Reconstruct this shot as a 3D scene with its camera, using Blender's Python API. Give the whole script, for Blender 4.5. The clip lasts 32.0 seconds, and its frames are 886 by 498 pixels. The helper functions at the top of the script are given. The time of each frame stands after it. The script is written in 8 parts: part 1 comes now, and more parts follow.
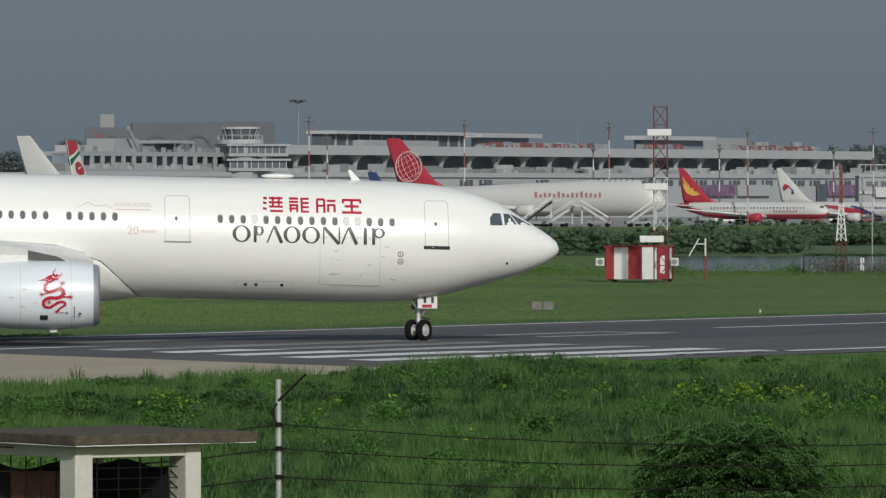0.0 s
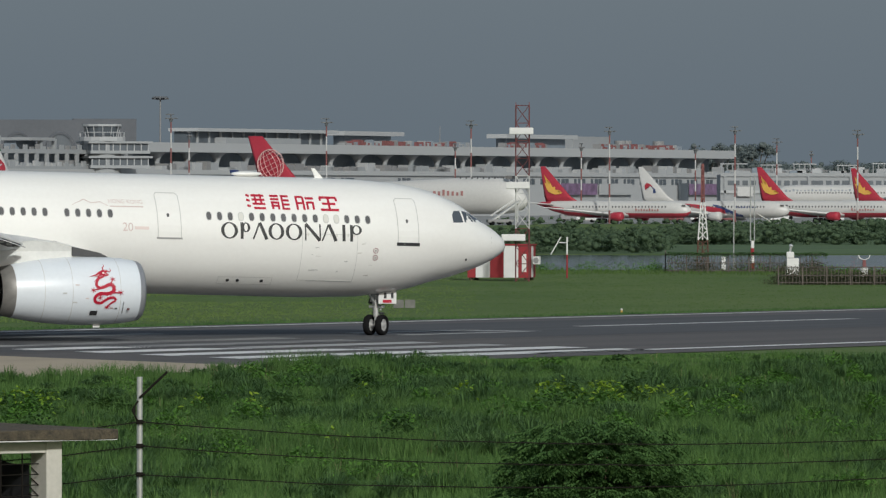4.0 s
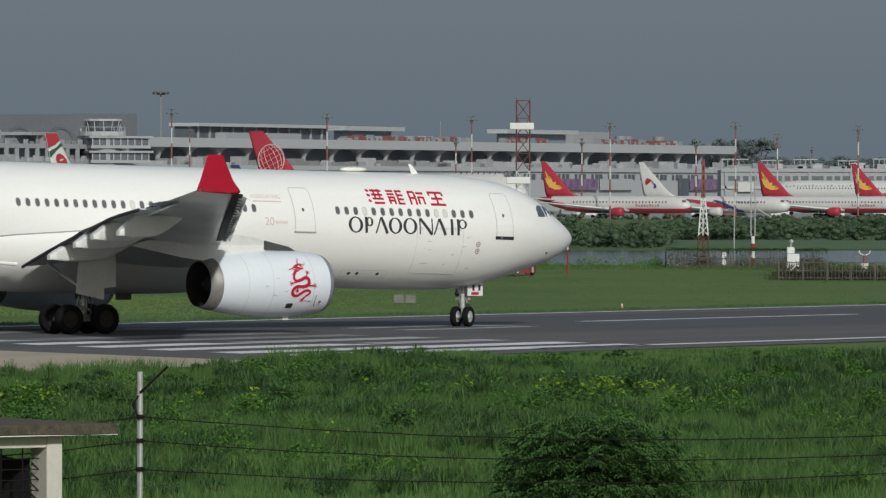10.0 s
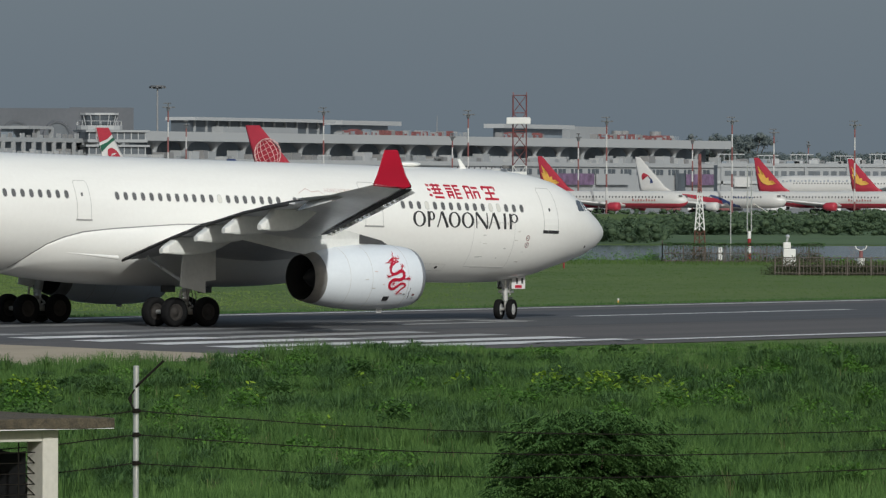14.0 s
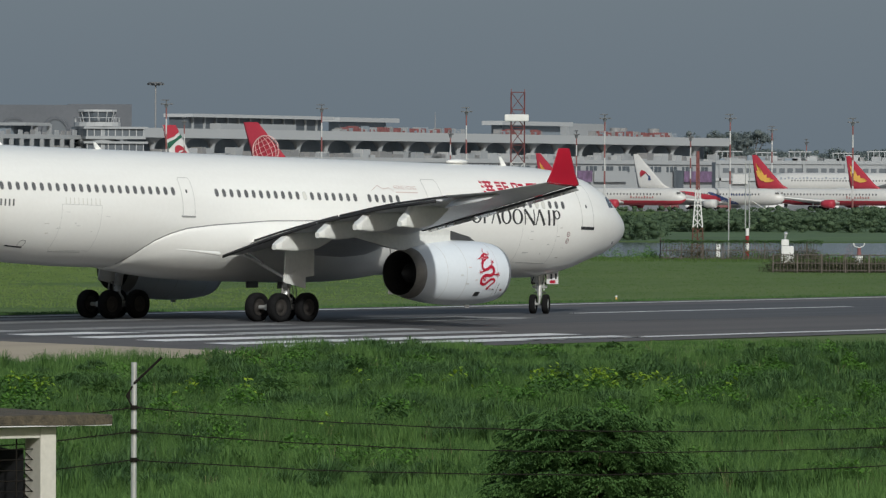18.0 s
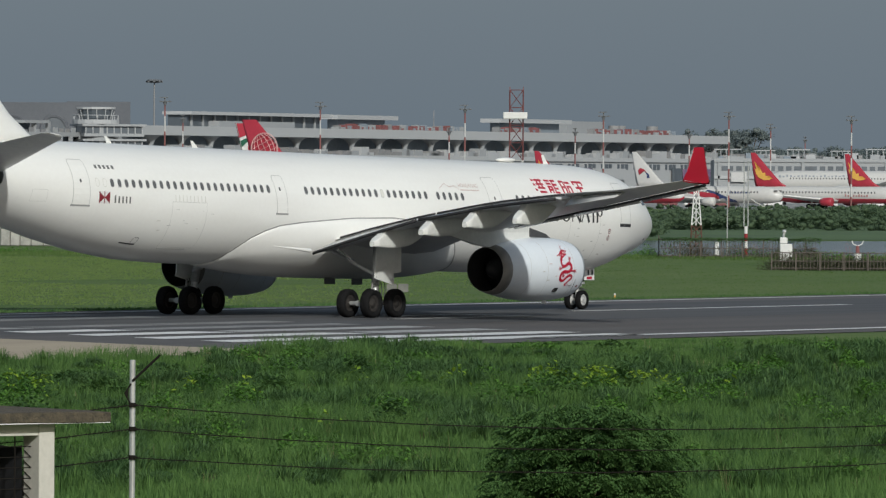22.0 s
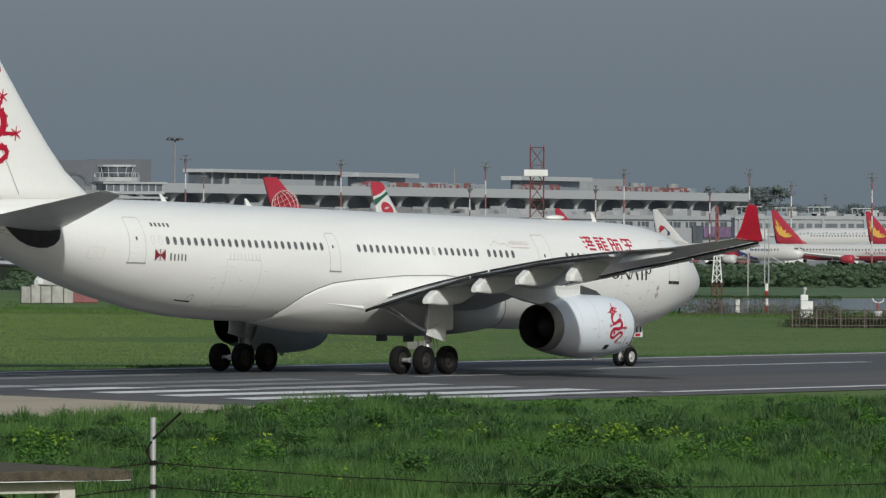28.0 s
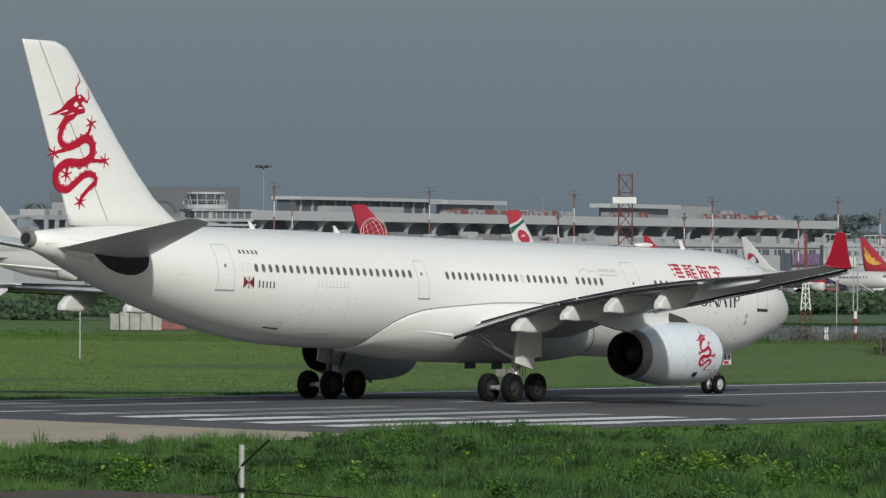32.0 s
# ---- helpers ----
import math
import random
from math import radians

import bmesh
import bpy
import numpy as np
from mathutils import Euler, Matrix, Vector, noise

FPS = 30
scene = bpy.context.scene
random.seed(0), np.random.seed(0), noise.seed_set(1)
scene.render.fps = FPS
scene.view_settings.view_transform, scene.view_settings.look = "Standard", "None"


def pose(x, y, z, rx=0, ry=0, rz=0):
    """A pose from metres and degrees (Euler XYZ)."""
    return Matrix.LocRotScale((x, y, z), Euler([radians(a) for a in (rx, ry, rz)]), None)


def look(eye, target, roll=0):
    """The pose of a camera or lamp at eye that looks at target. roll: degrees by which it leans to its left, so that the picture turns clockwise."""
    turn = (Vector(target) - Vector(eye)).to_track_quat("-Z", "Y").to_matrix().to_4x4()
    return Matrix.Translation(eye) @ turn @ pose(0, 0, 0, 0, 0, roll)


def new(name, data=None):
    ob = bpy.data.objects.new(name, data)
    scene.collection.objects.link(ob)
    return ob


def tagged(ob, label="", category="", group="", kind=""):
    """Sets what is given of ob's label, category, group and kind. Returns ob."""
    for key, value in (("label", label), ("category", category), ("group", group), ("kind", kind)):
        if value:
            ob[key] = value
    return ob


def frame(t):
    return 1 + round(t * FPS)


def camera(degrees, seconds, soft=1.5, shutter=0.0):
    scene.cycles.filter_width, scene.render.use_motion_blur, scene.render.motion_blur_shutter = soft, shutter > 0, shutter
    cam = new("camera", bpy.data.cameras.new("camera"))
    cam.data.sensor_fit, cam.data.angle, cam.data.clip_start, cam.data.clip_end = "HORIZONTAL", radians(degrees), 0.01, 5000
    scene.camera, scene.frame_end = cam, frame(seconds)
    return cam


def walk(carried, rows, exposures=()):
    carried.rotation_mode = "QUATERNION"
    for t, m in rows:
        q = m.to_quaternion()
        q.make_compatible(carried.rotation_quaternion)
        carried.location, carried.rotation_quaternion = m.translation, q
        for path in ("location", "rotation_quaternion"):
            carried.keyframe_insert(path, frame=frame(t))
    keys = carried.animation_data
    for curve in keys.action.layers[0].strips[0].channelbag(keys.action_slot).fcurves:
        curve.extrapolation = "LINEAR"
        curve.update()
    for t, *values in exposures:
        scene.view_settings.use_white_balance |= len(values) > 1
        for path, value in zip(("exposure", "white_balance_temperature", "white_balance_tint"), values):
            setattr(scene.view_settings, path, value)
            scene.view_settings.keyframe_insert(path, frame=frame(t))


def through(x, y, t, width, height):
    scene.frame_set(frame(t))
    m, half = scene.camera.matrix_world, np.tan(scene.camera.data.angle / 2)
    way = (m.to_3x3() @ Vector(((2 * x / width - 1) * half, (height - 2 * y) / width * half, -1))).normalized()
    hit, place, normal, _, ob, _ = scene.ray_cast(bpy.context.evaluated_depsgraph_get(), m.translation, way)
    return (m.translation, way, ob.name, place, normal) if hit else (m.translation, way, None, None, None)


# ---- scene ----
# One airfield seen through a long lens from a rooftop: x to the right, y away from the viewer, z up.

EYE = Vector((0.0, 0.0, 6.88))
# seconds, turn to the right, rise (degrees), lean
VIEW = [
    (0, -1.0743, -0.4312, -0.1164),
    (0.5, -0.8499, -0.4302, -0.0986),
    (1, -0.6818, -0.4215, -0.0773),
    (1.5, -0.346, -0.4173, -0.0515),
    (2, 0.1073, -0.4215, -0.0243),
    (2.5, 0.0544, -0.4429, -0.0001),
    (3, 0.036, -0.4469, 0.0208),
    (3.5, 0.0222, -0.4452, 0.0387),
    (5.5, 0.0003, -0.4594, 0.0817),
    (6, -0.0004, -0.4606, 0.0806),
    (6.5, -0.0011, -0.4624, 0.0822),
    (7, -0.0018, -0.4643, 0.0883),
    (7.5, -0.0023, -0.466, 0.0957),
    (8, -0.0022, -0.4682, 0.1011),
    (8.5, -0.0011, -0.4713, 0.104),
    (9, 0.0008, -0.4752, 0.1047),
    (9.5, 0.0034, -0.48, 0.1063),
    (10, 0.007, -0.4855, 0.1135),
    (10.5, 0.011, -0.4915, 0.1261),
    (11, 0.0147, -0.4973, 0.1416),
    (11.5, 0.0184, -0.5029, 0.159),
    (12, 0.0223, -0.5082, 0.1731),
    (12.5, 0.0261, -0.5135, 0.1811),
    (13, 0.0296, -0.519, 0.188),
    (13.5, 0.033, -0.5242, 0.1968),
    (14, 0.036, -0.5285, 0.2063),
    (14.5, 0.0383, -0.5312, 0.2155),
    (16.5, 0.0486, -0.5481, 0.244),
    (17, 0.0495, -0.5491, 0.2444),
    (17.5, 0.0506, -0.5506, 0.2463),
    (18, 0.0516, -0.5525, 0.2487),
    (18.5, 0.0521, -0.5542, 0.2507),
    (19, 0.0524, -0.5558, 0.2543),
    (19.5, 0.0527, -0.5577, 0.2594),
    (20, 0.0533, -0.5598, 0.2619),
    (20.5, 0.0549, -0.5622, 0.2622),
    (21, 0.0573, -0.5649, 0.2655),
    (21.5, 0.0601, -0.5678, 0.2739),
    (22, 0.0628, -0.5705, 0.2854),
    (22.5, 0.0654, -0.5729, 0.2975),
    (23, 0.0681, -0.575, 0.3079),
    (23.5, 0.0705, -0.5767, 0.3114),
    (24, 0.0722, -0.5781, 0.3064),
    (24.5, 0.0733, -0.5793, 0.298),
    (26.5, 0.1072, -0.5852, 0.2829),
    (27, 0.2202, -0.5594, 0.2752),
    (27.5, 0.1827, -0.3849, 0.2651),
    (28, -0.1013, -0.1201, 0.2572),
    (28.5, -0.3345, 0.1855, 0.26),
    (29, -0.3844, 0.2576, 0.2767),
    (29.5, -0.4402, 0.1824, 0.3009),
    (30, -0.7017, 0.1163, 0.3243),
    (30.5, -0.699, 0.1388, 0.3398),
    (31, -0.731, 0.1501, 0.3389),
    (31.5, -0.7657, 0.0977, 0.3197),
    (32, -0.7968, 0.0918, 0.292),
]


def view_pose(turn, rise, lean):
    a, b = radians(turn), radians(rise)
    way = Vector((math.sin(a) * math.cos(b), math.cos(a) * math.cos(b), math.sin(b)))
    return look(EYE, EYE + 100 * way, lean)


cam = camera(6.947, 32.0, soft=1.3)
walk(cam, [(t, view_pose(a, b, c)) for t, a, b, c in VIEW],
     [(0, -0.10, 6460, 12), (6, -0.10, 6460, 12), (12, -0.04, 6460, 12), (19, 0.05, 6460, 12), (25, 0.06, 6460, 12), (32, 0.05, 6460, 12)])

# ---- world and sun ----
world = bpy.data.worlds.new("world")
scene.world = world
world.use_nodes = True
wn, wl = world.node_tree.nodes, world.node_tree.links
sky = wn.new("ShaderNodeTexSky")
sky.sky_type = "NISHITA"
sky.sun_disc = False
sky.sun_elevation = radians(27)
sky.sun_rotation = radians(165)
sky.dust_density, sky.air_density = 4.0, 1.0
cloud = wn.new("ShaderNodeTexNoise")
cloud.inputs["Scale"].default_value, cloud.inputs["Detail"].default_value = 2.2, 3.0
cloud_ramp = wn.new("ShaderNodeValToRGB")
cloud_ramp.color_ramp.elements[0].color = (0.136, 0.177, 0.213, 1)
cloud_ramp.color_ramp.elements[1].color = (0.153, 0.198, 0.235, 1)
sky_gain = wn.new("ShaderNodeVectorMath")
sky_gain.operation = "SCALE"
sky_gain.inputs["Scale"].default_value = 0.036
sky_sum = wn.new("ShaderNodeVectorMath")
sky_sum.operation = "ADD"
wl.new(sky.outputs[0], sky_gain.inputs[0])
wl.new(cloud.outputs[0], cloud_ramp.inputs[0])
wl.new(sky_gain.outputs[0], sky_sum.inputs[0])
wl.new(cloud_ramp.outputs[0], sky_sum.inputs[1])
wl.new(sky_sum.outputs[0], wn["Background"].inputs[0])
wn["Background"].inputs[1].default_value = 0.85

sun = new("sun", bpy.data.lights.new("sun", "SUN"))
sun.data.energy, sun.data.angle, sun.data.color = 2.85, radians(2.0), (0.95, 0.98, 0.93)
SUN_WAY = Vector((0.259 * math.cos(radians(27)), -0.966 * math.cos(radians(27)), math.sin(radians(27))))
sun.matrix_world = look((0, -60, 120), Vector((0, -60, 120)) - SUN_WAY)

# Poses of the taxiing airliner: seconds, place of its main gear, heading.
TAXI = [
    (0, -32.926, 340.002, 4.75),
    (1, -31.301, 340.202, 9.36),
    (2, -29.791, 340.509, 13.66),
    (3, -28.355, 340.907, 17.30),
    (4, -26.972, 341.381, 20.53),
    (5, -25.635, 341.921, 23.47),
    (6, -24.349, 342.517, 26.32),
    (7, -23.128, 343.157, 29.03),
    (8, -21.954, 343.841, 31.40),
    (9, -20.796, 344.581, 33.73),
    (10, -19.666, 345.362, 35.64),
    (11, -18.568, 346.174, 37.30),
    (12, -17.503, 347.013, 39.12),
    (13, -16.458, 347.887, 40.72),
    (14, -15.420, 348.807, 42.38),
    (15, -14.394, 349.770, 43.97),
    (16, -13.343, 350.817, 45.78),
    (17, -12.257, 351.970, 47.65),
    (18, -11.189, 353.184, 49.66),
    (19, -10.132, 354.477, 51.77),
    (20, -9.080, 355.856, 53.57),
    (21, -8.102, 357.205, 54.60),
    (22, -7.243, 358.423, 54.95),
    (23, -6.526, 359.446, 55.02),
    (24, -6.016, 360.176, 55.02),
    (24.5, -5.857, 360.402, 55.06),
    (25, -5.768, 360.529, 55.10),
    (25.5, -5.727, 360.588, 55.07),
    (26, -5.714, 360.608, 55.04),
    (32, -5.714, 360.608, 55.04),
]

# ---- materials ----


def material(name, base, rough=0.6, metal=0.0, var=0.12, scale=2.0, fine=40.0, bump=0.05, depth=0.01, spec=0.5, tint=None, coat=0.0, along_way=None):
    """A surface with variation at two scales. base: linear colour; tint: a second colour for the large patches."""
    m = bpy.data.materials.new(name)
    m.use_nodes = True
    n, l = m.node_tree.nodes, m.node_tree.links
    b = n["Principled BSDF"]
    co = n.new("ShaderNodeTexCoord")
    big, small = n.new("ShaderNodeTexNoise"), n.new("ShaderNodeTexNoise")
    big.inputs["Scale"].default_value, big.inputs["Detail"].default_value = scale, 4.0
    small.inputs["Scale"].default_value, small.inputs["Detail"].default_value = fine, 3.0
    src = co.outputs["Object"]
    if along_way:
        mp = n.new("ShaderNodeMapping")
        mp.vector_type = "TEXTURE"
        mp.inputs["Rotation"].default_value = (0, 0, along_way[0])
        mp.inputs["Scale"].default_value = (along_way[1], 1, 1)
        l.new(src, mp.inputs["Vector"])
        src = mp.outputs[0]
    l.new(src, big.inputs["Vector"])
    l.new(co.outputs["Object"], small.inputs["Vector"])
    mix = n.new("ShaderNodeMath")
    mix.operation = "MULTIPLY_ADD"
    mix.inputs[1].default_value = 0.35
    l.new(small.outputs[0], mix.inputs[0])
    add = n.new("ShaderNodeMath")
    add.operation = "MULTIPLY"
    add.inputs[1].default_value = 0.65
    l.new(big.outputs[0], add.inputs[0])
    l.new(add.outputs[0], mix.inputs[2])
    ramp = n.new("ShaderNodeValToRGB")
    ramp.color_ramp.elements[0].position, ramp.color_ramp.elements[1].position = 0.32, 0.68
    lo = tint if tint else [c * (1 - var) for c in base]
    hi = base if tint else [min(1, c * (1 + var)) for c in base]
    ramp.color_ramp.elements[0].color, ramp.color_ramp.elements[1].color = (*lo, 1), (*hi, 1)
    l.new(mix.outputs[0], ramp.inputs[0])
    l.new(ramp.outputs[0], b.inputs["Base Color"])
    b.inputs["Roughness"].default_value, b.inputs["Metallic"].default_value = rough, metal
    b.inputs["Specular IOR Level"].default_value = spec
    b.inputs["Coat Weight"].default_value = coat
    if bump:
        bp = n.new("ShaderNodeBump")
        bp.inputs["Strength"].default_value, bp.inputs["Distance"].default_value = bump, depth
        l.new(small.outputs[0], bp.inputs["Height"])
        l.new(bp.outputs[0], b.inputs["Normal"])
    return m


def leafy(name, dark, light, rough=0.7, through=0.35):
    """Foliage: each piece has its own shade between two greens, and lets some light through."""
    m = bpy.data.materials.new(name)
    m.use_nodes = True
    n, l = m.node_tree.nodes, m.node_tree.links
    b = n["Principled BSDF"]
    geo, info = n.new("ShaderNodeNewGeometry"), n.new("ShaderNodeTexCoord")
    patch = n.new("ShaderNodeTexNoise")
    patch.inputs["Scale"].default_value = 0.22
    l.new(info.outputs["Object"], patch.inputs["Vector"])
    mix = n.new("ShaderNodeMath")
    mix.operation = "MULTIPLY_ADD"
    mix.inputs[1].default_value = 0.55
    l.new(geo.outputs["Random Per Island"], mix.inputs[0])
    half = n.new("ShaderNodeMath")
    half.operation = "MULTIPLY_ADD"
    half.inputs[1].default_value, half.inputs[2].default_value = 1.3, -0.42
    l.new(patch.outputs[0], half.inputs[0])
    l.new(half.outputs[0], mix.inputs[2])
    ramp = n.new("ShaderNodeValToRGB")
    ramp.color_ramp.elements[0].color, ramp.color_ramp.elements[1].color = (*dark, 1), (*light, 1)
    l.new(mix.outputs[0], ramp.inputs[0])
    l.new(ramp.outputs[0], b.inputs["Base Color"])
    b.inputs["Roughness"].default_value = rough
    b.inputs["Specular IOR Level"].default_value = 0.25
    tr = n.new("ShaderNodeBsdfTranslucent")
    l.new(ramp.outputs[0], tr.inputs[0])
    ms = n.new("ShaderNodeMixShader")
    ms.inputs[0].default_value = through
    l.new(b.outputs[0], ms.inputs[1])
    l.new(tr.outputs[0], ms.inputs[2])
    l.new(ms.outputs[0], n["Material Output"].inputs[0])
    return m


M_COWL = material("cowl_paint", (0.68, 0.72, 0.755), 0.34, var=0.04, scale=0.5, fine=6, bump=0.0, coat=0.2)
M_LIP = material("inlet_metal", (0.36, 0.37, 0.39), 0.4, 0.5, var=0.1, scale=1, bump=0.0)
M_LAMP = material("lamp_housing", (0.115, 0.12, 0.125), 0.6, var=0.15, bump=0.0)
M_FLAP = material("flap_grey", (0.60, 0.61, 0.62), 0.3, scale=0.8, fine=5, bump=0.0, tint=(0.50, 0.51, 0.52), along_way=(0.5, 3.0))
M_PALEPANEL = material("pale_panel", (0.50, 0.50, 0.49), 0.25, var=0.05, scale=1, bump=0.0, coat=0.3)
M_STAIN = material("soot_stain", (0.50, 0.48, 0.44), 0.5, scale=3, fine=12, bump=0.0, tint=(0.66, 0.65, 0.61), along_way=(0.0, 4.0))
M_WHITE = material("aircraft_white", (0.815, 0.81, 0.775), 0.32, scale=1.3, fine=5, bump=0.0, coat=0.3, tint=(0.765, 0.755, 0.72), along_way=(0.0, 7.0))
M_WINGGREY = material("wing_grey", (0.74, 0.74, 0.72), 0.34, scale=0.6, fine=5, bump=0.0, tint=(0.53, 0.53, 0.52), along_way=(0.5, 3.0))
M_FAIRING = material("fairing_white", (0.64, 0.64, 0.61), 0.4, var=0.1, scale=0.9, fine=6, bump=0.0)
M_RED = material("livery_red", (0.42, 0.007, 0.030), 0.35, var=0.06, scale=0.5, bump=0.0)
M_BLACK = material("lettering_black", (0.03, 0.03, 0.03), 0.45, var=0.1, bump=0.0)
M_BARS = material("grey_lettering", (0.13, 0.13, 0.125), 0.5, var=0.1, bump=0.0)
M_GLASS = material("window_glass", (0.115, 0.115, 0.117), 0.12, var=0.2, bump=0.0)
M_COCKPIT = material("cockpit_glass", (0.075, 0.088, 0.105), 0.08, var=0.2, bump=0.0)
M_BLIND = material("window_blind", (0.62, 0.61, 0.56), 0.5, var=0.05, bump=0.0)
M_RIM = material("window_rim", (0.50, 0.50, 0.48), 0.5, var=0.05, bump=0.0)
M_SEAM = material("panel_seam", (0.30, 0.30, 0.29), 0.6, var=0.1, bump=0.0)
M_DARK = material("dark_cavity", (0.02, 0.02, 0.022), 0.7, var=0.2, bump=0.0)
M_TYRE = material("tyre_rubber", (0.012, 0.012, 0.0125), 0.85, var=0.25, scale=5, bump=0.1, spec=0.05)
M_STEEL = material("gear_steel", (0.60, 0.60, 0.585), 0.38, 0.6, var=0.15, scale=6, bump=0.02)
M_BAREMETAL = material("bare_metal", (0.25, 0.24, 0.225), 0.55, 0.4, var=0.15, scale=3, bump=0.0)
M_TRIM = material("dark_trim_plate", (0.035, 0.034, 0.033), 0.32, 0.3, var=0.3, scale=2, bump=0.0)
M_DARKMETAL = material("dark_metal", (0.07, 0.07, 0.072), 0.5, 0.2, var=0.2, scale=1, bump=0.0)
M_ASPHALT = material("asphalt", (0.108, 0.098, 0.094), 0.85, scale=0.32, fine=9, bump=0.25, depth=0.01, tint=(0.064, 0.061, 0.061), along_way=(radians(56.64), 26.0))
M_CONCRETE = material("concrete", (0.415, 0.345, 0.248), 0.85, scale=0.3, fine=8, bump=0.15, tint=(0.32, 0.27, 0.20), along_way=(radians(56.64), 6.0))
M_APRON = material("apron_concrete", (0.26, 0.26, 0.25), 0.85, var=0.1, scale=0.02, fine=1, bump=0.1)
M_PAINT = material("runway_paint", (0.74, 0.735, 0.715), 0.7, var=0.15, scale=0.8, fine=12, bump=0.1, tint=(0.56, 0.56, 0.55))
M_GROUND = material("field_ground", (0.122, 0.170, 0.054), 0.95, scale=0.03, fine=0.5, bump=0.3, depth=0.08, tint=(0.064, 0.118, 0.032), spec=0.2)
M_GRASS = leafy("grass_blades", (0.037, 0.094, 0.024), (0.139, 0.252, 0.066))
M_SHORT = leafy("short_grass_blades", (0.078, 0.138, 0.035), (0.102, 0.172, 0.044))
M_TUSSOCK = leafy("tussock_blades", (0.040, 0.100, 0.033), (0.128, 0.226, 0.074))
M_STRAW = leafy("dry_stems", (0.13, 0.135, 0.055), (0.26, 0.25, 0.12))
M_WEED = leafy("weed_leaves", (0.045, 0.125, 0.022), (0.135, 0.290, 0.045))
M_FLOWER = leafy("yellow_leaves", (0.12, 0.25, 0.024), (0.32, 0.44, 0.045))
M_BUSH = leafy("bush_leaves", (0.034, 0.086, 0.024), (0.100, 0.195, 0.050))
M_FARGREEN = leafy("far_shrubs", (0.066, 0.108, 0.060), (0.108, 0.162, 0.088), through=0.35)
# distance haze is mixed into this leaf colour, pale and greyed
M_HAZETREE = leafy("hazed_trees", (0.185, 0.222, 0.216), (0.215, 0.252, 0.245), through=0.5)
M_THICKET = leafy("thicket_leaves", (0.060, 0.064, 0.036), (0.100, 0.108, 0.056))
M_MEADOW = material("rough_meadow", (0.105, 0.165, 0.074), 0.95, scale=0.05, fine=0.8, bump=0.3, depth=0.1, tint=(0.072, 0.112, 0.064), spec=0.2)
M_BLUSH = material("faded_pink", (0.68, 0.58, 0.54), 0.5, var=0.1, bump=0.0)
M_MARKER = material("marker_concrete", (0.15, 0.15, 0.135), 0.9, var=0.2, scale=3, bump=0.2)
M_MOWN = leafy("mown_grass_blades", (0.132, 0.198, 0.058), (0.166, 0.240, 0.074))
M_BARK = material("bark", (0.12, 0.085, 0.055), 0.9, var=0.3, scale=3, bump=0.4)
M_WATER = material("pond_water", (0.03, 0.035, 0.035), 0.10, var=0.1, scale=0.05, fine=1.2, bump=0.35, depth=0.05)
M_TERMINAL = material("terminal_render", (0.305, 0.318, 0.326), 0.85, var=0.1, scale=0.04, fine=0.6, bump=0.0, tint=(0.27, 0.283, 0.29))
M_TERMWHITE = material("terminal_white", (0.368, 0.382, 0.390), 0.85, var=0.1, scale=0.04, fine=0.6, bump=0.0, tint=(0.37, 0.38, 0.385))
M_POLERED = material("faded_red", (0.20, 0.075, 0.07), 0.7, var=0.15, bump=0.0)
M_POLEWHITE = material("faded_white", (0.46, 0.46, 0.45), 0.7, var=0.1, bump=0.0)
M_JETRED = material("jet_red", (0.37, 0.032, 0.050), 0.4, var=0.08, bump=0.0)
M_JETWHITE = material("jet_white", (0.53, 0.522, 0.50), 0.4, var=0.05, bump=0.0)
M_HUB = material("dark_hub", (0.020, 0.017, 0.015), 0.8, 0.0, var=0.2, bump=0.0)
M_NOSEHUB = material("nose_hub", (0.50, 0.495, 0.48), 0.5, 0.3, var=0.3, scale=6, bump=0.0)
M_PAINTWORN = material("worn_paint", (0.29, 0.29, 0.285), 0.8, scale=0.30, fine=7, bump=0.1, tint=(0.085, 0.085, 0.087))
M_PAINTNUM = material("number_paint", (0.44, 0.44, 0.43), 0.8, scale=0.5, fine=7, bump=0.1, tint=(0.26, 0.26, 0.26))
M_RUBBER = material("rubbered_asphalt", (0.080, 0.081, 0.085), 0.85, scale=0.5, fine=8, bump=0.15, tint=(0.048, 0.049, 0.053), along_way=(radians(56.64), 22.0))
# gallery glass; on recessed walls the darker tone stands in for shade
M_TERMSHADE = material("terminal_shade_and_glass", (0.20, 0.235, 0.27), 0.85, var=0.2, scale=0.05, fine=1, bump=0.0)
M_TERMGLASS = material("terminal_glass", (0.085, 0.10, 0.115), 0.45, var=0.3, scale=0.2, bump=0.0)
# wall colour turned blue-grey to hold the haze before the building
M_HAZEBRICK = material("hazed_brick", (0.106, 0.114, 0.127), 0.9, var=0.12, scale=0.05, fine=1, bump=0.0)
M_WALLWHITE = material("white_paint", (0.58, 0.55, 0.49), 0.75, var=0.1, scale=1.2, fine=12, bump=0.08, tint=(0.43, 0.41, 0.36))
M_BLOCK = material("rough_grey_block", (0.40, 0.39, 0.36), 0.9, scale=1.5, fine=9, bump=0.5, depth=0.05, tint=(0.22, 0.22, 0.20))
M_SLAB = material("stained_concrete", (0.120, 0.096, 0.060), 0.95, var=0.3, scale=5.0, fine=26, bump=0.8, depth=0.04, tint=(0.030, 0.026, 0.021))
M_RUST = material("rusty_steel", (0.10, 0.045, 0.03), 0.85, var=0.3, scale=3, bump=0.2)
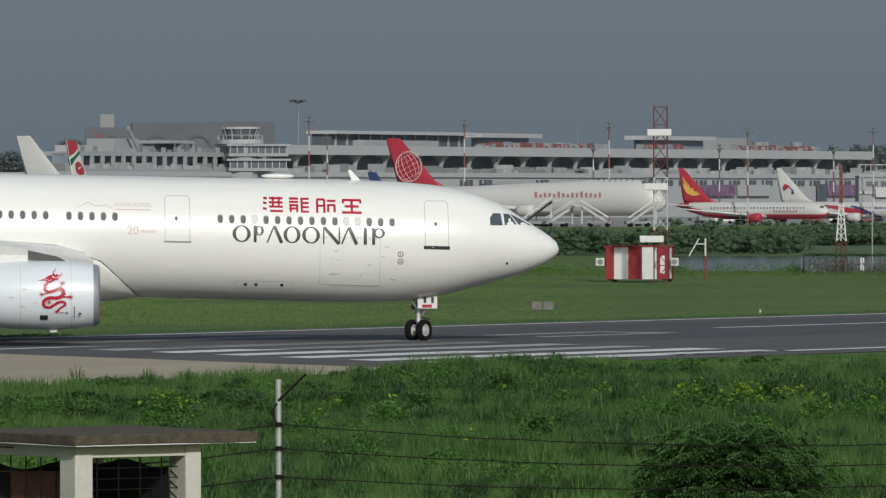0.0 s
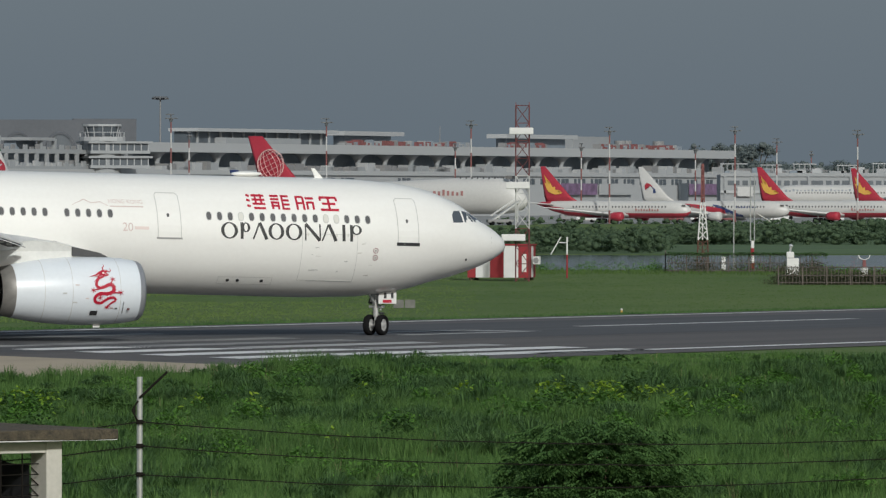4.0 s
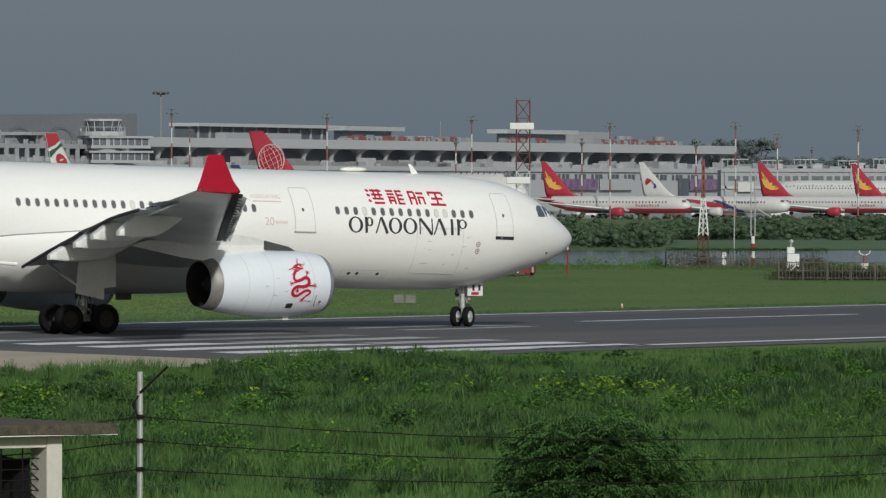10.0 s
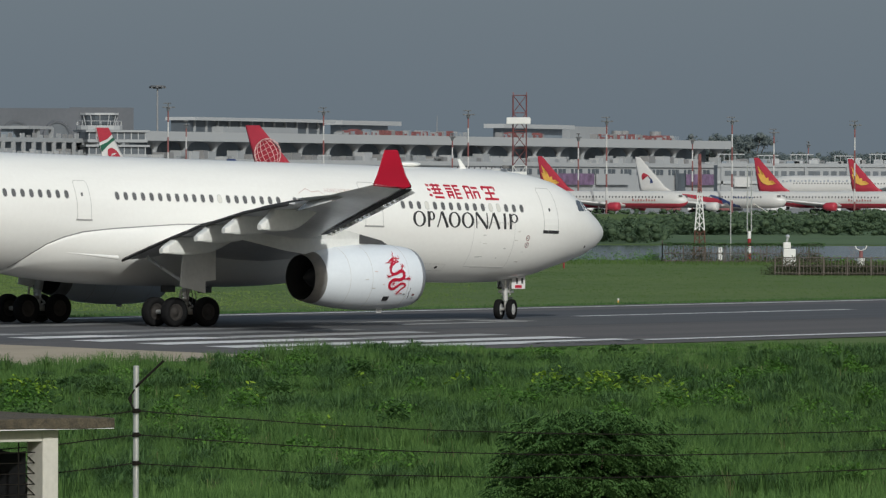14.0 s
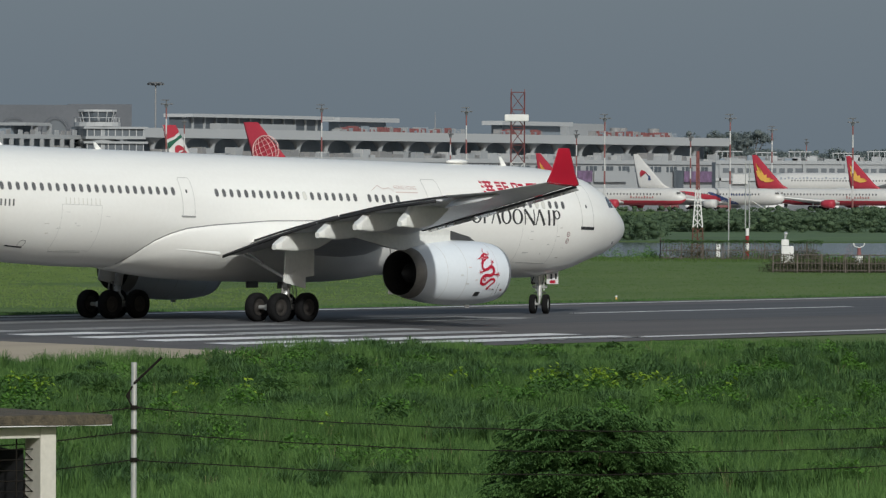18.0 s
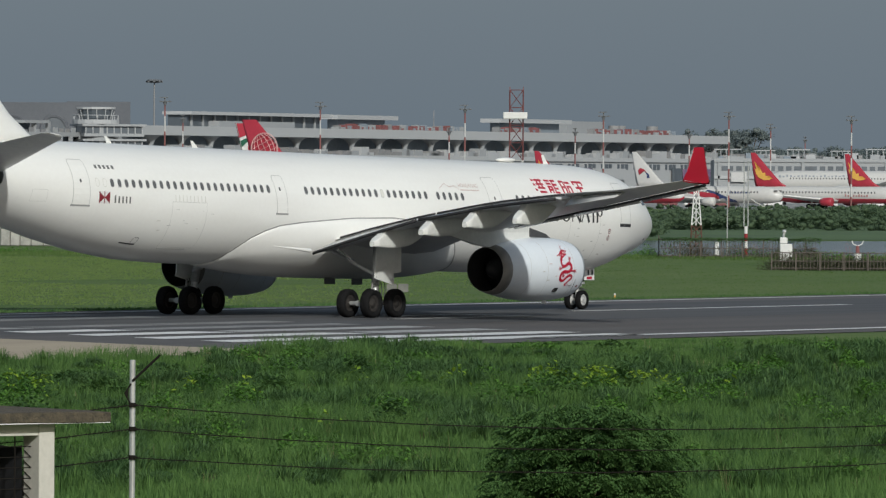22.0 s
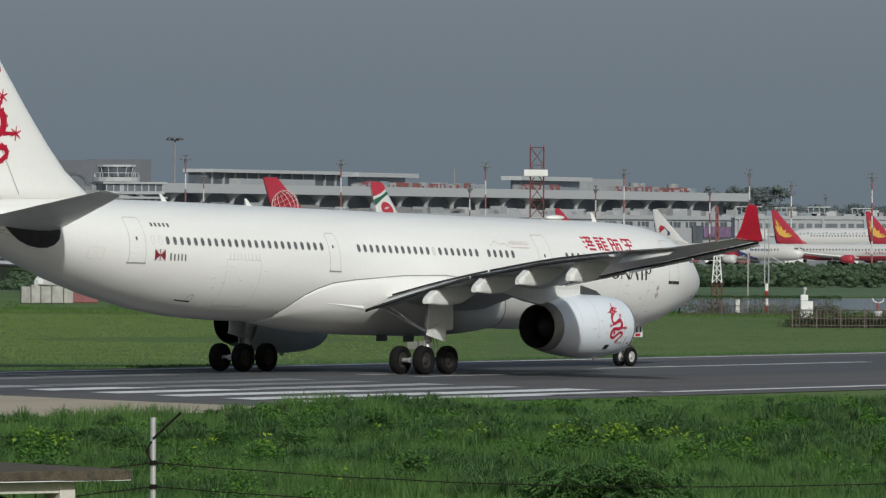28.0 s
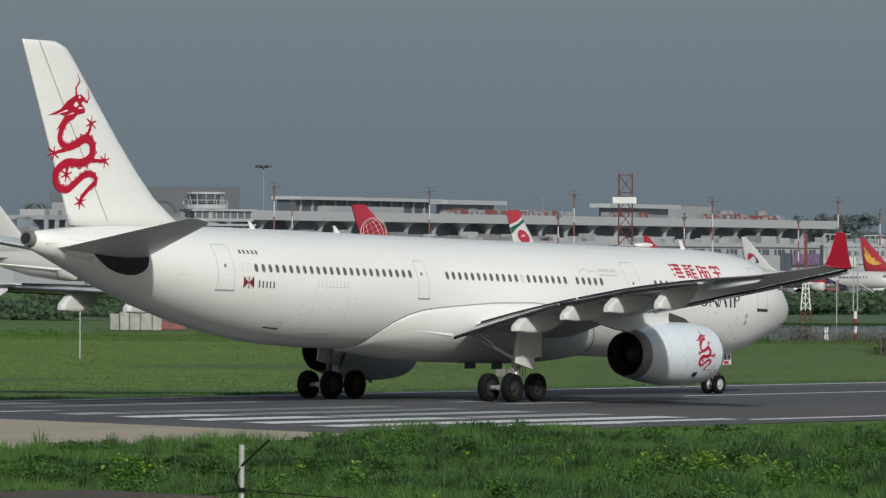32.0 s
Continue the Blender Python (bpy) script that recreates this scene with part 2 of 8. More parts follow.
M_RUSTBOARD = material("rusty_board", (0.17, 0.060, 0.040), 0.85, scale=2.5, fine=18, bump=0.2, tint=(0.08, 0.034, 0.026))
M_GALV = material("galvanised_steel", (0.72, 0.72, 0.71), 0.24, 0.65, var=0.15, scale=3, bump=0.03)
M_WIRE = material("dark_wire", (0.014, 0.012, 0.010), 0.95, var=0.2, bump=0.0, spec=0.1)
M_FENCE = material("weathered_fence", (0.105, 0.088, 0.075), 0.9, var=0.3, scale=2, bump=0.0)
M_SIGNRED = material("warning_red", (0.29, 0.018, 0.026), 0.6, var=0.1, scale=1, bump=0.0, tint=(0.25, 0.018, 0.022))
M_MASTRED = material("mast_red", (0.13, 0.038, 0.038), 0.7, var=0.2, scale=1, bump=0.0)
M_SIGNWHITE = material("warning_white", (0.64, 0.635, 0.62), 0.6, var=0.08, scale=1, bump=0.0)
M_POLEGREY = material("pole_grey", (0.22, 0.22, 0.22), 0.6, var=0.1, bump=0.0)
M_YELLOW = material("livery_yellow", (0.68, 0.39, 0.08), 0.45, var=0.1, bump=0.0)
M_NAVY = material("livery_navy", (0.03, 0.05, 0.14), 0.45, var=0.1, bump=0.0)
M_GREEN = material("livery_green", (0.02, 0.10, 0.06), 0.45, var=0.1, bump=0.0)
M_DEEPRED = material("deep_red", (0.20, 0.016, 0.026), 0.5, var=0.08, bump=0.0)
M_FADEGREY = material("faded_grey_lettering", (0.30, 0.33, 0.36), 0.6, var=0.1, bump=0.0)
M_FADERED = material("faded_red_lettering", (0.36, 0.17, 0.16), 0.6, var=0.1, bump=0.0)
M_FAINT = material("faint_lettering", (0.58, 0.47, 0.44), 0.5, var=0.08, bump=0.0)
M_PURPLE = material("poster_purple", (0.185, 0.118, 0.20), 0.6, var=0.5, scale=0.5, bump=0.0)
M_REDSTUFF = material("red_clutter", (0.20, 0.075, 0.075), 0.8, var=0.3, scale=0.4, bump=0.0)

# ---- building blocks ----


def mesh_ob(name, verts, faces, mats, parent=None, smooth=False, which=None):
    """One mesh object from plain lists; mats: one material or several, which: the material's number for each face."""
    me = bpy.data.meshes.new(name)
    me.from_pydata([tuple(v) for v in verts], [], [tuple(f) for f in faces])
    for m in mats if isinstance(mats, (list, tuple)) else [mats]:
        me.materials.append(m)
    if which is not None:
        me.polygons.foreach_set("material_index", list(which))
    if smooth:
        me.polygons.foreach_set("use_smooth", [True] * len(me.polygons))
    me.update()
    ob = new(name, me)
    if parent:
        ob.parent = parent
    return ob


def part(name, bm, mat, parent, label="", smooth=False):
    """Links a bmesh as one mesh object under a thing or a part."""
    me = bpy.data.meshes.new(name)
    bmesh.ops.recalc_face_normals(bm, faces=bm.faces)
    bm.to_mesh(me)
    bm.free()
    for m in mat if isinstance(mat, (list, tuple)) else [mat]:
        me.materials.append(m)
    if smooth:
        me.polygons.foreach_set("use_smooth", [True] * len(me.polygons))
    ob = new(name, me)
    if parent:
        ob.parent = parent
    if label:
        tagged(ob, label)
    return ob


def thing(name, m=None, label="", category="", group="", kind=""):
    ob = new(name)
    ob.empty_display_size = 0.3
    if m is not None:
        ob.matrix_basis = m
    return tagged(ob, label, category, group, kind)


def add_box(bm, c, size, rz=0.0, bevel=0.0, mi=0, rot=None):
    """A box into bm, centred at c."""
    r = rot if rot is not None else Euler((0, 0, radians(rz))).to_matrix().to_4x4()
    got = bmesh.ops.create_cube(bm, size=1.0, matrix=Matrix.Translation(c) @ r @ Matrix.Diagonal((*size, 1)))
    faces = {f for v in got["verts"] for f in v.link_faces}
    for f in faces:
        f.material_index = mi
    if bevel:
        edges = list({e for v in got["verts"] for e in v.link_edges})
        bmesh.ops.bevel(bm, geom=edges, offset=bevel, segments=1, affect="EDGES")


def add_rod(bm, a, b, r0, r1=None, n=8, mi=0):
    """A tapered round rod from a to b."""
    a, b = Vector(a), Vector(b)
    d = b - a
    m = Matrix.Translation((a + b) / 2) @ d.to_track_quat("Z", "Y").to_matrix().to_4x4()
    got = bmesh.ops.create_cone(bm, cap_ends=True, segments=n, radius1=r0, radius2=r0 if r1 is None else r1, depth=d.length, matrix=m)
    for f in {f for v in got["verts"] for f in v.link_faces}:
        f.material_index = mi


def rings(name, loops, mat, parent=None, close=True, caps=True, smooth=True, which=None):
    """A skin over a row of loops with equal numbers of points."""
    k = len(loops[0])
    verts = [p for loop in loops for p in loop]
    faces, idx = [], []
    for i in range(len(loops) - 1):
        for j in range(k if close else k - 1):
            q = (j + 1) % k
            faces.append((i * k + j, i * k + q, (i + 1) * k + q, (i + 1) * k + j))
            idx.append(which(i, j) if which else 0)
    if caps:
        faces.append(tuple(range(k - 1, -1, -1)))
        faces.append(tuple((len(loops) - 1) * k + j for j in range(k)))
        idx += [which(0, 0) if which else 0, which(len(loops) - 2, 0) if which else 0]
    ob = mesh_ob(name, verts, faces, mat, parent, smooth, idx)
    bm = bmesh.new()
    bm.from_mesh(ob.data)
    bmesh.ops.recalc_face_normals(bm, faces=bm.faces)
    bm.to_mesh(ob.data)
    bm.free()
    return ob


def lathe(profile, n=32):
    """Loops round the x axis from (x, radius) pairs."""
    return [[(x, r * math.cos(2 * math.pi * j / n), r * math.sin(2 * math.pi * j / n)) for j in range(n)] for x, r in profile]


# ---- ground ----
RUN = radians(56.64)
CR, SR = math.cos(RUN), math.sin(RUN)


def along(a, n, z=0.0):
    """A place by its distance along and across the runway."""
    return (CR * a - SR * n, SR * a + CR * n, z)


def across(x, y):
    return -SR * x + CR * y


def ground_z(x, y):
    n = across(x, y)
    k = min(1.0, max(0.0, (160.5 - n) / 9.0))
    k = k * k * (3 - 2 * k)
    z = -0.03 - 0.55 * k
    if y < 600:
        z += k * 0.18 * noise.noise((x * 0.11, y * 0.06, 0.3))
    if 640 < y < 815 and 5 < x:
        z -= 0.5 * min(1, (y - 640) / 12, (815 - y) / 12, (x - 5) / 8)
    return z


def axis_lines(lo, hi, parts):
    out = [lo]
    for a, b, k in parts:
        out += [a + (b - a) * i / k for i in range(k + 1)]
    out.append(hi)
    return sorted(set(out))


gx = axis_lines(-3500, 3500, [(-1200, -300, 3), (-120, -40, 8), (-40, 60, 50), (65, 300, 10), (500, 1500, 3)])
gy = axis_lines(-1500, 4900, [(-300, 60, 4), (100, 340, 80), (345, 640, 30), (645, 660, 5), (700, 800, 5), (805, 830, 5), (900, 2600, 12)])
gv = [(x, y, ground_z(x, y)) for y in gy for x in gx]
gf = [(j * len(gx) + i, j * len(gx) + i + 1, (j + 1) * len(gx) + i + 1, (j + 1) * len(gx) + i) for j in range(len(gy) - 1) for i in range(len(gx) - 1)]
tagged(mesh_ob("ground", gv, gf, M_GROUND, smooth=True), "flat grassy airfield ground reaching to the horizon", "ground", kind="structure")


def strip(name, corners, z, mat, thick=0.0):
    """A flat sheet over corners in runway distances."""
    vs = [along(a, n, z) for a, n in corners]
    fs = [tuple(range(len(vs)))]
    return mesh_ob(name, vs, fs, mat)


def fix_up(ob):
    bm = bmesh.new()
    bm.from_mesh(ob.data)
    for f in bm.faces:
        f.normal_update()
        if f.normal.z < 0:
            f.normal_flip()
    bm.to_mesh(ob.data)
    bm.free()
    return ob


runway = tagged(fix_up(strip("runway", [(60, 163.9), (2600, 163.9), (2600, 217.0), (60, 217.0)], 0.0, M_ASPHALT)),
                "dark worn asphalt runway with white markings", "runway", kind="structure")


def edge_a(n):
    return 249.5 - 0.43 * (194.3 - n)


concrete = fix_up(strip("taxiway", [(120, 161), (edge_a(161), 161), (edge_a(196), 196), (120, 196)], 0.012, M_CONCRETE))
tagged(concrete, "beige concrete taxiway slab joining the runway", "taxiway", kind="structure")


def marking(name, corners, label, mat=None):
    ob = fix_up(strip(name, corners, 0.02, mat or M_PAINT))
    ob.parent = runway
    return tagged(ob, label)


rubber = fix_up(strip("rubber_band", [(60, 186.5), (900, 188), (900, 209), (60, 210.5)], 0.008, M_RUBBER))
rubber.parent = runway
tagged(rubber, "band of dark tyre rubber on the asphalt")


def left_a(n):
    return 260.1 - 0.497 * (200.1 - n)


def right_a(n):
    return 279.8 - 0.43 * (187.8 - n)


for c in (210.8, 205.4, 194.8, 189.4, 183.95, 178.6, 173.2, 168.6):
    lo, hi = c - 1.28, c + 1.28
    if c < 176:
        marking("threshold_stripe", [(left_a(lo), lo), (right_a(lo), lo), (right_a(hi), hi), (left_a(hi), hi)], "white threshold stripe")
        continue
    # the heads outside the wheel tracks are still bright
    k = 16.0 if c < 180 else 11.0 if c < 186 else 8.5 if c < 190 else 5.5
    worn = M_PAINTNUM if c < 186 else M_PAINTWORN
    marking("threshold_stripe", [(left_a(lo) + k, lo), (right_a(lo), lo), (right_a(hi), hi), (left_a(hi) + k, hi)], "threshold stripe worn grey by tyres", worn)
    if c > 200:
        continue
    marking("stripe_head", [(left_a(lo), lo), (left_a(lo) + k, lo), (left_a(hi) + k - 2.2, hi), (left_a(hi), hi)], "bright head of a threshold stripe", M_PAINTNUM if c > 190 else None)
marking("lead_line", [(236, 199.6), (264.5, 199.6), (262.0, 200.5), (236, 200.5)], "white taxi lead-in line on the centre line")
marking("edge_line", [(238, 213.9), (2600, 213.9), (2600, 214.8), (238, 214.8)], "white runway edge line")
marking("edge_line", [(262, 167.1), (2600, 167.1), (2600, 168.2), (262, 168.2)], "white runway edge line")
for k in range(14):
    marking("centre_dash", [(316 + 50 * k, 199.2), (344 + 50 * k, 199.2), (344 + 50 * k, 200.0), (316 + 50 * k, 200.0)], "white centre line dash")
for a0, a1, n in ((293.5, 304.5, 198.6), (291.5, 302.3, 194.2), (302.6, 304.0, 196.4)):
    w = 0.55 if a1 - a0 > 3 else 2.2
    marking("number_stroke", [(a0, n - w), (a1, n - w), (a1, n + w), (a0, n + w)], "white painted runway number stroke", M_PAINTNUM)

apron = fix_up(mesh_ob("apron", [(-900, 1500, 0), (14, 1515, 0), (24, 1586, 0), (1400, 1590, 0), (1400, 2700, 0), (-900, 2700, 0)], [(0, 1, 2, 3, 4, 5)], M_APRON))
tagged(apron, "grey concrete apron before the terminal", "apron", kind="structure")
pv = []
for i in range(25):
    pv.append((3 + 10 * i, 806 + 4 * noise.noise((i * 0.7, 0, 0)), -0.06))
for i in range(25):
    pv.append((243 - 10 * i, 649 + 5 * noise.noise((i * 0.6, 5, 0)), -0.06))
tagged(fix_up(mesh_ob("water", pv, [tuple(range(len(pv)))], M_WATER)), "still grey pond between grassy banks", "pond", kind="structure")

# ---- the taxiing airliner ----
# Places on it: s behind the nose, y to starboard, z over the cabin's axis.
GEAR_S = 32.05


def on_plane(s, y, z):
    return (GEAR_S - s, -y, z + 4.62 + 0.0242 * s)


# s, top, bottom, half width
HULL = [(0.0, -0.28, -0.40, 0.05), (0.12, 0.0, -0.62, 0.30), (0.37, 0.22, -0.82, 0.52), (0.77, 0.50, -1.07, 0.83), (1.17, 0.74, -1.27, 1.10), (1.83, 1.15, -1.54, 1.45),
        (2.4, 1.53, -1.73, 1.72), (2.9, 1.80, -1.89, 1.90), (3.95, 2.20, -2.16, 2.22), (5.0, 2.43, -2.48, 2.45), (6.1, 2.57, -2.72, 2.62), (7.7, 2.67, -2.94, 2.76),
        (10.3, 2.70, -3.03, 2.82), (20, 2.65, -3.01, 2.82), (30, 2.63, -3.01, 2.82), (40, 2.63, -3.01, 2.82), (43, 2.63, -2.99, 2.82), (46, 2.63, -2.88, 2.80),
        (49, 2.62, -2.56, 2.72), (52, 2.58, -2.04, 2.52), (55, 2.52, -1.34, 2.18), (58, 2.42, -0.48, 1.70), (60, 2.30, 0.15, 1.30), (62, 2.12, 0.80, 0.85), (63.3, 1.98, 1.20, 0.48)]


def hull_at(s):
    for a, b in zip(HULL, HULL[1:]):
        if s <= b[0]:
            k = (s - a[0]) / (b[0] - a[0])
            return [p + (q - p) * k for p, q in zip(a[1:], b[1:])]
    return HULL[-1][1:]


def hull_y(s, z):
    top, bot, hw = hull_at(s)
    zc, hz = (top + bot) / 2, (top - bot) / 2
    q = (z - zc) / hz
    return hw * math.sqrt(max(0.0, 1 - q * q))


def hull_point(s, z, side, out=0.0):
    top, bot, hw = hull_at(s)
    zc, hz = (top + bot) / 2, (top - bot) / 2
    y = hull_y(s, z)
    ny, nz = y / (hw * hw), (z - zc) / (hz * hz)
    k = math.hypot(ny, nz) or 1
    return on_plane(s, side * (y + out * ny / k), z + out * nz / k)


def skin(name, outline, mat, parent, side=1, out=0.012, cut=0.35, label=""):
    """A thin plate on the hull under an outline of (s, z) points, with an edge into the hull."""
    pts = []
    for (s0, z0), (s1, z1) in zip(outline, outline[1:] + outline[:1]):
        k = max(1, math.ceil(max(abs(s1 - s0) / 2.0, abs(z1 - z0) / cut)))
        pts += [(s0 + (s1 - s0) * i / k, z0 + (z1 - z0) * i / k) for i in range(k)]
    bm = bmesh.new()
    vs = [bm.verts.new((s, 0, z)) for s, z in pts]
    bmesh.ops.triangulate(bm, faces=[bm.faces.new(vs)])
    zlo, zhi = min(p[1] for p in pts), max(p[1] for p in pts)
    k = int((zhi - zlo) / cut)
    for i in range(1, k + 1):
        z = zlo + (zhi - zlo) * i / (k + 1)
        bmesh.ops.bisect_plane(bm, geom=bm.verts[:] + bm.edges[:] + bm.faces[:], plane_co=(0, 0, z), plane_no=(0, 0, 1))
    edge = [e for e in bm.edges if len(e.link_faces) == 1]
    ring = bmesh.ops.extrude_edge_only(bm, edges=edge)
    low = {v for v in ring["geom"] if isinstance(v, bmesh.types.BMVert)}
    for v in bm.verts:
        v.co = hull_point(v.co.x, v.co.z, side, -0.01 if v in low else out)
    return part(name, bm, mat, parent, label, smooth=False)


def frame_line(name, corners, width, mat, parent, side=1, out=0.006, label=""):
    """A closed thin line on the hull through the corners."""
    bm = bmesh.new()
    for (s0, z0), (s1, z1) in zip(corners, corners[1:] + corners[:1]):
        k = max(1, math.ceil(abs(z1 - z0) / 0.3 + abs(s1 - s0) / 1.5))
        d = math.hypot(s1 - s0, z1 - z0)
        ps, pz = -(z1 - z0) / d * width / 2, (s1 - s0) / d * width / 2
        prev = None
        for i in range(k + 1):
            s, z = s0 + (s1 - s0) * i / k, z0 + (z1 - z0) * i / k
            pair = [bm.verts.new(hull_point(s + ps, z + pz, side, out)), bm.verts.new(hull_point(s - ps, z - pz, side, out))]
            if prev:
                bm.faces.new((prev[0], prev[1], pair[1], pair[0]))
            prev = pair
    return part(name, bm, mat, parent, label)


def oval(s, z, w, h, n=12, p=2.6):
    out = []
    for i in range(n):
        a = 2 * math.pi * i / n
        c, d = math.cos(a), math.sin(a)
        out.append((s + w / 2 * math.copysign(abs(c) ** (2 / p), c), z + h / 2 * math.copysign(abs(d) ** (2 / p), d)))
    return out


def airfoil(le, te, thick, up=0.0, n=9):
    """A closed section between a leading and a trailing edge point; thick: height over chord."""
    le, te = Vector(le), Vector(te)
    ch = te - le
    top, low = [], []
    for i in range(n):
        x = 0.5 * (1 - math.cos(math.pi * i / (n - 1)))
        t = 5 * thick * ch.length * (0.2969 * math.sqrt(x) - 0.126 * x - 0.3516 * x * x + 0.2843 * x ** 3 - 0.1036 * x ** 4)
        p = le + ch * x
        top.append((p, t * 1.05))
        low.append((p, -t * 0.95))
    return top, low


def surface(name, sections, mat, parent, vertical=False, label=""):
    """A wing or fin lofted over (leading edge, trailing edge, thickness) sections given in plane places."""
    loops = []
    for le, te, th in sections:
        top, low = airfoil(le, te, th)
        pts = top + low[-2:0:-1]
        if vertical:
            loops.append([on_plane(p.x, p.y + t, p.z) for p, t in pts])
        else:
            loops.append([on_plane(p.x, p.y, p.z + t) for p, t in pts])
    ob = rings(name, loops, mat, parent)
    if label:
        tagged(ob, label)
    return ob


airliner = thing("airliner", None, "white twin-engine wide-body airliner with red winglets taxiing on the runway", "airliner")

loops = []
NSEG = 56
for s, top, bot, hw in HULL:
    zc, hz = (top + bot) / 2, (top - bot) / 2
    loops.append([on_plane(s, hw * math.sin(2 * math.pi * j / NSEG), zc + hz * math.cos(2 * math.pi * j / NSEG)) for j in range(NSEG)])
tagged(rings("fuselage", loops, M_WHITE, airliner), "glossy white round fuselage")

# belly fairing between the wings
SEAM = [(19.7, -2.95), (20.3, -2.45), (21.5, -1.35), (23.6, -0.64), (27.0, -0.46), (30.5, -0.55), (34.5, -0.84), (36.3, -1.03), (37.4, -1.30), (38.3, -1.65), (38.95, -2.1), (39.4, -2.55), (39.7, -2.97)]


def seam_z(s):
    for (a, za), (b, zb) in zip(SEAM, SEAM[1:]):
        if s <= b:
            return za + (zb - za) * (s - a) / (b - a)
    return SEAM[-1][1]


loops = []
for i in range(43):
    s = 19.72 + (39.68 - 19.72) * i / 42
    q = (s - 29.7) / 9.98
    bulge = 0.52 * max(0.0, 1 - abs(q) ** 3.2)
    a0 = math.asin(max(-0.999, (seam_z(s) + 0.19) / 2.82))
    loop = []
    for j in range(37):
        k = j / 36
        a = a0 + (-math.pi - 2 * a0) * k
        lift = min(1.0, math.sin(math.pi * k) * 1.9) ** 0.8 if 0 < k < 1 else 0
        r = 2.815 + bulge * lift
        loop.append(on_plane(s, r * math.cos(a), -0.19 + r * math.sin(a)))
    loops.append(loop)
tagged(rings("belly_fairing", loops, M_WHITE, airliner, close=True), "white belly fairing")

# across, leading edge, trailing edge, heights of both, thickness
WING = [(0.0, 20.1, 33.6, -1.6, -2.1, 0.13), (2.8, 21.96, 33.9, -1.34, -1.72, 0.13), (6.0, 24.6, 34.4, -1.02, -1.06, 0.12), (9.6, 27.3, 35.0, -0.78, -0.42, 0.112), (15, 30.7, 36.9, -0.28, 0.20, 0.105),
        (20, 33.85, 38.7, 0.18, 0.50, 0.10), (25, 36.95, 40.5, 0.66, 0.68, 0.095), (29.8, 40.0, 42.25, 1.12, 1.10, 0.09)]
# heights of the lowered flaps' trailing edge
DROOP = [(3.2, -2.32), (4.8, -1.91), (7.5, -1.27), (10.4, -0.66), (12.5, -0.46), (16.0, -0.03), (20.8, 0.30)]


def between(rows, y):
    for a, b in zip(rows, rows[1:]):
        if y <= b[0]:
            k = (y - a[0]) / (b[0] - a[0])
            return [p + (q - p) * k for p, q in zip(a[1:], b[1:])]
    return list(rows[-1][1:])


def wing_at(y):
    return between(WING, y)


def wing_rows():
    """Sections of the fixed wing: it ends before the flaps inboard and runs full outboard."""
    rows = []
    for y in (0.0, 2.8, 6.0, 9.6, 15, 20, 20.9, 21.0, 25, 29.8):
        le, te, zl, zt, th = wing_at(y)
        k = 0.84 if y < 20.95 else 1.0
        rows.append((y, le, le + k * (te - le), zl, zl + k * (zt - zl), th / k))
    return rows


def wheel(name, r, w, mat_tyre, parent, place, split):
    """A wheel about the y axis at place; split: tyre and rim as parts of their own."""
    tyre = [(-w * 0.30, r * 0.56), (-w * 0.46, r * 0.68), (-w * 0.5, r * 0.84), (-w * 0.40, r * 0.96), (-w * 0.2, r), (w * 0.2, r), (w * 0.40, r * 0.96), (w * 0.5, r * 0.84), (w * 0.46, r * 0.68), (w * 0.30, r * 0.56), (-w * 0.30, r * 0.56)]
    rim = [(-w * 0.34, 0.02), (-w * 0.34, r * 0.2), (-w * 0.14, r * 0.26), (-w * 0.12, r * 0.46), (-w * 0.32, r * 0.57), (w * 0.32, r * 0.57), (w * 0.12, r * 0.46), (w * 0.14, r * 0.26), (w * 0.34, r * 0.2), (w * 0.34, 0.02)]
    turn = lambda ls: [[(-p[1], p[0], p[2]) for p in l] for l in ls]
    if split:
        hub = thing(name, Matrix.Translation(place))
        hub.parent = parent
        rings("tyre", turn(lathe(tyre, 28)), mat_tyre, hub, caps=False)
        rings("rim", turn(lathe(rim, 20)), M_HUB, hub)
        return hub
    a, b = turn(lathe(tyre, 28)), turn(lathe(rim, 28))
    verts, faces, which = [], [], []
    for n0, ls in enumerate((a, b)):
        base = len(verts)
        verts += [p for l in ls for p in l]
        for i in range(len(ls) - 1):
            for j in range(28):
                q = (j + 1) % 28
                faces.append((base + i * 28 + j, base + i * 28 + q, base + (i + 1) * 28 + q, base + (i + 1) * 28 + j))
                which.append(n0)
    ob = mesh_ob(name, verts, faces, [mat_tyre, M_NOSEHUB], parent, True, which)
    ob.matrix_basis = Matrix.Translation(place)
    return ob


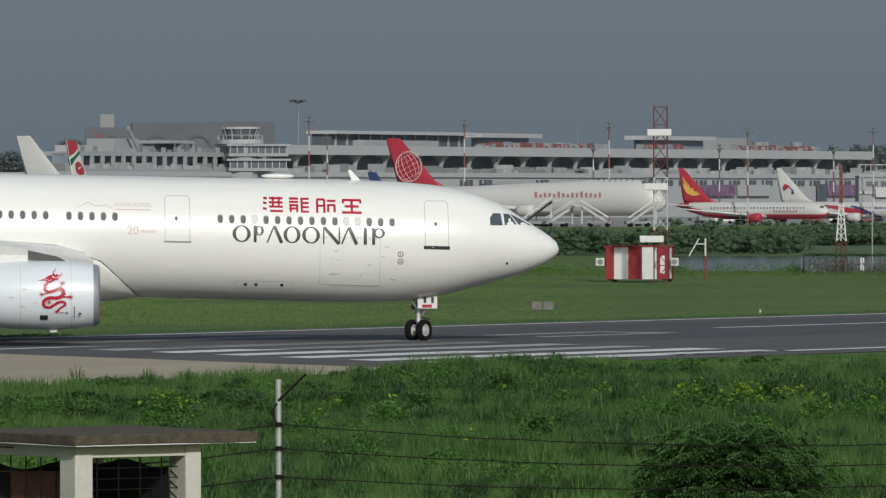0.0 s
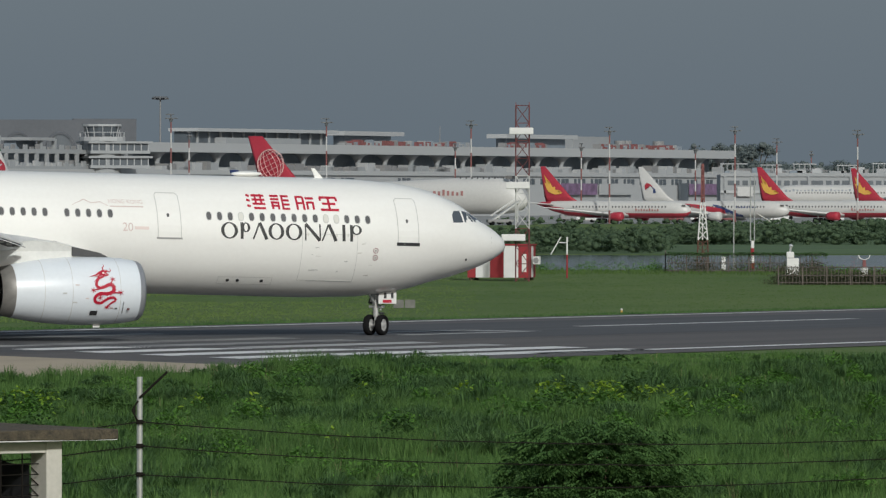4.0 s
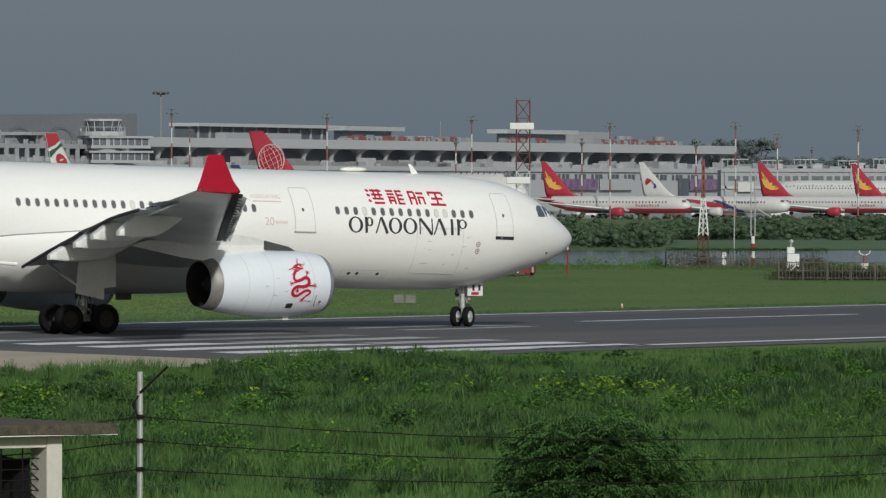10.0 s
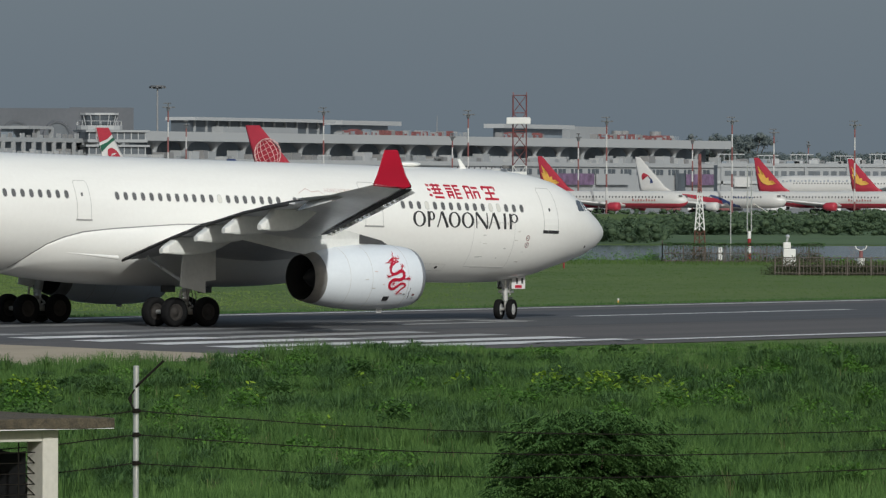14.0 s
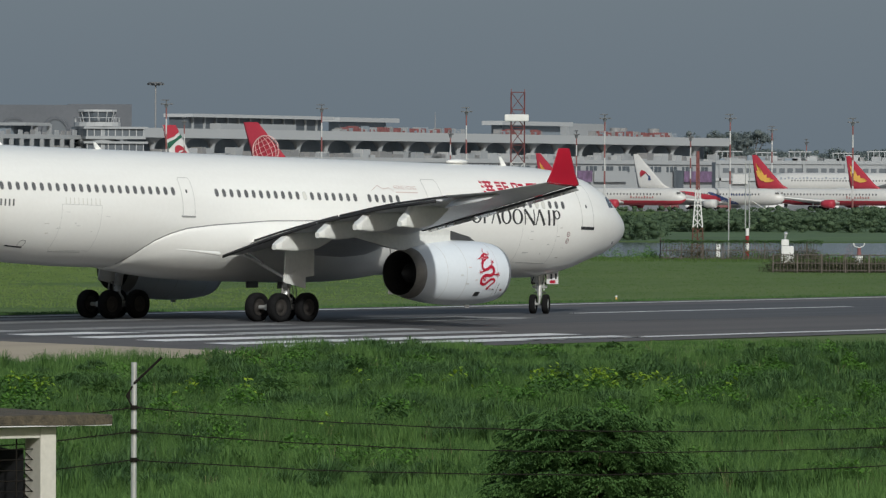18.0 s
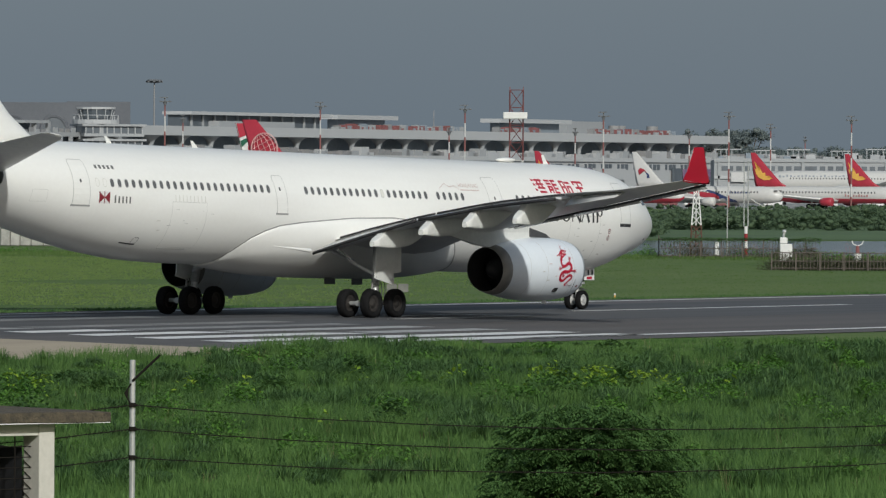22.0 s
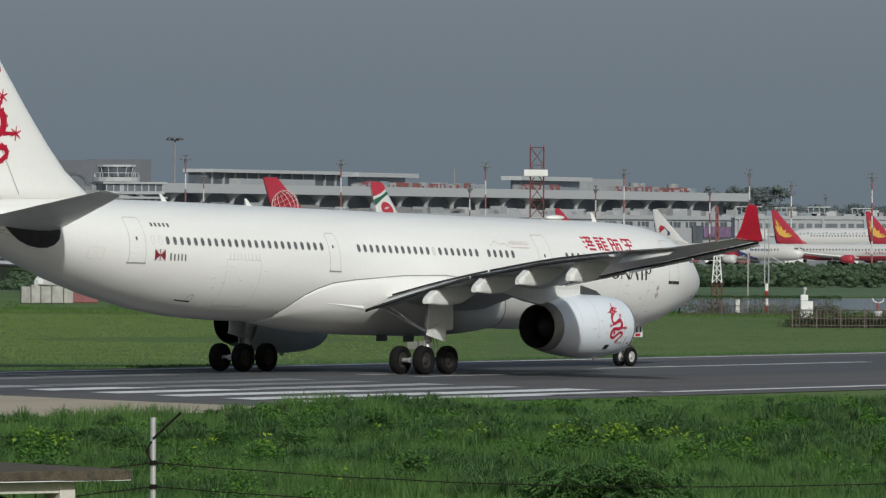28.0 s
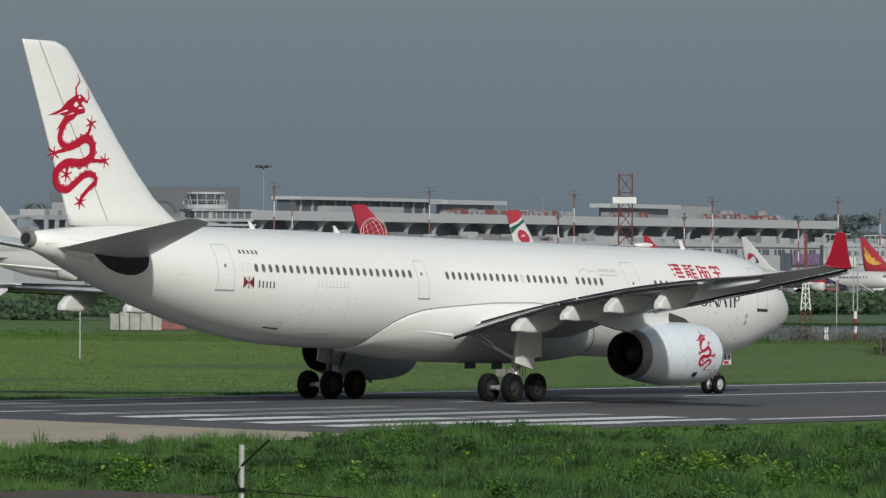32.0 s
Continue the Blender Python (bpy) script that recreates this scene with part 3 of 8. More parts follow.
ROLLING = []
for side in (1, -1):
    # the far wing flexes down a little more
    def dip(y):
        return 0.0 if side == 1 else -0.34 * (y / 17.5) ** 2

    def sec(y):
        le, te, zl, zt, th = wing_at(y)
        return le, te, zl + dip(y), zt + dip(y), th

    tagged(surface("wing", [((le, side * y, zl + dip(y)), (te, side * y, zt + dip(y)), th) for y, le, te, zl, zt, th in wing_rows()], M_WINGGREY, airliner), "grey metal wing")
    # winglet
    tagged(surface("winglet", [((40.0, side * 29.8, 1.02 + dip(30)), (42.25, side * 29.8, 1.05 + dip(30)), 0.06), ((40.0, side * 29.8, 1.12 + dip(30)), (42.25, side * 29.8, 1.14 + dip(30)), 0.09), ((40.5, side * 30.0, 1.55 + dip(30)), (42.2, side * 30.0, 1.55 + dip(30)), 0.07), ((41.2, side * 30.25, 2.62 + dip(30)), (42.0, side * 30.25, 2.62 + dip(30)), 0.06)], M_RED, airliner), "bright red winglet")
    # flaps, a little lowered, and slats
    for a, b in ((3.2, 10.2), (10.4, 20.8)):
        rows = []
        for i in range(5):
            y = a + (b - a) * i / 4
            le, te, zl, zt, th = sec(y)
            ch = te - le
            rows.append(((te - 0.26 * ch, side * y, zl + 0.74 * (zt - zl) - 0.10), (te + 0.35, side * y, between(DROOP, y)[0] + dip(y)), 0.13))
        tagged(surface("flap", rows, M_FLAP, airliner), "pale grey trailing flap, lowered a little")
        for nm, k, up, r in (("flap_gap", 0.835, 0.06, 0.055), ("flap_edge", 1.0, 0.0, 0.060)):
            tube = []
            for j in range(7):
                y = a + (b - a) * j / 6
                le, te, zl, zt, th = sec(y)
                c = on_plane(le + k * (te - le) + (0.35 if k == 1.0 else 0.02), side * y, zl + k * (zt - zl) + up - 0.01 if k < 1 else between(DROOP, y)[0] + dip(y))
                rz_ = 1.4 * r if k == 1.0 else r
                tube.append([(c[0] + r * math.cos(q * math.pi / 3), c[1], c[2] - (rz_ - r) + rz_ * math.sin(q * math.pi / 3)) for q in range(6)])
            tagged(rings(nm, tube, M_DARK, airliner), "dark gap along the flap" if k < 1 else "dark strip along the flap's trailing edge")
    for a, b in ((4.2, 8.6), (10.4, 16.6), (16.8, 23), (23.2, 29.2)):
        rows = []
        for y in (a, b):
            le, te, zl, zt, th = sec(y)
            rows.append(((le - 0.38, side * y, zl - 0.25), (le - 0.14, side * y, zl - 0.16), 0.22))
        tagged(surface("slat", rows, M_PALEPANEL, airliner), "pale leading-edge slat, lowered")
    rows = []
    for y in (10.5, 20.0, 29.3):
        le, te, zl, zt, th = sec(y)
        rows.append(((le - 0.18, side * y, zl - 0.13), (le + 0.42, side * y, zl - 0.30 * (1 - y / 60)), 0.18))
    tagged(surface("slat_gap", rows, M_DARK, airliner), "dark gap behind the slats")
    for i in range(17):
        y = 10.8 + 1.12 * i
        le, te, zl, zt, th = sec(y)
        bm = bmesh.new()
        add_box(bm, on_plane(le - 0.06, side * y, zl - 0.26), (0.34, 0.05, 0.08), rz=side * 33)
        part("slat_track", bm, M_FAIRING, airliner)
    # aileron, drooped
    rows = []
    for y, z in ((21.3, -0.05), (25.0, 0.34)):
        le, te, zl, zt, th = sec(y)
        rows.append(((te - 0.9, side * y, zl + 0.8 * (zt - zl) + 0.02), (te + 0.15, side * y, z + dip(y)), 0.10))
    tagged(surface("aileron", rows, M_PALEPANEL, airliner), "pale drooped aileron panel")
    # flap track fairings
    for st, y, zb, ln in ((35.77, 7.75, -2.0, 4.8), (36.56, 11.17, -1.43, 4.3), (37.79, 14.56, -1.06, 4.0), (38.66, 18.05, -0.89, 3.5)):
        le, te, zl, zt, th = sec(y)
        zb += dip(y)
        zte = between(DROOP, y)[0] + dip(y)
        loops = []
        for i in range(17):
            q = i / 16
            s = st - ln * q
            under = zl + (s - le) / (te - le) * (zt - zl) - 0.03 * (te - le)
            top = zb + 0.24 + (zte - zb - 0.24) * min(1.0, (st - s) / 0.95) if s > te - 0.2 else max(zte - 0.02, zte + (under - zte) * min(1.0, (te - s) / 1.2))
            low = zb - 0.06 * math.sin(math.pi * min(1, q / 0.5)) if q < 0.45 else zb + (under - 0.02 - zb) * (1 - math.cos((q - 0.45) / 0.55 * math.pi / 2))
            top = max(top, low + 0.04)
            w = (0.13 if i == 0 else 0.25) * (1 if q < 0.5 else max(0.1, 1 - 1.7 * (q - 0.5)))
            ring = []
            for j in range(16):
                c, d = math.cos(2 * math.pi * j / 16), math.sin(2 * math.pi * j / 16)
                ring.append(on_plane(s, side * y + w * math.copysign(abs(c) ** 0.45, c), (top + low) / 2 + (top - low) / 2 * math.copysign(abs(d) ** 0.45, d)))
            loops.append(ring)
        tagged(rings("flap_fairing", loops, M_FAIRING, airliner, smooth=False), "pale blunt flap track fairing")
    bm = bmesh.new()
    add_rod(bm, on_plane(34.7, side * 3.3, -2.22), on_plane(37.7, side * 3.22, -2.05), 0.10, 0.01, n=8)
    part("root_fillet", bm, M_WHITE, airliner, "thin white fillet behind the wing root")
    bm = bmesh.new()
    add_rod(bm, on_plane(33.46, side * 4.04, -2.11), on_plane(33.24, side * 4.82, -2.66), 0.055, n=8)
    part("side_stay", bm, M_GALV, airliner, "pale gear side stay")
    # engine
    ey = side * 9.37
    eng = thing("engine")
    eng.parent = airliner
    tagged(eng, "large white engine nacelle under the wing")

    def ez(s):
        return -2.82 - 0.022 * (s - 21.7)

    def turned(profile, n=40):
        return [[on_plane(s, ey + r * math.cos(2 * math.pi * j / n), ez(s) + r * math.sin(2 * math.pi * j / n)) for j in range(n)] for s, r in profile]

    rings("cowl", turned([(22.0, 1.41), (22.5, 1.49), (23.3, 1.555), (24.4, 1.575), (25.4, 1.545), (26.4, 1.465), (27.2, 1.35), (27.9, 1.23)]), M_COWL, eng, caps=False)
    tagged(rings("inlet_lip", turned([(22.0, 1.415), (21.8, 1.36), (21.7, 1.29), (21.75, 1.22), (22.0, 1.18), (22.6, 1.20)]), M_LIP, eng, caps=False), "polished metal inlet lip")
    rings("fan_duct", turned([(22.6, 1.20), (22.9, 1.2), (22.92, 0.3), (22.5, 0.12)]), M_DARK, eng)
    tagged(rings("nozzle", turned([(27.9, 1.23), (28.52, 1.085), (28.52, 1.06)]), M_BAREMETAL, eng, caps=False), "brownish bare metal exhaust nozzle")
    rings("nozzle_duct", turned([(28.515, 1.06), (27.95, 1.10), (26.9, 1.14)]), M_DARK, eng, caps=False)
    rings("core", turned([(26.9, 1.16), (26.91, 0.6), (27.8, 0.45), (28.3, 0.1)]), M_DARK, eng)
    for s, r in ((23.0, 1.532), (25.3, 1.549), (26.6, 1.440)):
        rings("cowl_seam", turned([(s, r + 0.005), (s + 0.022, r + 0.004)]), M_RIM, eng, caps=False)
    bm = bmesh.new()
    c0 = on_plane(23.8, ey + side * 0.25, ez(23.8) - 1.60)
    add_box(bm, c0, (0.34, 0.06, 0.20), bevel=0.02)
    part("drain_fin", bm, M_SIGNWHITE, eng, "small white drain fin")
    # pylon
    bm = bmesh.new()
    outline = [(22.9, -1.35), (24.0, -1.05), (25.6, -0.72), (26.6, -0.62), (31.5, -1.0), (32.3, -1.25), (29.5, -1.75), (27.6, -1.95), (26.0, -1.7), (24.0, -1.5)]
    w = [0.04, 0.14, 0.19, 0.2, 0.14, 0.04, 0.16, 0.2, 0.2, 0.16]
    va = [bm.verts.new(on_plane(s, ey + k, z)) for (s, z), k in zip(outline, w)]
    vb = [bm.verts.new(on_plane(s, ey - k, z)) for (s, z), k in zip(outline, w)]
    bm.faces.new(va)
    bm.faces.new(vb[::-1])
    for i in range(len(va)):
        j = (i + 1) % len(va)
        bm.faces.new((va[i], vb[i], vb[j], va[j]))
    part("pylon", bm, M_FAIRING, airliner, "white engine pylon")
    for sd in (-1, 1):
        bm = bmesh.new()
        quad = [(23.2, -1.32), (24.95, -1.30), (24.95, -0.86), (23.6, -1.12)]
        va = [bm.verts.new(on_plane(a, ey + sd * 0.215, z)) for a, z in quad]
        vb = [bm.verts.new(on_plane(a, ey + sd * 0.15, z)) for a, z in quad]
        bm.faces.new(va), bm.faces.new(vb[::-1])
        for i in range(4):
            bm.faces.new((va[i], vb[i], vb[(i + 1) % 4], va[(i + 1) % 4]))
        part("pylon_panel", bm, M_DARKMETAL, airliner, "dark heat-stained pylon panel")
    # main gear
    gear = thing("main_gear")
    gear.parent = airliner
    tagged(gear, "steel main landing gear with four tyres")
    gy_, gz = side * 5.5, 0.70
    bm = bmesh.new()
    px, py, _ = on_plane(GEAR_S + 0.6, gy_, 0)
    add_rod(bm, (px + 0.24, py, 0.7), (px + 0.34, py, 1.7), 0.16, n=14)
    add_rod(bm, (px + 0.34, py, 1.6), (px + 0.62, py + side * 0.1, 3.5), 0.20, n=14)
    part("strut", bm, M_STEEL, gear, smooth=True)
    bm = bmesh.new()
    add_rod(bm, (px - 1.15, py, gz), (px + 1.15, py, gz), 0.14, n=12)
    for dx in (-0.99, 0.99):
        add_rod(bm, (px + dx, py - 0.62, gz), (px + dx, py + 0.62, gz), 0.10, n=10)
    part("bogie_beam", bm, M_STEEL, gear)
    bm = bmesh.new()
    add_rod(bm, (px + 0.1, py, 1.5), (px + 0.75, py, 0.95), 0.05, n=8)
    add_rod(bm, (px + 0.75, py, 0.95), (px + 0.3, py, 0.8), 0.05, n=8)
    add_rod(bm, (px + 0.2, py, 2.1), (px - 0.2, py + side * 2.2, 3.2), 0.09, n=8)
    part("torque_link", bm, M_STEEL, gear)
    bm = bmesh.new()
    outline = [(-0.35, 4.0), (1.65, 4.0), (1.65, 2.2), (0.92, 2.12), (0.92, 1.62), (-0.55, 1.92), (-0.45, 2.7)]
    va = [bm.verts.new((px + 0.05 + x, py - side * 0.56, z)) for x, z in outline]
    vb = [bm.verts.new((px + 0.05 + x, py - side * 0.50, z)) for x, z in outline]
    bm.faces.new(va), bm.faces.new(vb[::-1])
    for i in range(len(va)):
        j = (i + 1) % len(va)
        bm.faces.new((va[i], vb[i], vb[j], va[j]))
    part("gear_door", bm, M_FAIRING, gear, "white gear leg door with a slanted foot")
    bm = bmesh.new()
    outline = [(-0.38, 2.24), (0.40, 2.50), (0.96, 2.16), (0.96, 1.58), (-0.52, 1.88)]
    va = [bm.verts.new((px + 0.05 + x, py - side * (0.66 - 0.02 * z), z)) for x, z in outline]
    vb = [bm.verts.new((px + 0.05 + x, py - side * (0.63 - 0.02 * z), z)) for x, z in outline]
    bm.faces.new(va), bm.faces.new(vb[::-1])
    for i in range(len(va)):
        j = (i + 1) % len(va)
        bm.faces.new((va[i], vb[i], vb[j], va[j]))
    part("lower_door", bm, M_FAIRING, gear, "pale five-sided lower door plate")
    bm = bmesh.new()
    for k in range(3):
        pts = [(px + 0.30 + 0.13 * k + 0.10 * math.sin(q * math.pi), py - side * (0.15 + 0.1 * k), 1.75 - 0.80 * q) for q in (0, 0.25, 0.5, 0.75, 1.0)]
        for p, q in zip(pts, pts[1:]):
            add_rod(bm, p, q, 0.022, n=6)
    part("hydraulic_hose", bm, M_DARKMETAL, gear, "dark looping hydraulic hoses")
    bm = bmesh.new()
    add_rod(bm, (px - 0.25, py - side * 0.15, 0.9), (px - 0.1, py - side * 0.15, 1.75), 0.05, n=8)
    add_rod(bm, (px + 0.28, py - side * 0.2, 1.0), (px + 0.2, py - side * 0.2, 1.8), 0.035, n=8)
    add_box(bm, (px, py, 1.22), (0.5, 0.42, 0.2), bevel=0.04)
    add_rod(bm, (px - 0.6, py - side * 0.12, 0.86), (px + 0.05, py - side * 0.12, 1.3), 0.04, n=8)
    part("brake_line", bm, M_BAREMETAL, gear, "bright hydraulic fittings")
    for dx in (-0.99, 0.99):
        for dy in (-0.70, 0.70):
            hub = wheel("main_wheel", 0.70, 0.50, M_TYRE, airliner, (px + dx, py + dy, gz), True)
            ROLLING.append((hub, 0.70))
    # tailplane
    surface("tailplane", [((55.6, side * 0.3, 0.95), (62.2, side * 0.3, 1.2), 0.10), ((56.4, side * 1.4, 1.05), (62.2, side * 1.4, 1.35), 0.10), ((62.0, side * 9.3, 2.36), (63.6, side * 9.3, 2.56), 0.09), ((62.6, side * 9.75, 2.5), (63.6, side * 9.75, 2.6), 0.05)], M_WINGGREY, airliner, label="grey swept tailplane")

for s in (29.2, 26.9):
    bm = bmesh.new()
    add_box(bm, on_plane(s, 0.5, -3.52), (0.9, 0.06, 0.55), bevel=0.02)
    part("belly_door", bm, M_DARKMETAL, airliner, "dark open hatch under the belly")

# fin and rudder
FINS = [(2.35, 51.6, 60.45), (2.95, 52.7, 60.7), (3.8, 54.1, 61.05), (4.9, 55.35, 61.5), (6.5, 56.95, 62.2), (8.3, 58.6, 62.95), (10.1, 60.25, 63.7), (10.55, 60.75, 63.9), (10.8, 61.5, 63.98)]


def rudder_s(z):
    return 57.9 + (z - 2.6) * 0.606


surface("fin", [((le, 0, z), (te, 0, z), 0.085) for z, le, te in FINS], M_WHITE, airliner, vertical=True, label="white tail fin with a red emblem")
bm = bmesh.new()
add_rod(bm, on_plane(63.2, 0, 1.62), on_plane(63.62, 0, 1.66), 0.40, 0.34, n=20)
part("tail_exhaust", bm, M_BAREMETAL, airliner, "metal tail-cone exhaust")
bm = bmesh.new()
add_rod(bm, on_plane(63.5, 0, 1.64), on_plane(63.64, 0, 1.66), 0.27, 0.27, n=16)
part("exhaust_hole", bm, M_DARK, airliner)

# cabin windows
ROWS = [(7.99, 16), (20.87, 5), (24.08, 20), (37.31, 24)]
BLANK = {(0, 3), (0, 4), (0, 12), (2, 7)}
for side in (1, -1):
    for g, (s0, k) in enumerate(ROWS):
        for i in range(k):
            s = s0 + 0.533 * i
            zw = 0.74 - 0.0020 * max(0.0, s - 18)
            skin("cabin_window_rim", oval(s, zw, 0.30, 0.44, 10), M_RIM, airliner, side, 0.006, 0.5)
            blind = (g, i) in BLANK
            skin("cabin_window", oval(s, zw, 0.24, 0.37, 10), M_BLIND if blind else M_GLASS, airliner, side, 0.010, 0.5)

# doors
for side in (1, -1):
    for s0, s1, z0, z1, sill in ((5.35, 6.45, -0.33, 1.76, 0.13), (17.4, 18.55, -0.35, 1.74, 0.05), (35.9, 36.75, -0.47, 1.34, 0.05), (51.2, 52.35, -0.42, 1.68, 0.05)):
        door = skin("cabin_door", [(s0 + 0.03, z0), (s1 - 0.03, z0), (s1 - 0.02, z1 - 0.1), (s1 - 0.12, z1), (s0 + 0.12, z1), (s0 + 0.02, z1 - 0.1)], M_WHITE, airliner, side, 0.012, 0.3, "white cabin door with a grey outline")
        frame_line("door_outline", [(s0, z0), (s1, z0), (s1, z1 - 0.08), (s1 - 0.1, z1 + 0.03), (s0 + 0.1, z1 + 0.03), (s0, z1 - 0.08)], 0.035, M_RIM, airliner, side, 0.014)
        skin("door_sill", [(s0 - 0.06, z0 - sill), (s1 + 0.06, z0 - sill), (s1 + 0.06, z0 + 0.03), (s0 - 0.06, z0 + 0.03)], M_DARK if sill > 0.1 else M_SEAM, airliner, side, 0.018)
        skin("door_window", oval((s0 + s1) / 2 + 0.05, 0.72, 0.13, 0.18, 10), M_GLASS, airliner, side, 0.018)

# cockpit windows
for side in (1, -1):
    for pts in ([(3.20, 1.27), (2.84, 1.28), (2.76, 0.74), (2.95, 0.72), (3.36, 0.72), (3.36, 1.08)], [(2.70, 1.27), (2.42, 1.25), (2.22, 1.0), (2.08, 0.78), (2.66, 0.74)], [(2.34, 1.24), (2.12, 1.15), (1.34, 0.74), (1.96, 0.77), (2.14, 0.98)]):
        skin("cockpit_window", pts, M_COCKPIT, airliner, side, 0.014, 0.2, "dark cockpit window")
    skin("trim_plate", [(60.35, 1.36), (60.15, 1.02), (59.7, 0.72), (59.2, 0.46), (58.6, 0.26), (58.0, 0.15), (57.5, 0.16), (57.15, 0.30), (56.95, 0.55), (56.9, 0.85), (56.95, 1.12), (57.1, 1.36)], M_TRIM, airliner, side, 0.06, 0.12, "dark metal plate under the tailplane root")
    frame_line("fairing_seam", SEAM[::-1] + [(s, z - 0.02) for s, z in SEAM], 0.05, M_SEAM, airliner, side, 0.012, "thin seam round the belly fairing")

# hull seams, hatches and small fittings
for side in (1, -1):
    frame_line("cargo_door", [(8.55, -2.2), (11.35, -2.2), (11.35, 0.0), (8.55, 0.0)], 0.02, M_RIM, airliner, side, 0.006, "faint outline of the cargo door")
    frame_line("cargo_door", [(42.4, -2.25), (45.1, -2.25), (45.1, -0.1), (42.4, -0.1)], 0.02, M_RIM, airliner, side, 0.006, "faint outline of the cargo door")
    for s in (13.1, 14.3, 14.8):
        skin("drain_hole", oval(s, -2.28, 0.17, 0.13, 8), M_DARK, airliner, side, 0.01)
    for z in (-0.72, -1.06):
        frame_line("service_ring", oval(7.6, z, 0.24, 0.24, 10, 2), 0.04, M_REDSTUFF, airliner, side, 0.008)
        skin("service_port", oval(7.6, z, 0.08, 0.08, 6, 2), M_DARK, airliner, side, 0.008)
    skin("static_port", oval(2.55, -1.05, 0.12, 0.12, 8), M_DARK, airliner, side, 0.012)
    frame_line("radome_seam", [(1.0, -1.05), (1.05, -0.2), (1.0, 0.55), (1.02, 0.55), (1.07, -0.2), (1.02, -1.05)], 0.012, M_RIM, airliner, side, 0.004)
for side in (1, -1):
    for s in (50.10, 50.63):
        frame_line("blank_window", oval(s, 0.68, 0.27, 0.40, 10), 0.03, M_BLIND, airliner, side, 0.008, "blanked cabin window")
    for i in range(9):
        skin("hinge_mark", [(42.5 + 0.29 * i, -0.08), (42.55 + 0.29 * i, -0.08), (42.55 + 0.29 * i, 0.22), (42.5 + 0.29 * i, 0.22)], M_BLIND, airliner, side, 0.006)
    for i in range(9):
        skin("hinge_mark", [(8.7 + 0.29 * i, -0.1), (8.78 + 0.29 * i, -0.1), (8.78 + 0.29 * i, 0.05), (8.7 + 0.29 * i, 0.05)], M_BLIND, airliner, side, 0.006)
    skin("cargo_sill", [(42.9, -2.34), (45.0, -2.34), (45.0, -2.28), (42.9, -2.28)], M_RIM, airliner, side, 0.008)
    skin("cargo_sill", [(8.6, -2.24), (10.9, -2.24), (10.9, -2.19), (8.6, -2.19)], M_RIM, airliner, side, 0.008)
    skin("hatch_mark", [(46.8, -2.20), (47.9, -2.12), (47.9, -2.07), (46.8, -2.14)], M_DARK, airliner, side, 0.008)
    frame_line("hatch_outline", oval(47.0, -1.98, 0.4, 0.3, 12), 0.03, M_SEAM, airliner, side, 0.006)
    frame_line("service_panel", [(12.6, -2.45), (15.3, -2.45), (15.3, -2.12), (12.6, -2.12)], 0.015, M_RIM, airliner, side, 0.005)
    frame_line("service_panel", [(54.0, -0.3), (55.0, -0.3), (55.0, 0.25), (54.0, 0.25)], 0.015, M_RIM, airliner, side, 0.005)
    skin("soot_stain", [(60.2, 1.62), (62.9, 1.72), (62.9, 1.40), (61.6, 1.0), (60.2, 0.72), (59.6, 0.62), (59.9, 1.0)], M_STAIN, airliner, side, 0.004, 0.3, "grey soot stain before the tail exhaust")
for s, h in ((9.6, 0.42), (39.7, 0.28), (46.5, 0.30)):
    bm = bmesh.new()
    zt = hull_at(s)[0]
    outline = [(s - 0.30, zt - 0.03), (s + 0.12, zt - 0.03), (s + 0.32, zt + 0.04 + h), (s + 0.16, zt + 0.04 + h)]
    va = [bm.verts.new(on_plane(a, 0.02, z)) for a, z in outline]
    vb = [bm.verts.new(on_plane(a, -0.02, z)) for a, z in outline]
    bm.faces.new(va), bm.faces.new(vb[::-1])
    for i in range(4):
        bm.faces.new((va[i], vb[i], vb[(i + 1) % 4], va[(i + 1) % 4]))
    part("blade_antenna", bm, M_WHITE, airliner)
for s in (13.2,):
    bm = bmesh.new()
    bmesh.ops.create_uvsphere(bm, u_segments=16, v_segments=8, radius=1.0, matrix=Matrix.Translation(on_plane(s, 0, 2.80)) @ Matrix.Diagonal((0.8, 0.32, 0.13, 1)))
    part("antenna_fairing", bm, M_WHITE, airliner, smooth=True)

# scuffs by the cargo door and below the cabin
rs = random.Random(21)
for side in (1, -1):
    for i in range(22):
        near = i < 13
        s0 = rs.uniform(7.7, 11.2) if near else rs.uniform(41.5, 46.0)
        z = rs.uniform(-2.1, -0.3)
        l, h = rs.uniform(0.08, 0.34), rs.uniform(0.02, 0.05)
        skin("scuff", [(s0, z), (s0 + l, z + rs.uniform(-0.05, 0.05)), (s0 + l * 0.9, z + h), (s0 + 0.02, z + h)], M_RIM if i % 3 else M_STAIN, airliner, side, 0.004)

# nose gear, which steers
nose_gear = thing("nose_gear", Matrix.Translation(on_plane(6.62, 0, 0)[:2] + (0,)))
nose_gear.parent = airliner
tagged(nose_gear, "steel steerable nose landing gear")
bm = bmesh.new()
add_rod(bm, (0, 0, 0.5), (0, 0, 1.3), 0.075, n=12)
add_rod(bm, (0, 0, 1.2), (0.05, 0, 2.2), 0.12, n=12)
add_rod(bm, (0, -0.34, 0.5), (0, 0.34, 0.5), 0.07, n=10)
add_rod(bm, (0, 0, 1.15), (0.45, 0, 0.9), 0.035, n=8)
add_rod(bm, (0.45, 0, 0.9), (0.05, 0, 0.62), 0.035, n=8)
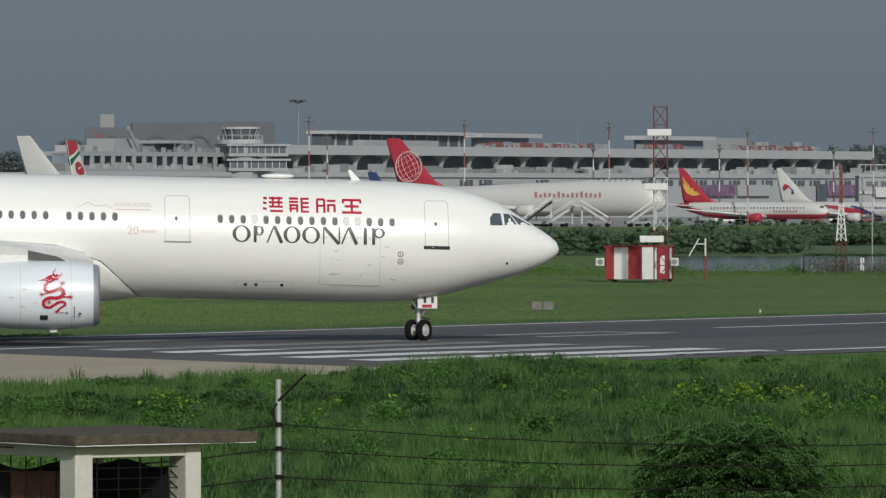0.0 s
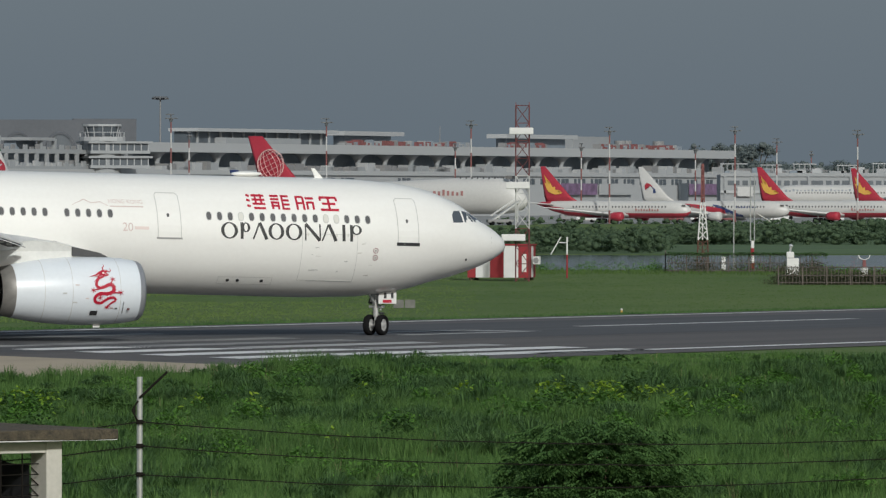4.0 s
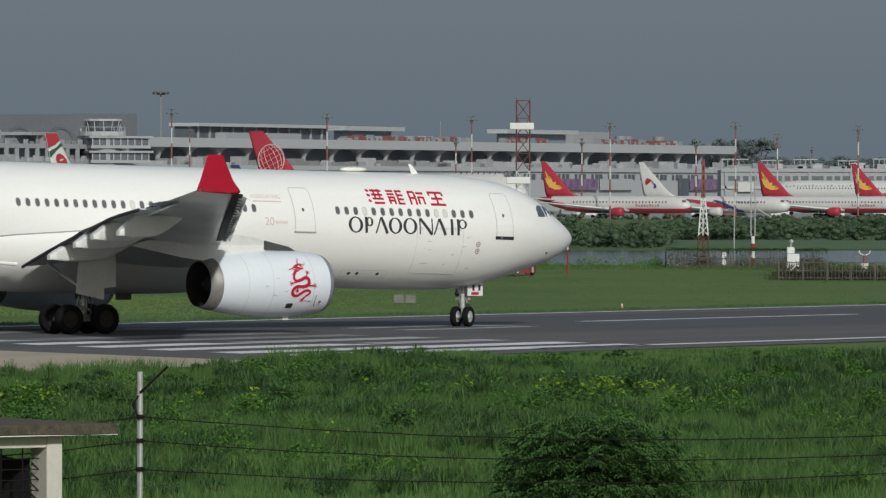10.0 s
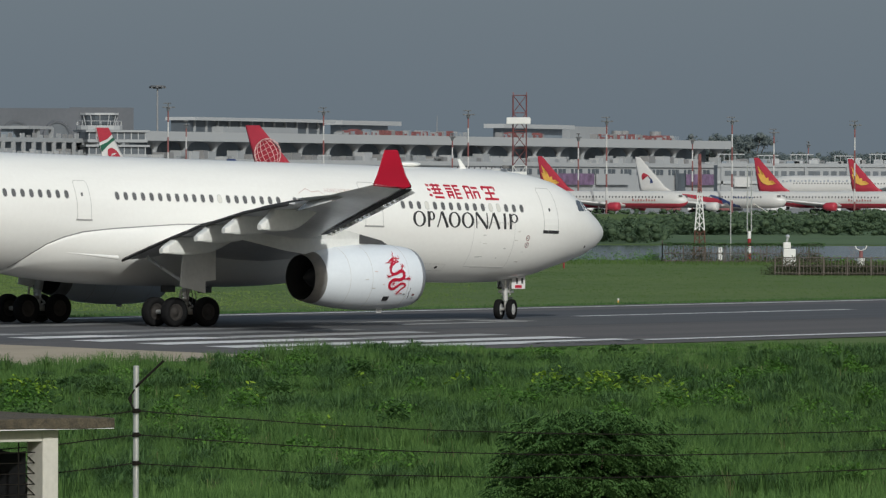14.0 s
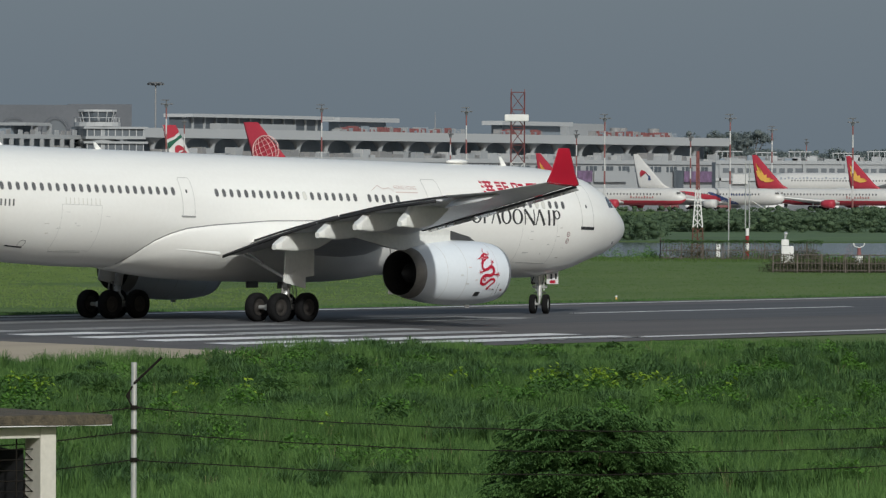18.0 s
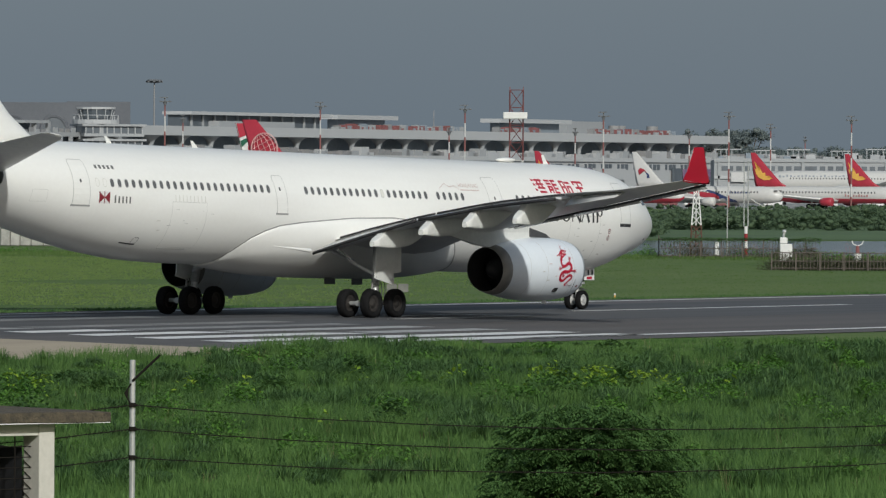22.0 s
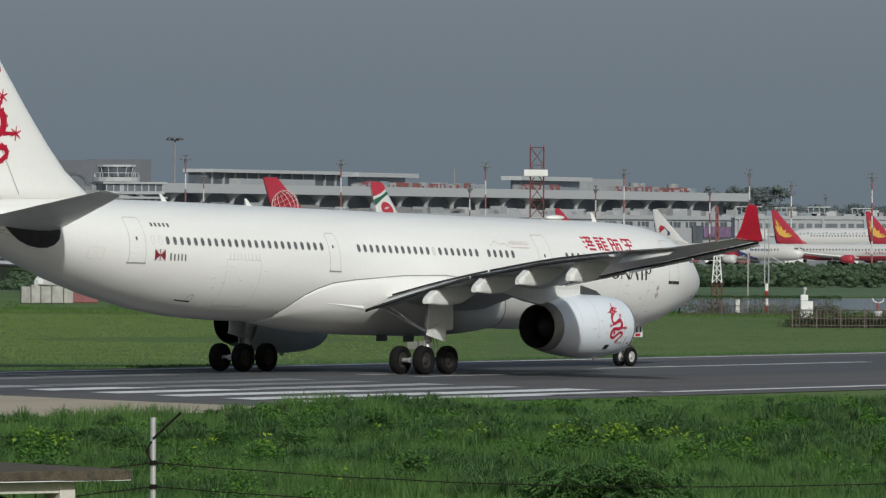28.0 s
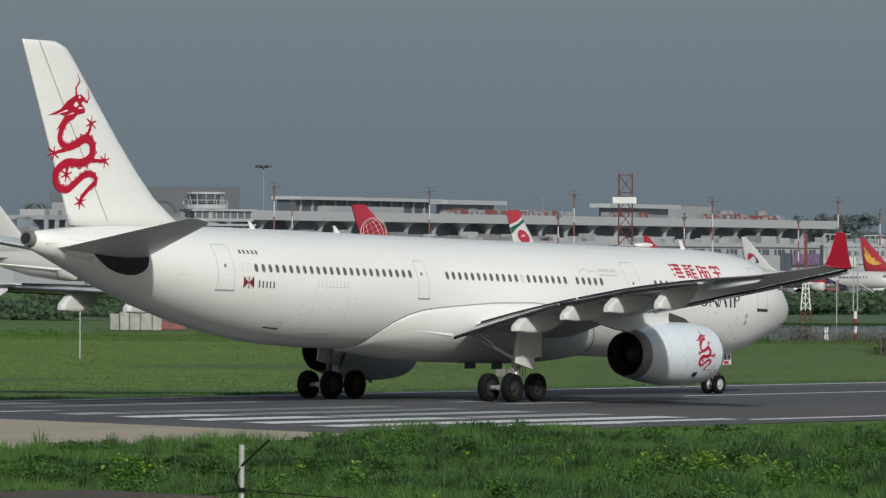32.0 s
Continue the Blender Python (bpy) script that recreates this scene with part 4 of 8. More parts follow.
add_box(bm, (0.1, 0, 1.38), (0.28, 0.75, 0.14), bevel=0.03)
add_rod(bm, (0.12, -0.2, 1.2), (0.12, -0.2, 2.3), 0.05, n=8)
add_rod(bm, (0.12, 0.2, 1.2), (0.12, 0.2, 2.3), 0.05, n=8)
add_rod(bm, (0, 0, 0.9), (0, 0, 1.35), 0.13, n=12)
add_rod(bm, (-0.1, 0, 1.5), (-1.3, 0, 2.5), 0.05, n=8)
part("strut", bm, M_STEEL, nose_gear)
bm = bmesh.new()
add_box(bm, (0.16, 0, 1.55), (0.14, 0.9, 0.1), bevel=0.02)
add_box(bm, (0.2, 0, 1.08), (0.1, 0.62, 0.07), bevel=0.02)
add_rod(bm, (0.1, -0.45, 1.55), (0.1, -0.2, 2.2), 0.03, n=6)
add_rod(bm, (0.1, 0.45, 1.55), (0.1, 0.2, 2.2), 0.03, n=6)
add_rod(bm, (0.5, 0, 1.02), (0.95, 0, 1.02), 0.025, n=6)
part("steering_links", bm, M_DARKMETAL, nose_gear, "dark steering links")
for dy in (-0.36, 0.36):
    bm = bmesh.new()
    add_rod(bm, (0.14, dy, 1.66), (0.26, dy, 1.66), 0.09, 0.10, n=12)
    part("taxi_lamp", bm, M_SIGNWHITE, nose_gear, "round taxi lamp")
for dy in (-0.33, 0.33):
    ROLLING.append((wheel("nose_wheel", 0.50, 0.32, M_TYRE, nose_gear, (0, dy, 0.5), False), 0.50))
for y in (-0.52, 0.52):
    bm = bmesh.new()
    x0 = on_plane(6.62, 0, 0)[0]
    add_box(bm, (x0 + 0.40, y, 1.88), (0.92, 0.05, 0.72), bevel=0.015)
    door = part("nose_gear_door", bm, M_SIGNWHITE, airliner, "white nose gear door with dark marks")
    sy = y + (0.03 if y > 0 else -0.03)
    for dx in (0.0, 0.36):
        bm = bmesh.new()
        add_box(bm, (x0 + 0.28 + dx, sy, 1.92), (0.13, 0.012, 0.28))
        part("mark_bar", bm, M_BLACK, door)
    bm = bmesh.new()
    add_box(bm, (x0 + 0.38, sy, 1.64), (0.45, 0.012, 0.14))
    part("red_mark", bm, M_RED, door)

# small lettering
def hull_text(words, s0, s1, z0, mat, side):
    """Words laid on the hull between s0 and s1 with their foot at z0."""
    cu = bpy.data.curves.new("words", "FONT")
    cu.body = words
    ob = new("words", cu)
    bpy.context.view_layer.update()
    me = bpy.data.meshes.new_from_object(ob)
    bpy.data.objects.remove(ob)
    xs = [v.co.x for v in me.vertices]
    k = (s1 - s0) / (max(xs) - min(xs))
    for v in me.vertices:
        u = (v.co.x - min(xs)) * k
        v.co = hull_point(s1 - u if side > 0 else s0 + u, z0 + v.co.y * k, side, 0.012)
    bm = bmesh.new()
    bm.from_mesh(me)
    left = set(bm.faces)
    while left:
        island, todo = set(), [left.pop()]
        while todo:
            f = todo.pop()
            island.add(f)
            for e in f.edges:
                for g in e.link_faces:
                    if g in left:
                        left.discard(g)
                        todo.append(g)
        verts = list({v for f in island for v in f.verts})
        spot = {v: i for i, v in enumerate(verts)}
        one = bpy.data.meshes.new("letter")
        one.from_pydata([v.co[:] for v in verts], [], [[spot[v] for v in f.verts] for f in island])
        one.materials.append(mat)
        ob = new("letter", one)
        ob.parent = airliner
        tagged(ob, "small faint red letter")
    bm.free()


# emblem and lettering drawn as plain shapes
# share of the line from start to end, kind of shape
TITLE = [(0.0, 0.115, "ring"), (0.133, 0.215, "flag"), (0.205, 0.325, "peak"), (0.322, 0.43, "ring"), (0.44, 0.553, "ring"), (0.567, 0.685, "fold"), (0.675, 0.80, "peak"), (0.828, 0.852, "bar"), (0.88, 0.985, "flag")]
# four square red marks, each of plain bars: across, up, across, up, thickness (shares of a square)
MARKS = [
    (13.52, [(0.02, 0.92, 0.2, 0.86, 0.12), (0.0, 0.6, 0.18, 0.54, 0.12), (0.0, 0.22, 0.18, 0.16, 0.12), (0.3, 0.90, 1.0, 0.90, 0.11), (0.3, 0.62, 1.0, 0.62, 0.11), (0.3, 0.34, 1.0, 0.34, 0.11), (0.36, 0.05, 1.0, 0.05, 0.12), (0.5, 0.34, 0.5, 1.0, 0.11), (0.8, 0.34, 0.8, 1.0, 0.11)]),
    (12.31, [(0.0, 0.90, 0.46, 0.90, 0.11), (0.0, 0.68, 0.46, 0.68, 0.11), (0.0, 0.46, 0.46, 0.46, 0.11), (0.0, 0.24, 0.46, 0.24, 0.11), (0.08, 0.0, 0.08, 0.46, 0.11), (0.40, 0.0, 0.40, 0.46, 0.11), (0.58, 0.90, 1.0, 0.90, 0.11), (0.58, 0.62, 1.0, 0.62, 0.11), (0.58, 0.34, 1.0, 0.34, 0.11), (0.58, 0.05, 1.0, 0.05, 0.11), (0.64, 0.05, 0.64, 0.9, 0.11)]),
    (11.06, [(0.06, 0.0, 0.06, 0.9, 0.12), (0.42, 0.0, 0.42, 0.9, 0.12), (0.06, 0.88, 0.42, 0.88, 0.11), (0.06, 0.46, 0.42, 0.46, 0.11), (0.56, 0.80, 1.0, 0.80, 0.12), (0.62, 0.05, 0.62, 0.56, 0.12), (0.62, 0.52, 0.94, 0.52, 0.11), (0.94, 0.05, 0.94, 0.56, 0.12)]),
    (9.85, [(0.04, 0.88, 0.96, 0.88, 0.12), (0.06, 0.66, 0.06, 0.88, 0.12), (0.94, 0.66, 0.94, 0.88, 0.12), (0.14, 0.46, 0.86, 0.46, 0.12), (0.5, 0.05, 0.5, 0.88, 0.13), (0.0, 0.05, 1.0, 0.05, 0.13)]),
]


def stroke(name, a, b, width, mat, side, label=""):
    """A plain bar on the hull between two (s, z) points."""
    d = math.hypot(b[0] - a[0], b[1] - a[1])
    ps, pz = -(b[1] - a[1]) / d * width / 2, (b[0] - a[0]) / d * width / 2
    return skin(name, [(a[0] + ps, a[1] + pz), (a[0] - ps, a[1] - pz), (b[0] - ps, b[1] - pz), (b[0] + ps, b[1] + pz)], mat, airliner, side, 0.012, 0.3, label)


def ring_plate(name, s0, s1, z0, z1, thick, thin, side):
    """A flat oval ring on the hull, thicker at its flanks."""
    bm = bmesh.new()
    k, loops_ = 28, []
    for dw, dh, out in ((0, 0, -0.005), (0, 0, 0.012), (thick, thin, 0.012), (thick, thin, -0.005)):
        row = []
        for i in range(k):
            a = 2 * math.pi * i / k
            row.append(bm.verts.new(hull_point((s0 + s1) / 2 + (abs(s1 - s0) / 2 - dw) * math.cos(a), (z0 + z1) / 2 + ((z1 - z0) / 2 - dh) * math.sin(a), side, out)))
        loops_.append(row)
    for p, q in zip(loops_, loops_[1:]):
        for i in range(k):
            bm.faces.new((p[i], p[(i + 1) % k], q[(i + 1) % k], q[i]))
    return part(name, bm, M_BLACK, airliner, "black title shape")


for side in (1, -1):
    z0, z1 = -0.31, 0.47

    def at(f):
        return 15.42 - 7.35 * f if side > 0 else 8.07 + 7.35 * f

    for f0, f1, kind in TITLE:
        w = f1 - f0
        if kind == "ring":
            ring_plate("title_ring", at(f0), at(f1), z0, z1, 0.16, 0.055, side)
        elif kind == "bar":
            stroke("title_bar", (at((f0 + f1) / 2), z0), (at((f0 + f1) / 2), z1), 0.15, M_BLACK, side, "black title shape")
        elif kind == "peak":
            stroke("title_bar", (at(f0 + 0.12 * w), z0), (at(f0 + 0.48 * w), z1), 0.075, M_BLACK, side, "black title shape")
            stroke("title_bar", (at(f0 + 0.88 * w), z0), (at(f0 + 0.50 * w), z1), 0.16, M_BLACK, side, "black title shape")
        elif kind == "fold":
            stroke("title_bar", (at(f0 + 0.08 * w), z0), (at(f0 + 0.08 * w), z1), 0.07, M_BLACK, side, "black title shape")
            stroke("title_bar", (at(f0 + 0.10 * w), z1), (at(f0 + 0.90 * w), z0), 0.15, M_BLACK, side, "black title shape")
            stroke("title_bar", (at(f0 + 0.92 * w), z0), (at(f0 + 0.92 * w), z1), 0.07, M_BLACK, side, "black title shape")
        else:
            stroke("title_bar", (at(f0 + 0.12 * w), z0), (at(f0 + 0.12 * w), z1), 0.14, M_BLACK, side, "black title shape")
            ring_plate("title_ring", at(f0 + 0.10 * w), at(f0 + 0.80 * w), z0 + 0.32, z1, 0.12, 0.05, side)
    for c, bars in MARKS:
        if side < 0:
            c = 23.49 - c
        for u0, v0, u1, v1, th in bars:
            e0, e1 = (c + 0.46 - 0.92 * u0, c + 0.46 - 0.92 * u1) if side > 0 else (c - 0.46 + 0.92 * u0, c - 0.46 + 0.92 * u1)
            stroke("emblem_bar", (e0, 1.13 + 0.70 * v0), (e1, 1.13 + 0.70 * v1), 0.86 * th, M_RED, side)
    hull_text("HONG KONG", 19.21, 20.88, 1.22, M_FAINT, side)
    skin("small_mark", [(19.2, 1.06), (20.85, 1.05), (20.85, 1.10), (19.2, 1.11)], M_FAINT, airliner, side, 0.01)
    frame_line("small_mark", [(20.95, 1.1), (21.3, 1.26), (21.75, 1.2), (22.1, 1.36), (22.7, 1.10), (22.1, 1.38), (21.75, 1.22), (21.3, 1.28)], 0.018, M_FAINT, airliner, side, 0.01)
    hull_text("20", 19.78, 20.30, -0.06, M_FAINT, side)
    skin("small_mark", [(19.0, 0.02), (19.7, 0.02), (19.7, 0.16), (19.0, 0.16)], M_BLUSH, airliner, side, 0.01)
    # owner's mark near the rear door
    skin("owner_mark", [(49.8, -0.30), (50.55, -0.30), (50.55, 0.26), (49.8, 0.26)], M_SIGNWHITE, airliner, side, 0.008, 0.35, "white field of the owner's mark")
    for a in (49.8, 50.55):
        skin("owner_mark", [(a, -0.30), (a, 0.26), (50.175, -0.02)], M_DEEPRED, airliner, side, 0.014, 0.35, "deep red wedge")
    skin("owner_mark", [(50.15, -0.30), (50.20, -0.30), (50.20, 0.26), (50.15, 0.26)], M_DEEPRED, airliner, side, 0.016, 0.35, "thin deep red bar")
    for i in range(5):
        skin("name_bar", [(48.28 + i * 0.27, -0.26), (48.38 + i * 0.27, -0.26), (48.38 + i * 0.27, 0.06 if i < 4 else 0.1), (48.28 + i * 0.27, 0.06 if i < 4 else 0.1)], M_BARS, airliner, side, 0.01)
    for i in range(5):
        skin("number_bar", [(49.1 + i * 0.31, 1.33), (49.25 + i * 0.31, 1.33), (49.25 + i * 0.31, 1.50), (49.1 + i * 0.31, 1.50)], M_BARS, airliner, side, 0.01)

# red emblems: a winding ribbon with four clawed limbs, as plain shapes


def ribbon(pts, widths):
    """The two sides of a ribbon through points of the plane."""
    left, right = [], []
    for i, (x, z) in enumerate(pts):
        x0, z0 = pts[max(0, i - 1)]
        x1, z1 = pts[min(len(pts) - 1, i + 1)]
        d = math.hypot(x1 - x0, z1 - z0) or 1
        px, pz = -(z1 - z0) / d, (x1 - x0) / d
        w = widths[i] / 2
        left.append((x + px * w, z + pz * w))
        right.append((x - px * w, z - pz * w))
    return left, right


def smooth_line(pts, k=6):
    out = []
    for i in range(len(pts) - 1):
        p0, p1, p2, p3 = pts[max(0, i - 1)], pts[i], pts[i + 1], pts[min(len(pts) - 1, i + 2)]
        for j in range(k):
            t = j / k
            out.append(tuple(0.5 * (2 * b + (c - a) * t + (2 * a - 5 * b + 4 * c - d) * t * t + (3 * b - a - 3 * c + d) * t ** 3) for a, b, c, d in zip(p0, p1, p2, p3)))
    out.append(tuple(pts[-1]))
    return out


# u to the nose side, v up, unit height
SNAKE = smooth_line([(-0.04, 0.80, 0.05), (-0.09, 0.72, 0.07), (-0.157, 0.63, 0.06), (-0.197, 0.52, 0.055), (-0.125, 0.459, 0.06), (-0.016, 0.488, 0.068), (0.078, 0.53, 0.074), (0.152, 0.50, 0.076), (0.152, 0.404, 0.076), (0.047, 0.35, 0.072), (-0.11, 0.345, 0.070), (-0.212, 0.28, 0.068), (-0.212, 0.18, 0.066), (-0.11, 0.145, 0.062), (-0.016, 0.20, 0.058), (0.078, 0.26, 0.056), (0.172, 0.265, 0.05), (0.20, 0.215, 0.045), (0.12, 0.155, 0.04), (0.05, 0.085, 0.035), (0.03, 0.03, 0.02)])
HEAD = [(-0.33, 0.684), (-0.20, 0.735), (-0.125, 0.80), (-0.04, 0.844), (0.03, 0.853), (0.085, 0.824), (0.03, 0.79), (0.075, 0.75), (0.07, 0.72), (-0.016, 0.70), (-0.05, 0.668), (-0.11, 0.645), (-0.24, 0.575), (-0.15, 0.69), (-0.22, 0.70)]
WHISKERS = [[(-0.02, 0.824), (-0.03, 0.902), (0.022, 0.951), (0.0, 1.0)], [(0.03, 0.83), (0.10, 0.80), (0.13, 0.835), (0.12, 0.893)]]
CLAWS = [((0.10, 0.54), (0.147, 0.645)), ((0.16, 0.37), (0.30, 0.375)), ((-0.13, 0.44), (-0.255, 0.41)), ((-0.10, 0.33), (-0.116, 0.255)), ((0.06, 0.10), (0.04, 0.06))]


def emblem(name, parent, put, label):
    """The emblem as one flat red mesh; put(u, v) gives the place on the thing."""
    bm = bmesh.new()

    def fill(poly):
        vs = [bm.verts.new((u, v, 0)) for u, v in poly]
        bmesh.ops.triangulate(bm, faces=[bm.faces.new(vs)])

    l, r = ribbon([p[:2] for p in SNAKE], [0.88 * p[2] for p in SNAKE])
    for i in range(len(l) - 1):
        bm.faces.new([bm.verts.new((*p, 0)) for p in (l[i], l[i + 1], r[i + 1], r[i])])
    fill(HEAD)
    for w in WHISKERS:
        a, b = ribbon(w, [0.022, 0.018, 0.014, 0.006])
        for i in range(3):
            bm.faces.new([bm.verts.new((*p, 0)) for p in (a[i], a[i + 1], b[i + 1], b[i])])
    for p, q in CLAWS:
        a, b = ribbon([p, q], [0.032, 0.018])
        bm.faces.new([bm.verts.new((*v, 0)) for v in (a[0], a[1], b[1], b[0])])
        for k in range(6):
            ang = 2 * math.pi * k / 6 + 0.4
            e = (q[0] + 0.066 * math.cos(ang), q[1] + 0.058 * math.sin(ang))
            a, b = ribbon([q, e], [0.017, 0.007])
            bm.faces.new([bm.verts.new((*v, 0)) for v in (a[0], a[1], b[1], b[0])])
    for k in range(4, len(SNAKE) - 14, 3):
        x, z, w = SNAKE[k]
        a, b = ribbon([SNAKE[k - 1][:2], SNAKE[k][:2], SNAKE[k + 1][:2]], [w] * 3)
        bm.faces.new([bm.verts.new((*v, 0)) for v in (a[0], (a[1][0] * 1.35 - x * 0.35, a[1][1] * 1.35 - z * 0.35), a[2])])
    for v in bm.verts:
        v.co = put(v.co.x, v.co.y)
    ob = part(name, bm, M_RED, parent, label)
    bm = bmesh.new()
    for poly in ([(-0.06, 0.77), (-0.03, 0.80), (0.0, 0.78), (-0.03, 0.755)], [(-0.26, 0.69), (-0.12, 0.725), (-0.13, 0.735)], [(0.0, 0.745), (0.07, 0.755), (0.0, 0.76)], [(-0.14, 0.69), (-0.05, 0.71), (-0.06, 0.718)], [(0.0, 0.82), (0.03, 0.835), (0.0, 0.842)]):
        bm.faces.new([bm.verts.new((u, v, 0)) for u, v in poly])
    for v in bm.verts:
        q = Vector(put(v.co.x, v.co.y))
        c = Vector(put(-0.04, 0.75))
        out = 0.012 if q.y > 0 else -0.012
        v.co = q + Vector((0, out, 0))
    part("emblem_gap", bm, M_WHITE, ob)
    return ob


def fin_half(s, z):
    """Half the fin's thickness at a place on it."""
    for a, b in zip(FINS, FINS[1:]):
        if z <= b[0]:
            k = (z - a[0]) / (b[0] - a[0])
            le, te = a[1] + (b[1] - a[1]) * k, a[2] + (b[2] - a[2]) * k
            break
    else:
        le, te = FINS[-1][1:]
    ch = te - le
    x = min(1.0, max(0.0, (s - le) / ch))
    return 1.05 * 5 * 0.085 * ch * (0.2969 * math.sqrt(x) - 0.126 * x - 0.3516 * x * x + 0.2843 * x ** 3 - 0.1036 * x ** 4)


for side in (1, -1):
    def put_fin(u, v):
        z = 3.07 + 6.27 * v
        s = 60.08 - 6.27 * u
        return on_plane(s, side * (fin_half(s, z) + 0.03), z)

    emblem("fin_emblem", airliner, put_fin, "red winding emblem on the fin")

    def put_cowl(u, v):
        a = radians(-33 + 82 * v)
        return on_plane(23.75 - 2.35 * u, side * (9.37 + 1.60 * math.cos(a)), -2.85 + 1.60 * math.sin(a))

    emblem("cowl_emblem", airliner, put_cowl, "red winding emblem on the engine cowl")
    bm = bmesh.new()
    a = radians(-40)
    add_box(bm, on_plane(24.25, side * (9.37 + 1.575 * math.cos(a)), -2.87 + 1.575 * math.sin(a)), (0.36, 0.03, 0.26), rot=Euler((radians(40) * (1 if side > 0 else -1), 0, 0)).to_matrix().to_4x4())
    part("cowl_vent", bm, M_DARK, airliner)
    # small stencils on the cowl
    for s0, s1, a0, a1, mt in ((22.86, 22.89, -40, -18, M_BLACK), (23.15, 23.28, -31, -29, M_BLACK), (22.55, 22.68, -33, -29, M_REDSTUFF), (23.35, 23.5, -30, -28.5, M_FADERED), (24.55, 24.7, -14, -12.5, M_FAINT), (25.0, 25.2, 8, 9.5, M_FAINT), (25.6, 25.8, -6, -4.5, M_RIM), (25.1, 25.3, -22, -20, M_RIM)):
        bm = bmesh.new()
        vs = [bm.verts.new(on_plane(a, side * (9.37 + (1.60 if a < 25 else 1.575) * math.cos(radians(b))), -2.85 + (1.60 if a < 25 else 1.575) * math.sin(radians(b)))) for a, b in ((s0, a0), (s1, a0), (s1, a1), (s0, a1))]
        bm.faces.new(vs)
        part("stencil", bm, mt, airliner)
    bm = bmesh.new()
    zs = [2.6 + 8.15 * i / 12 for i in range(13)]
    prev = None
    for z in zs:
        s = rudder_s(z)
        pr = [bm.verts.new(on_plane(s - 0.03, side * (fin_half(s, z) + 0.01), z)), bm.verts.new(on_plane(s + 0.03, side * (fin_half(s, z) + 0.01), z))]
        if prev:
            bm.faces.new((prev[0], prev[1], pr[1], pr[0]))
        prev = pr
    part("rudder_hinge", bm, M_SEAM, airliner)

# ---- parked aircraft ----


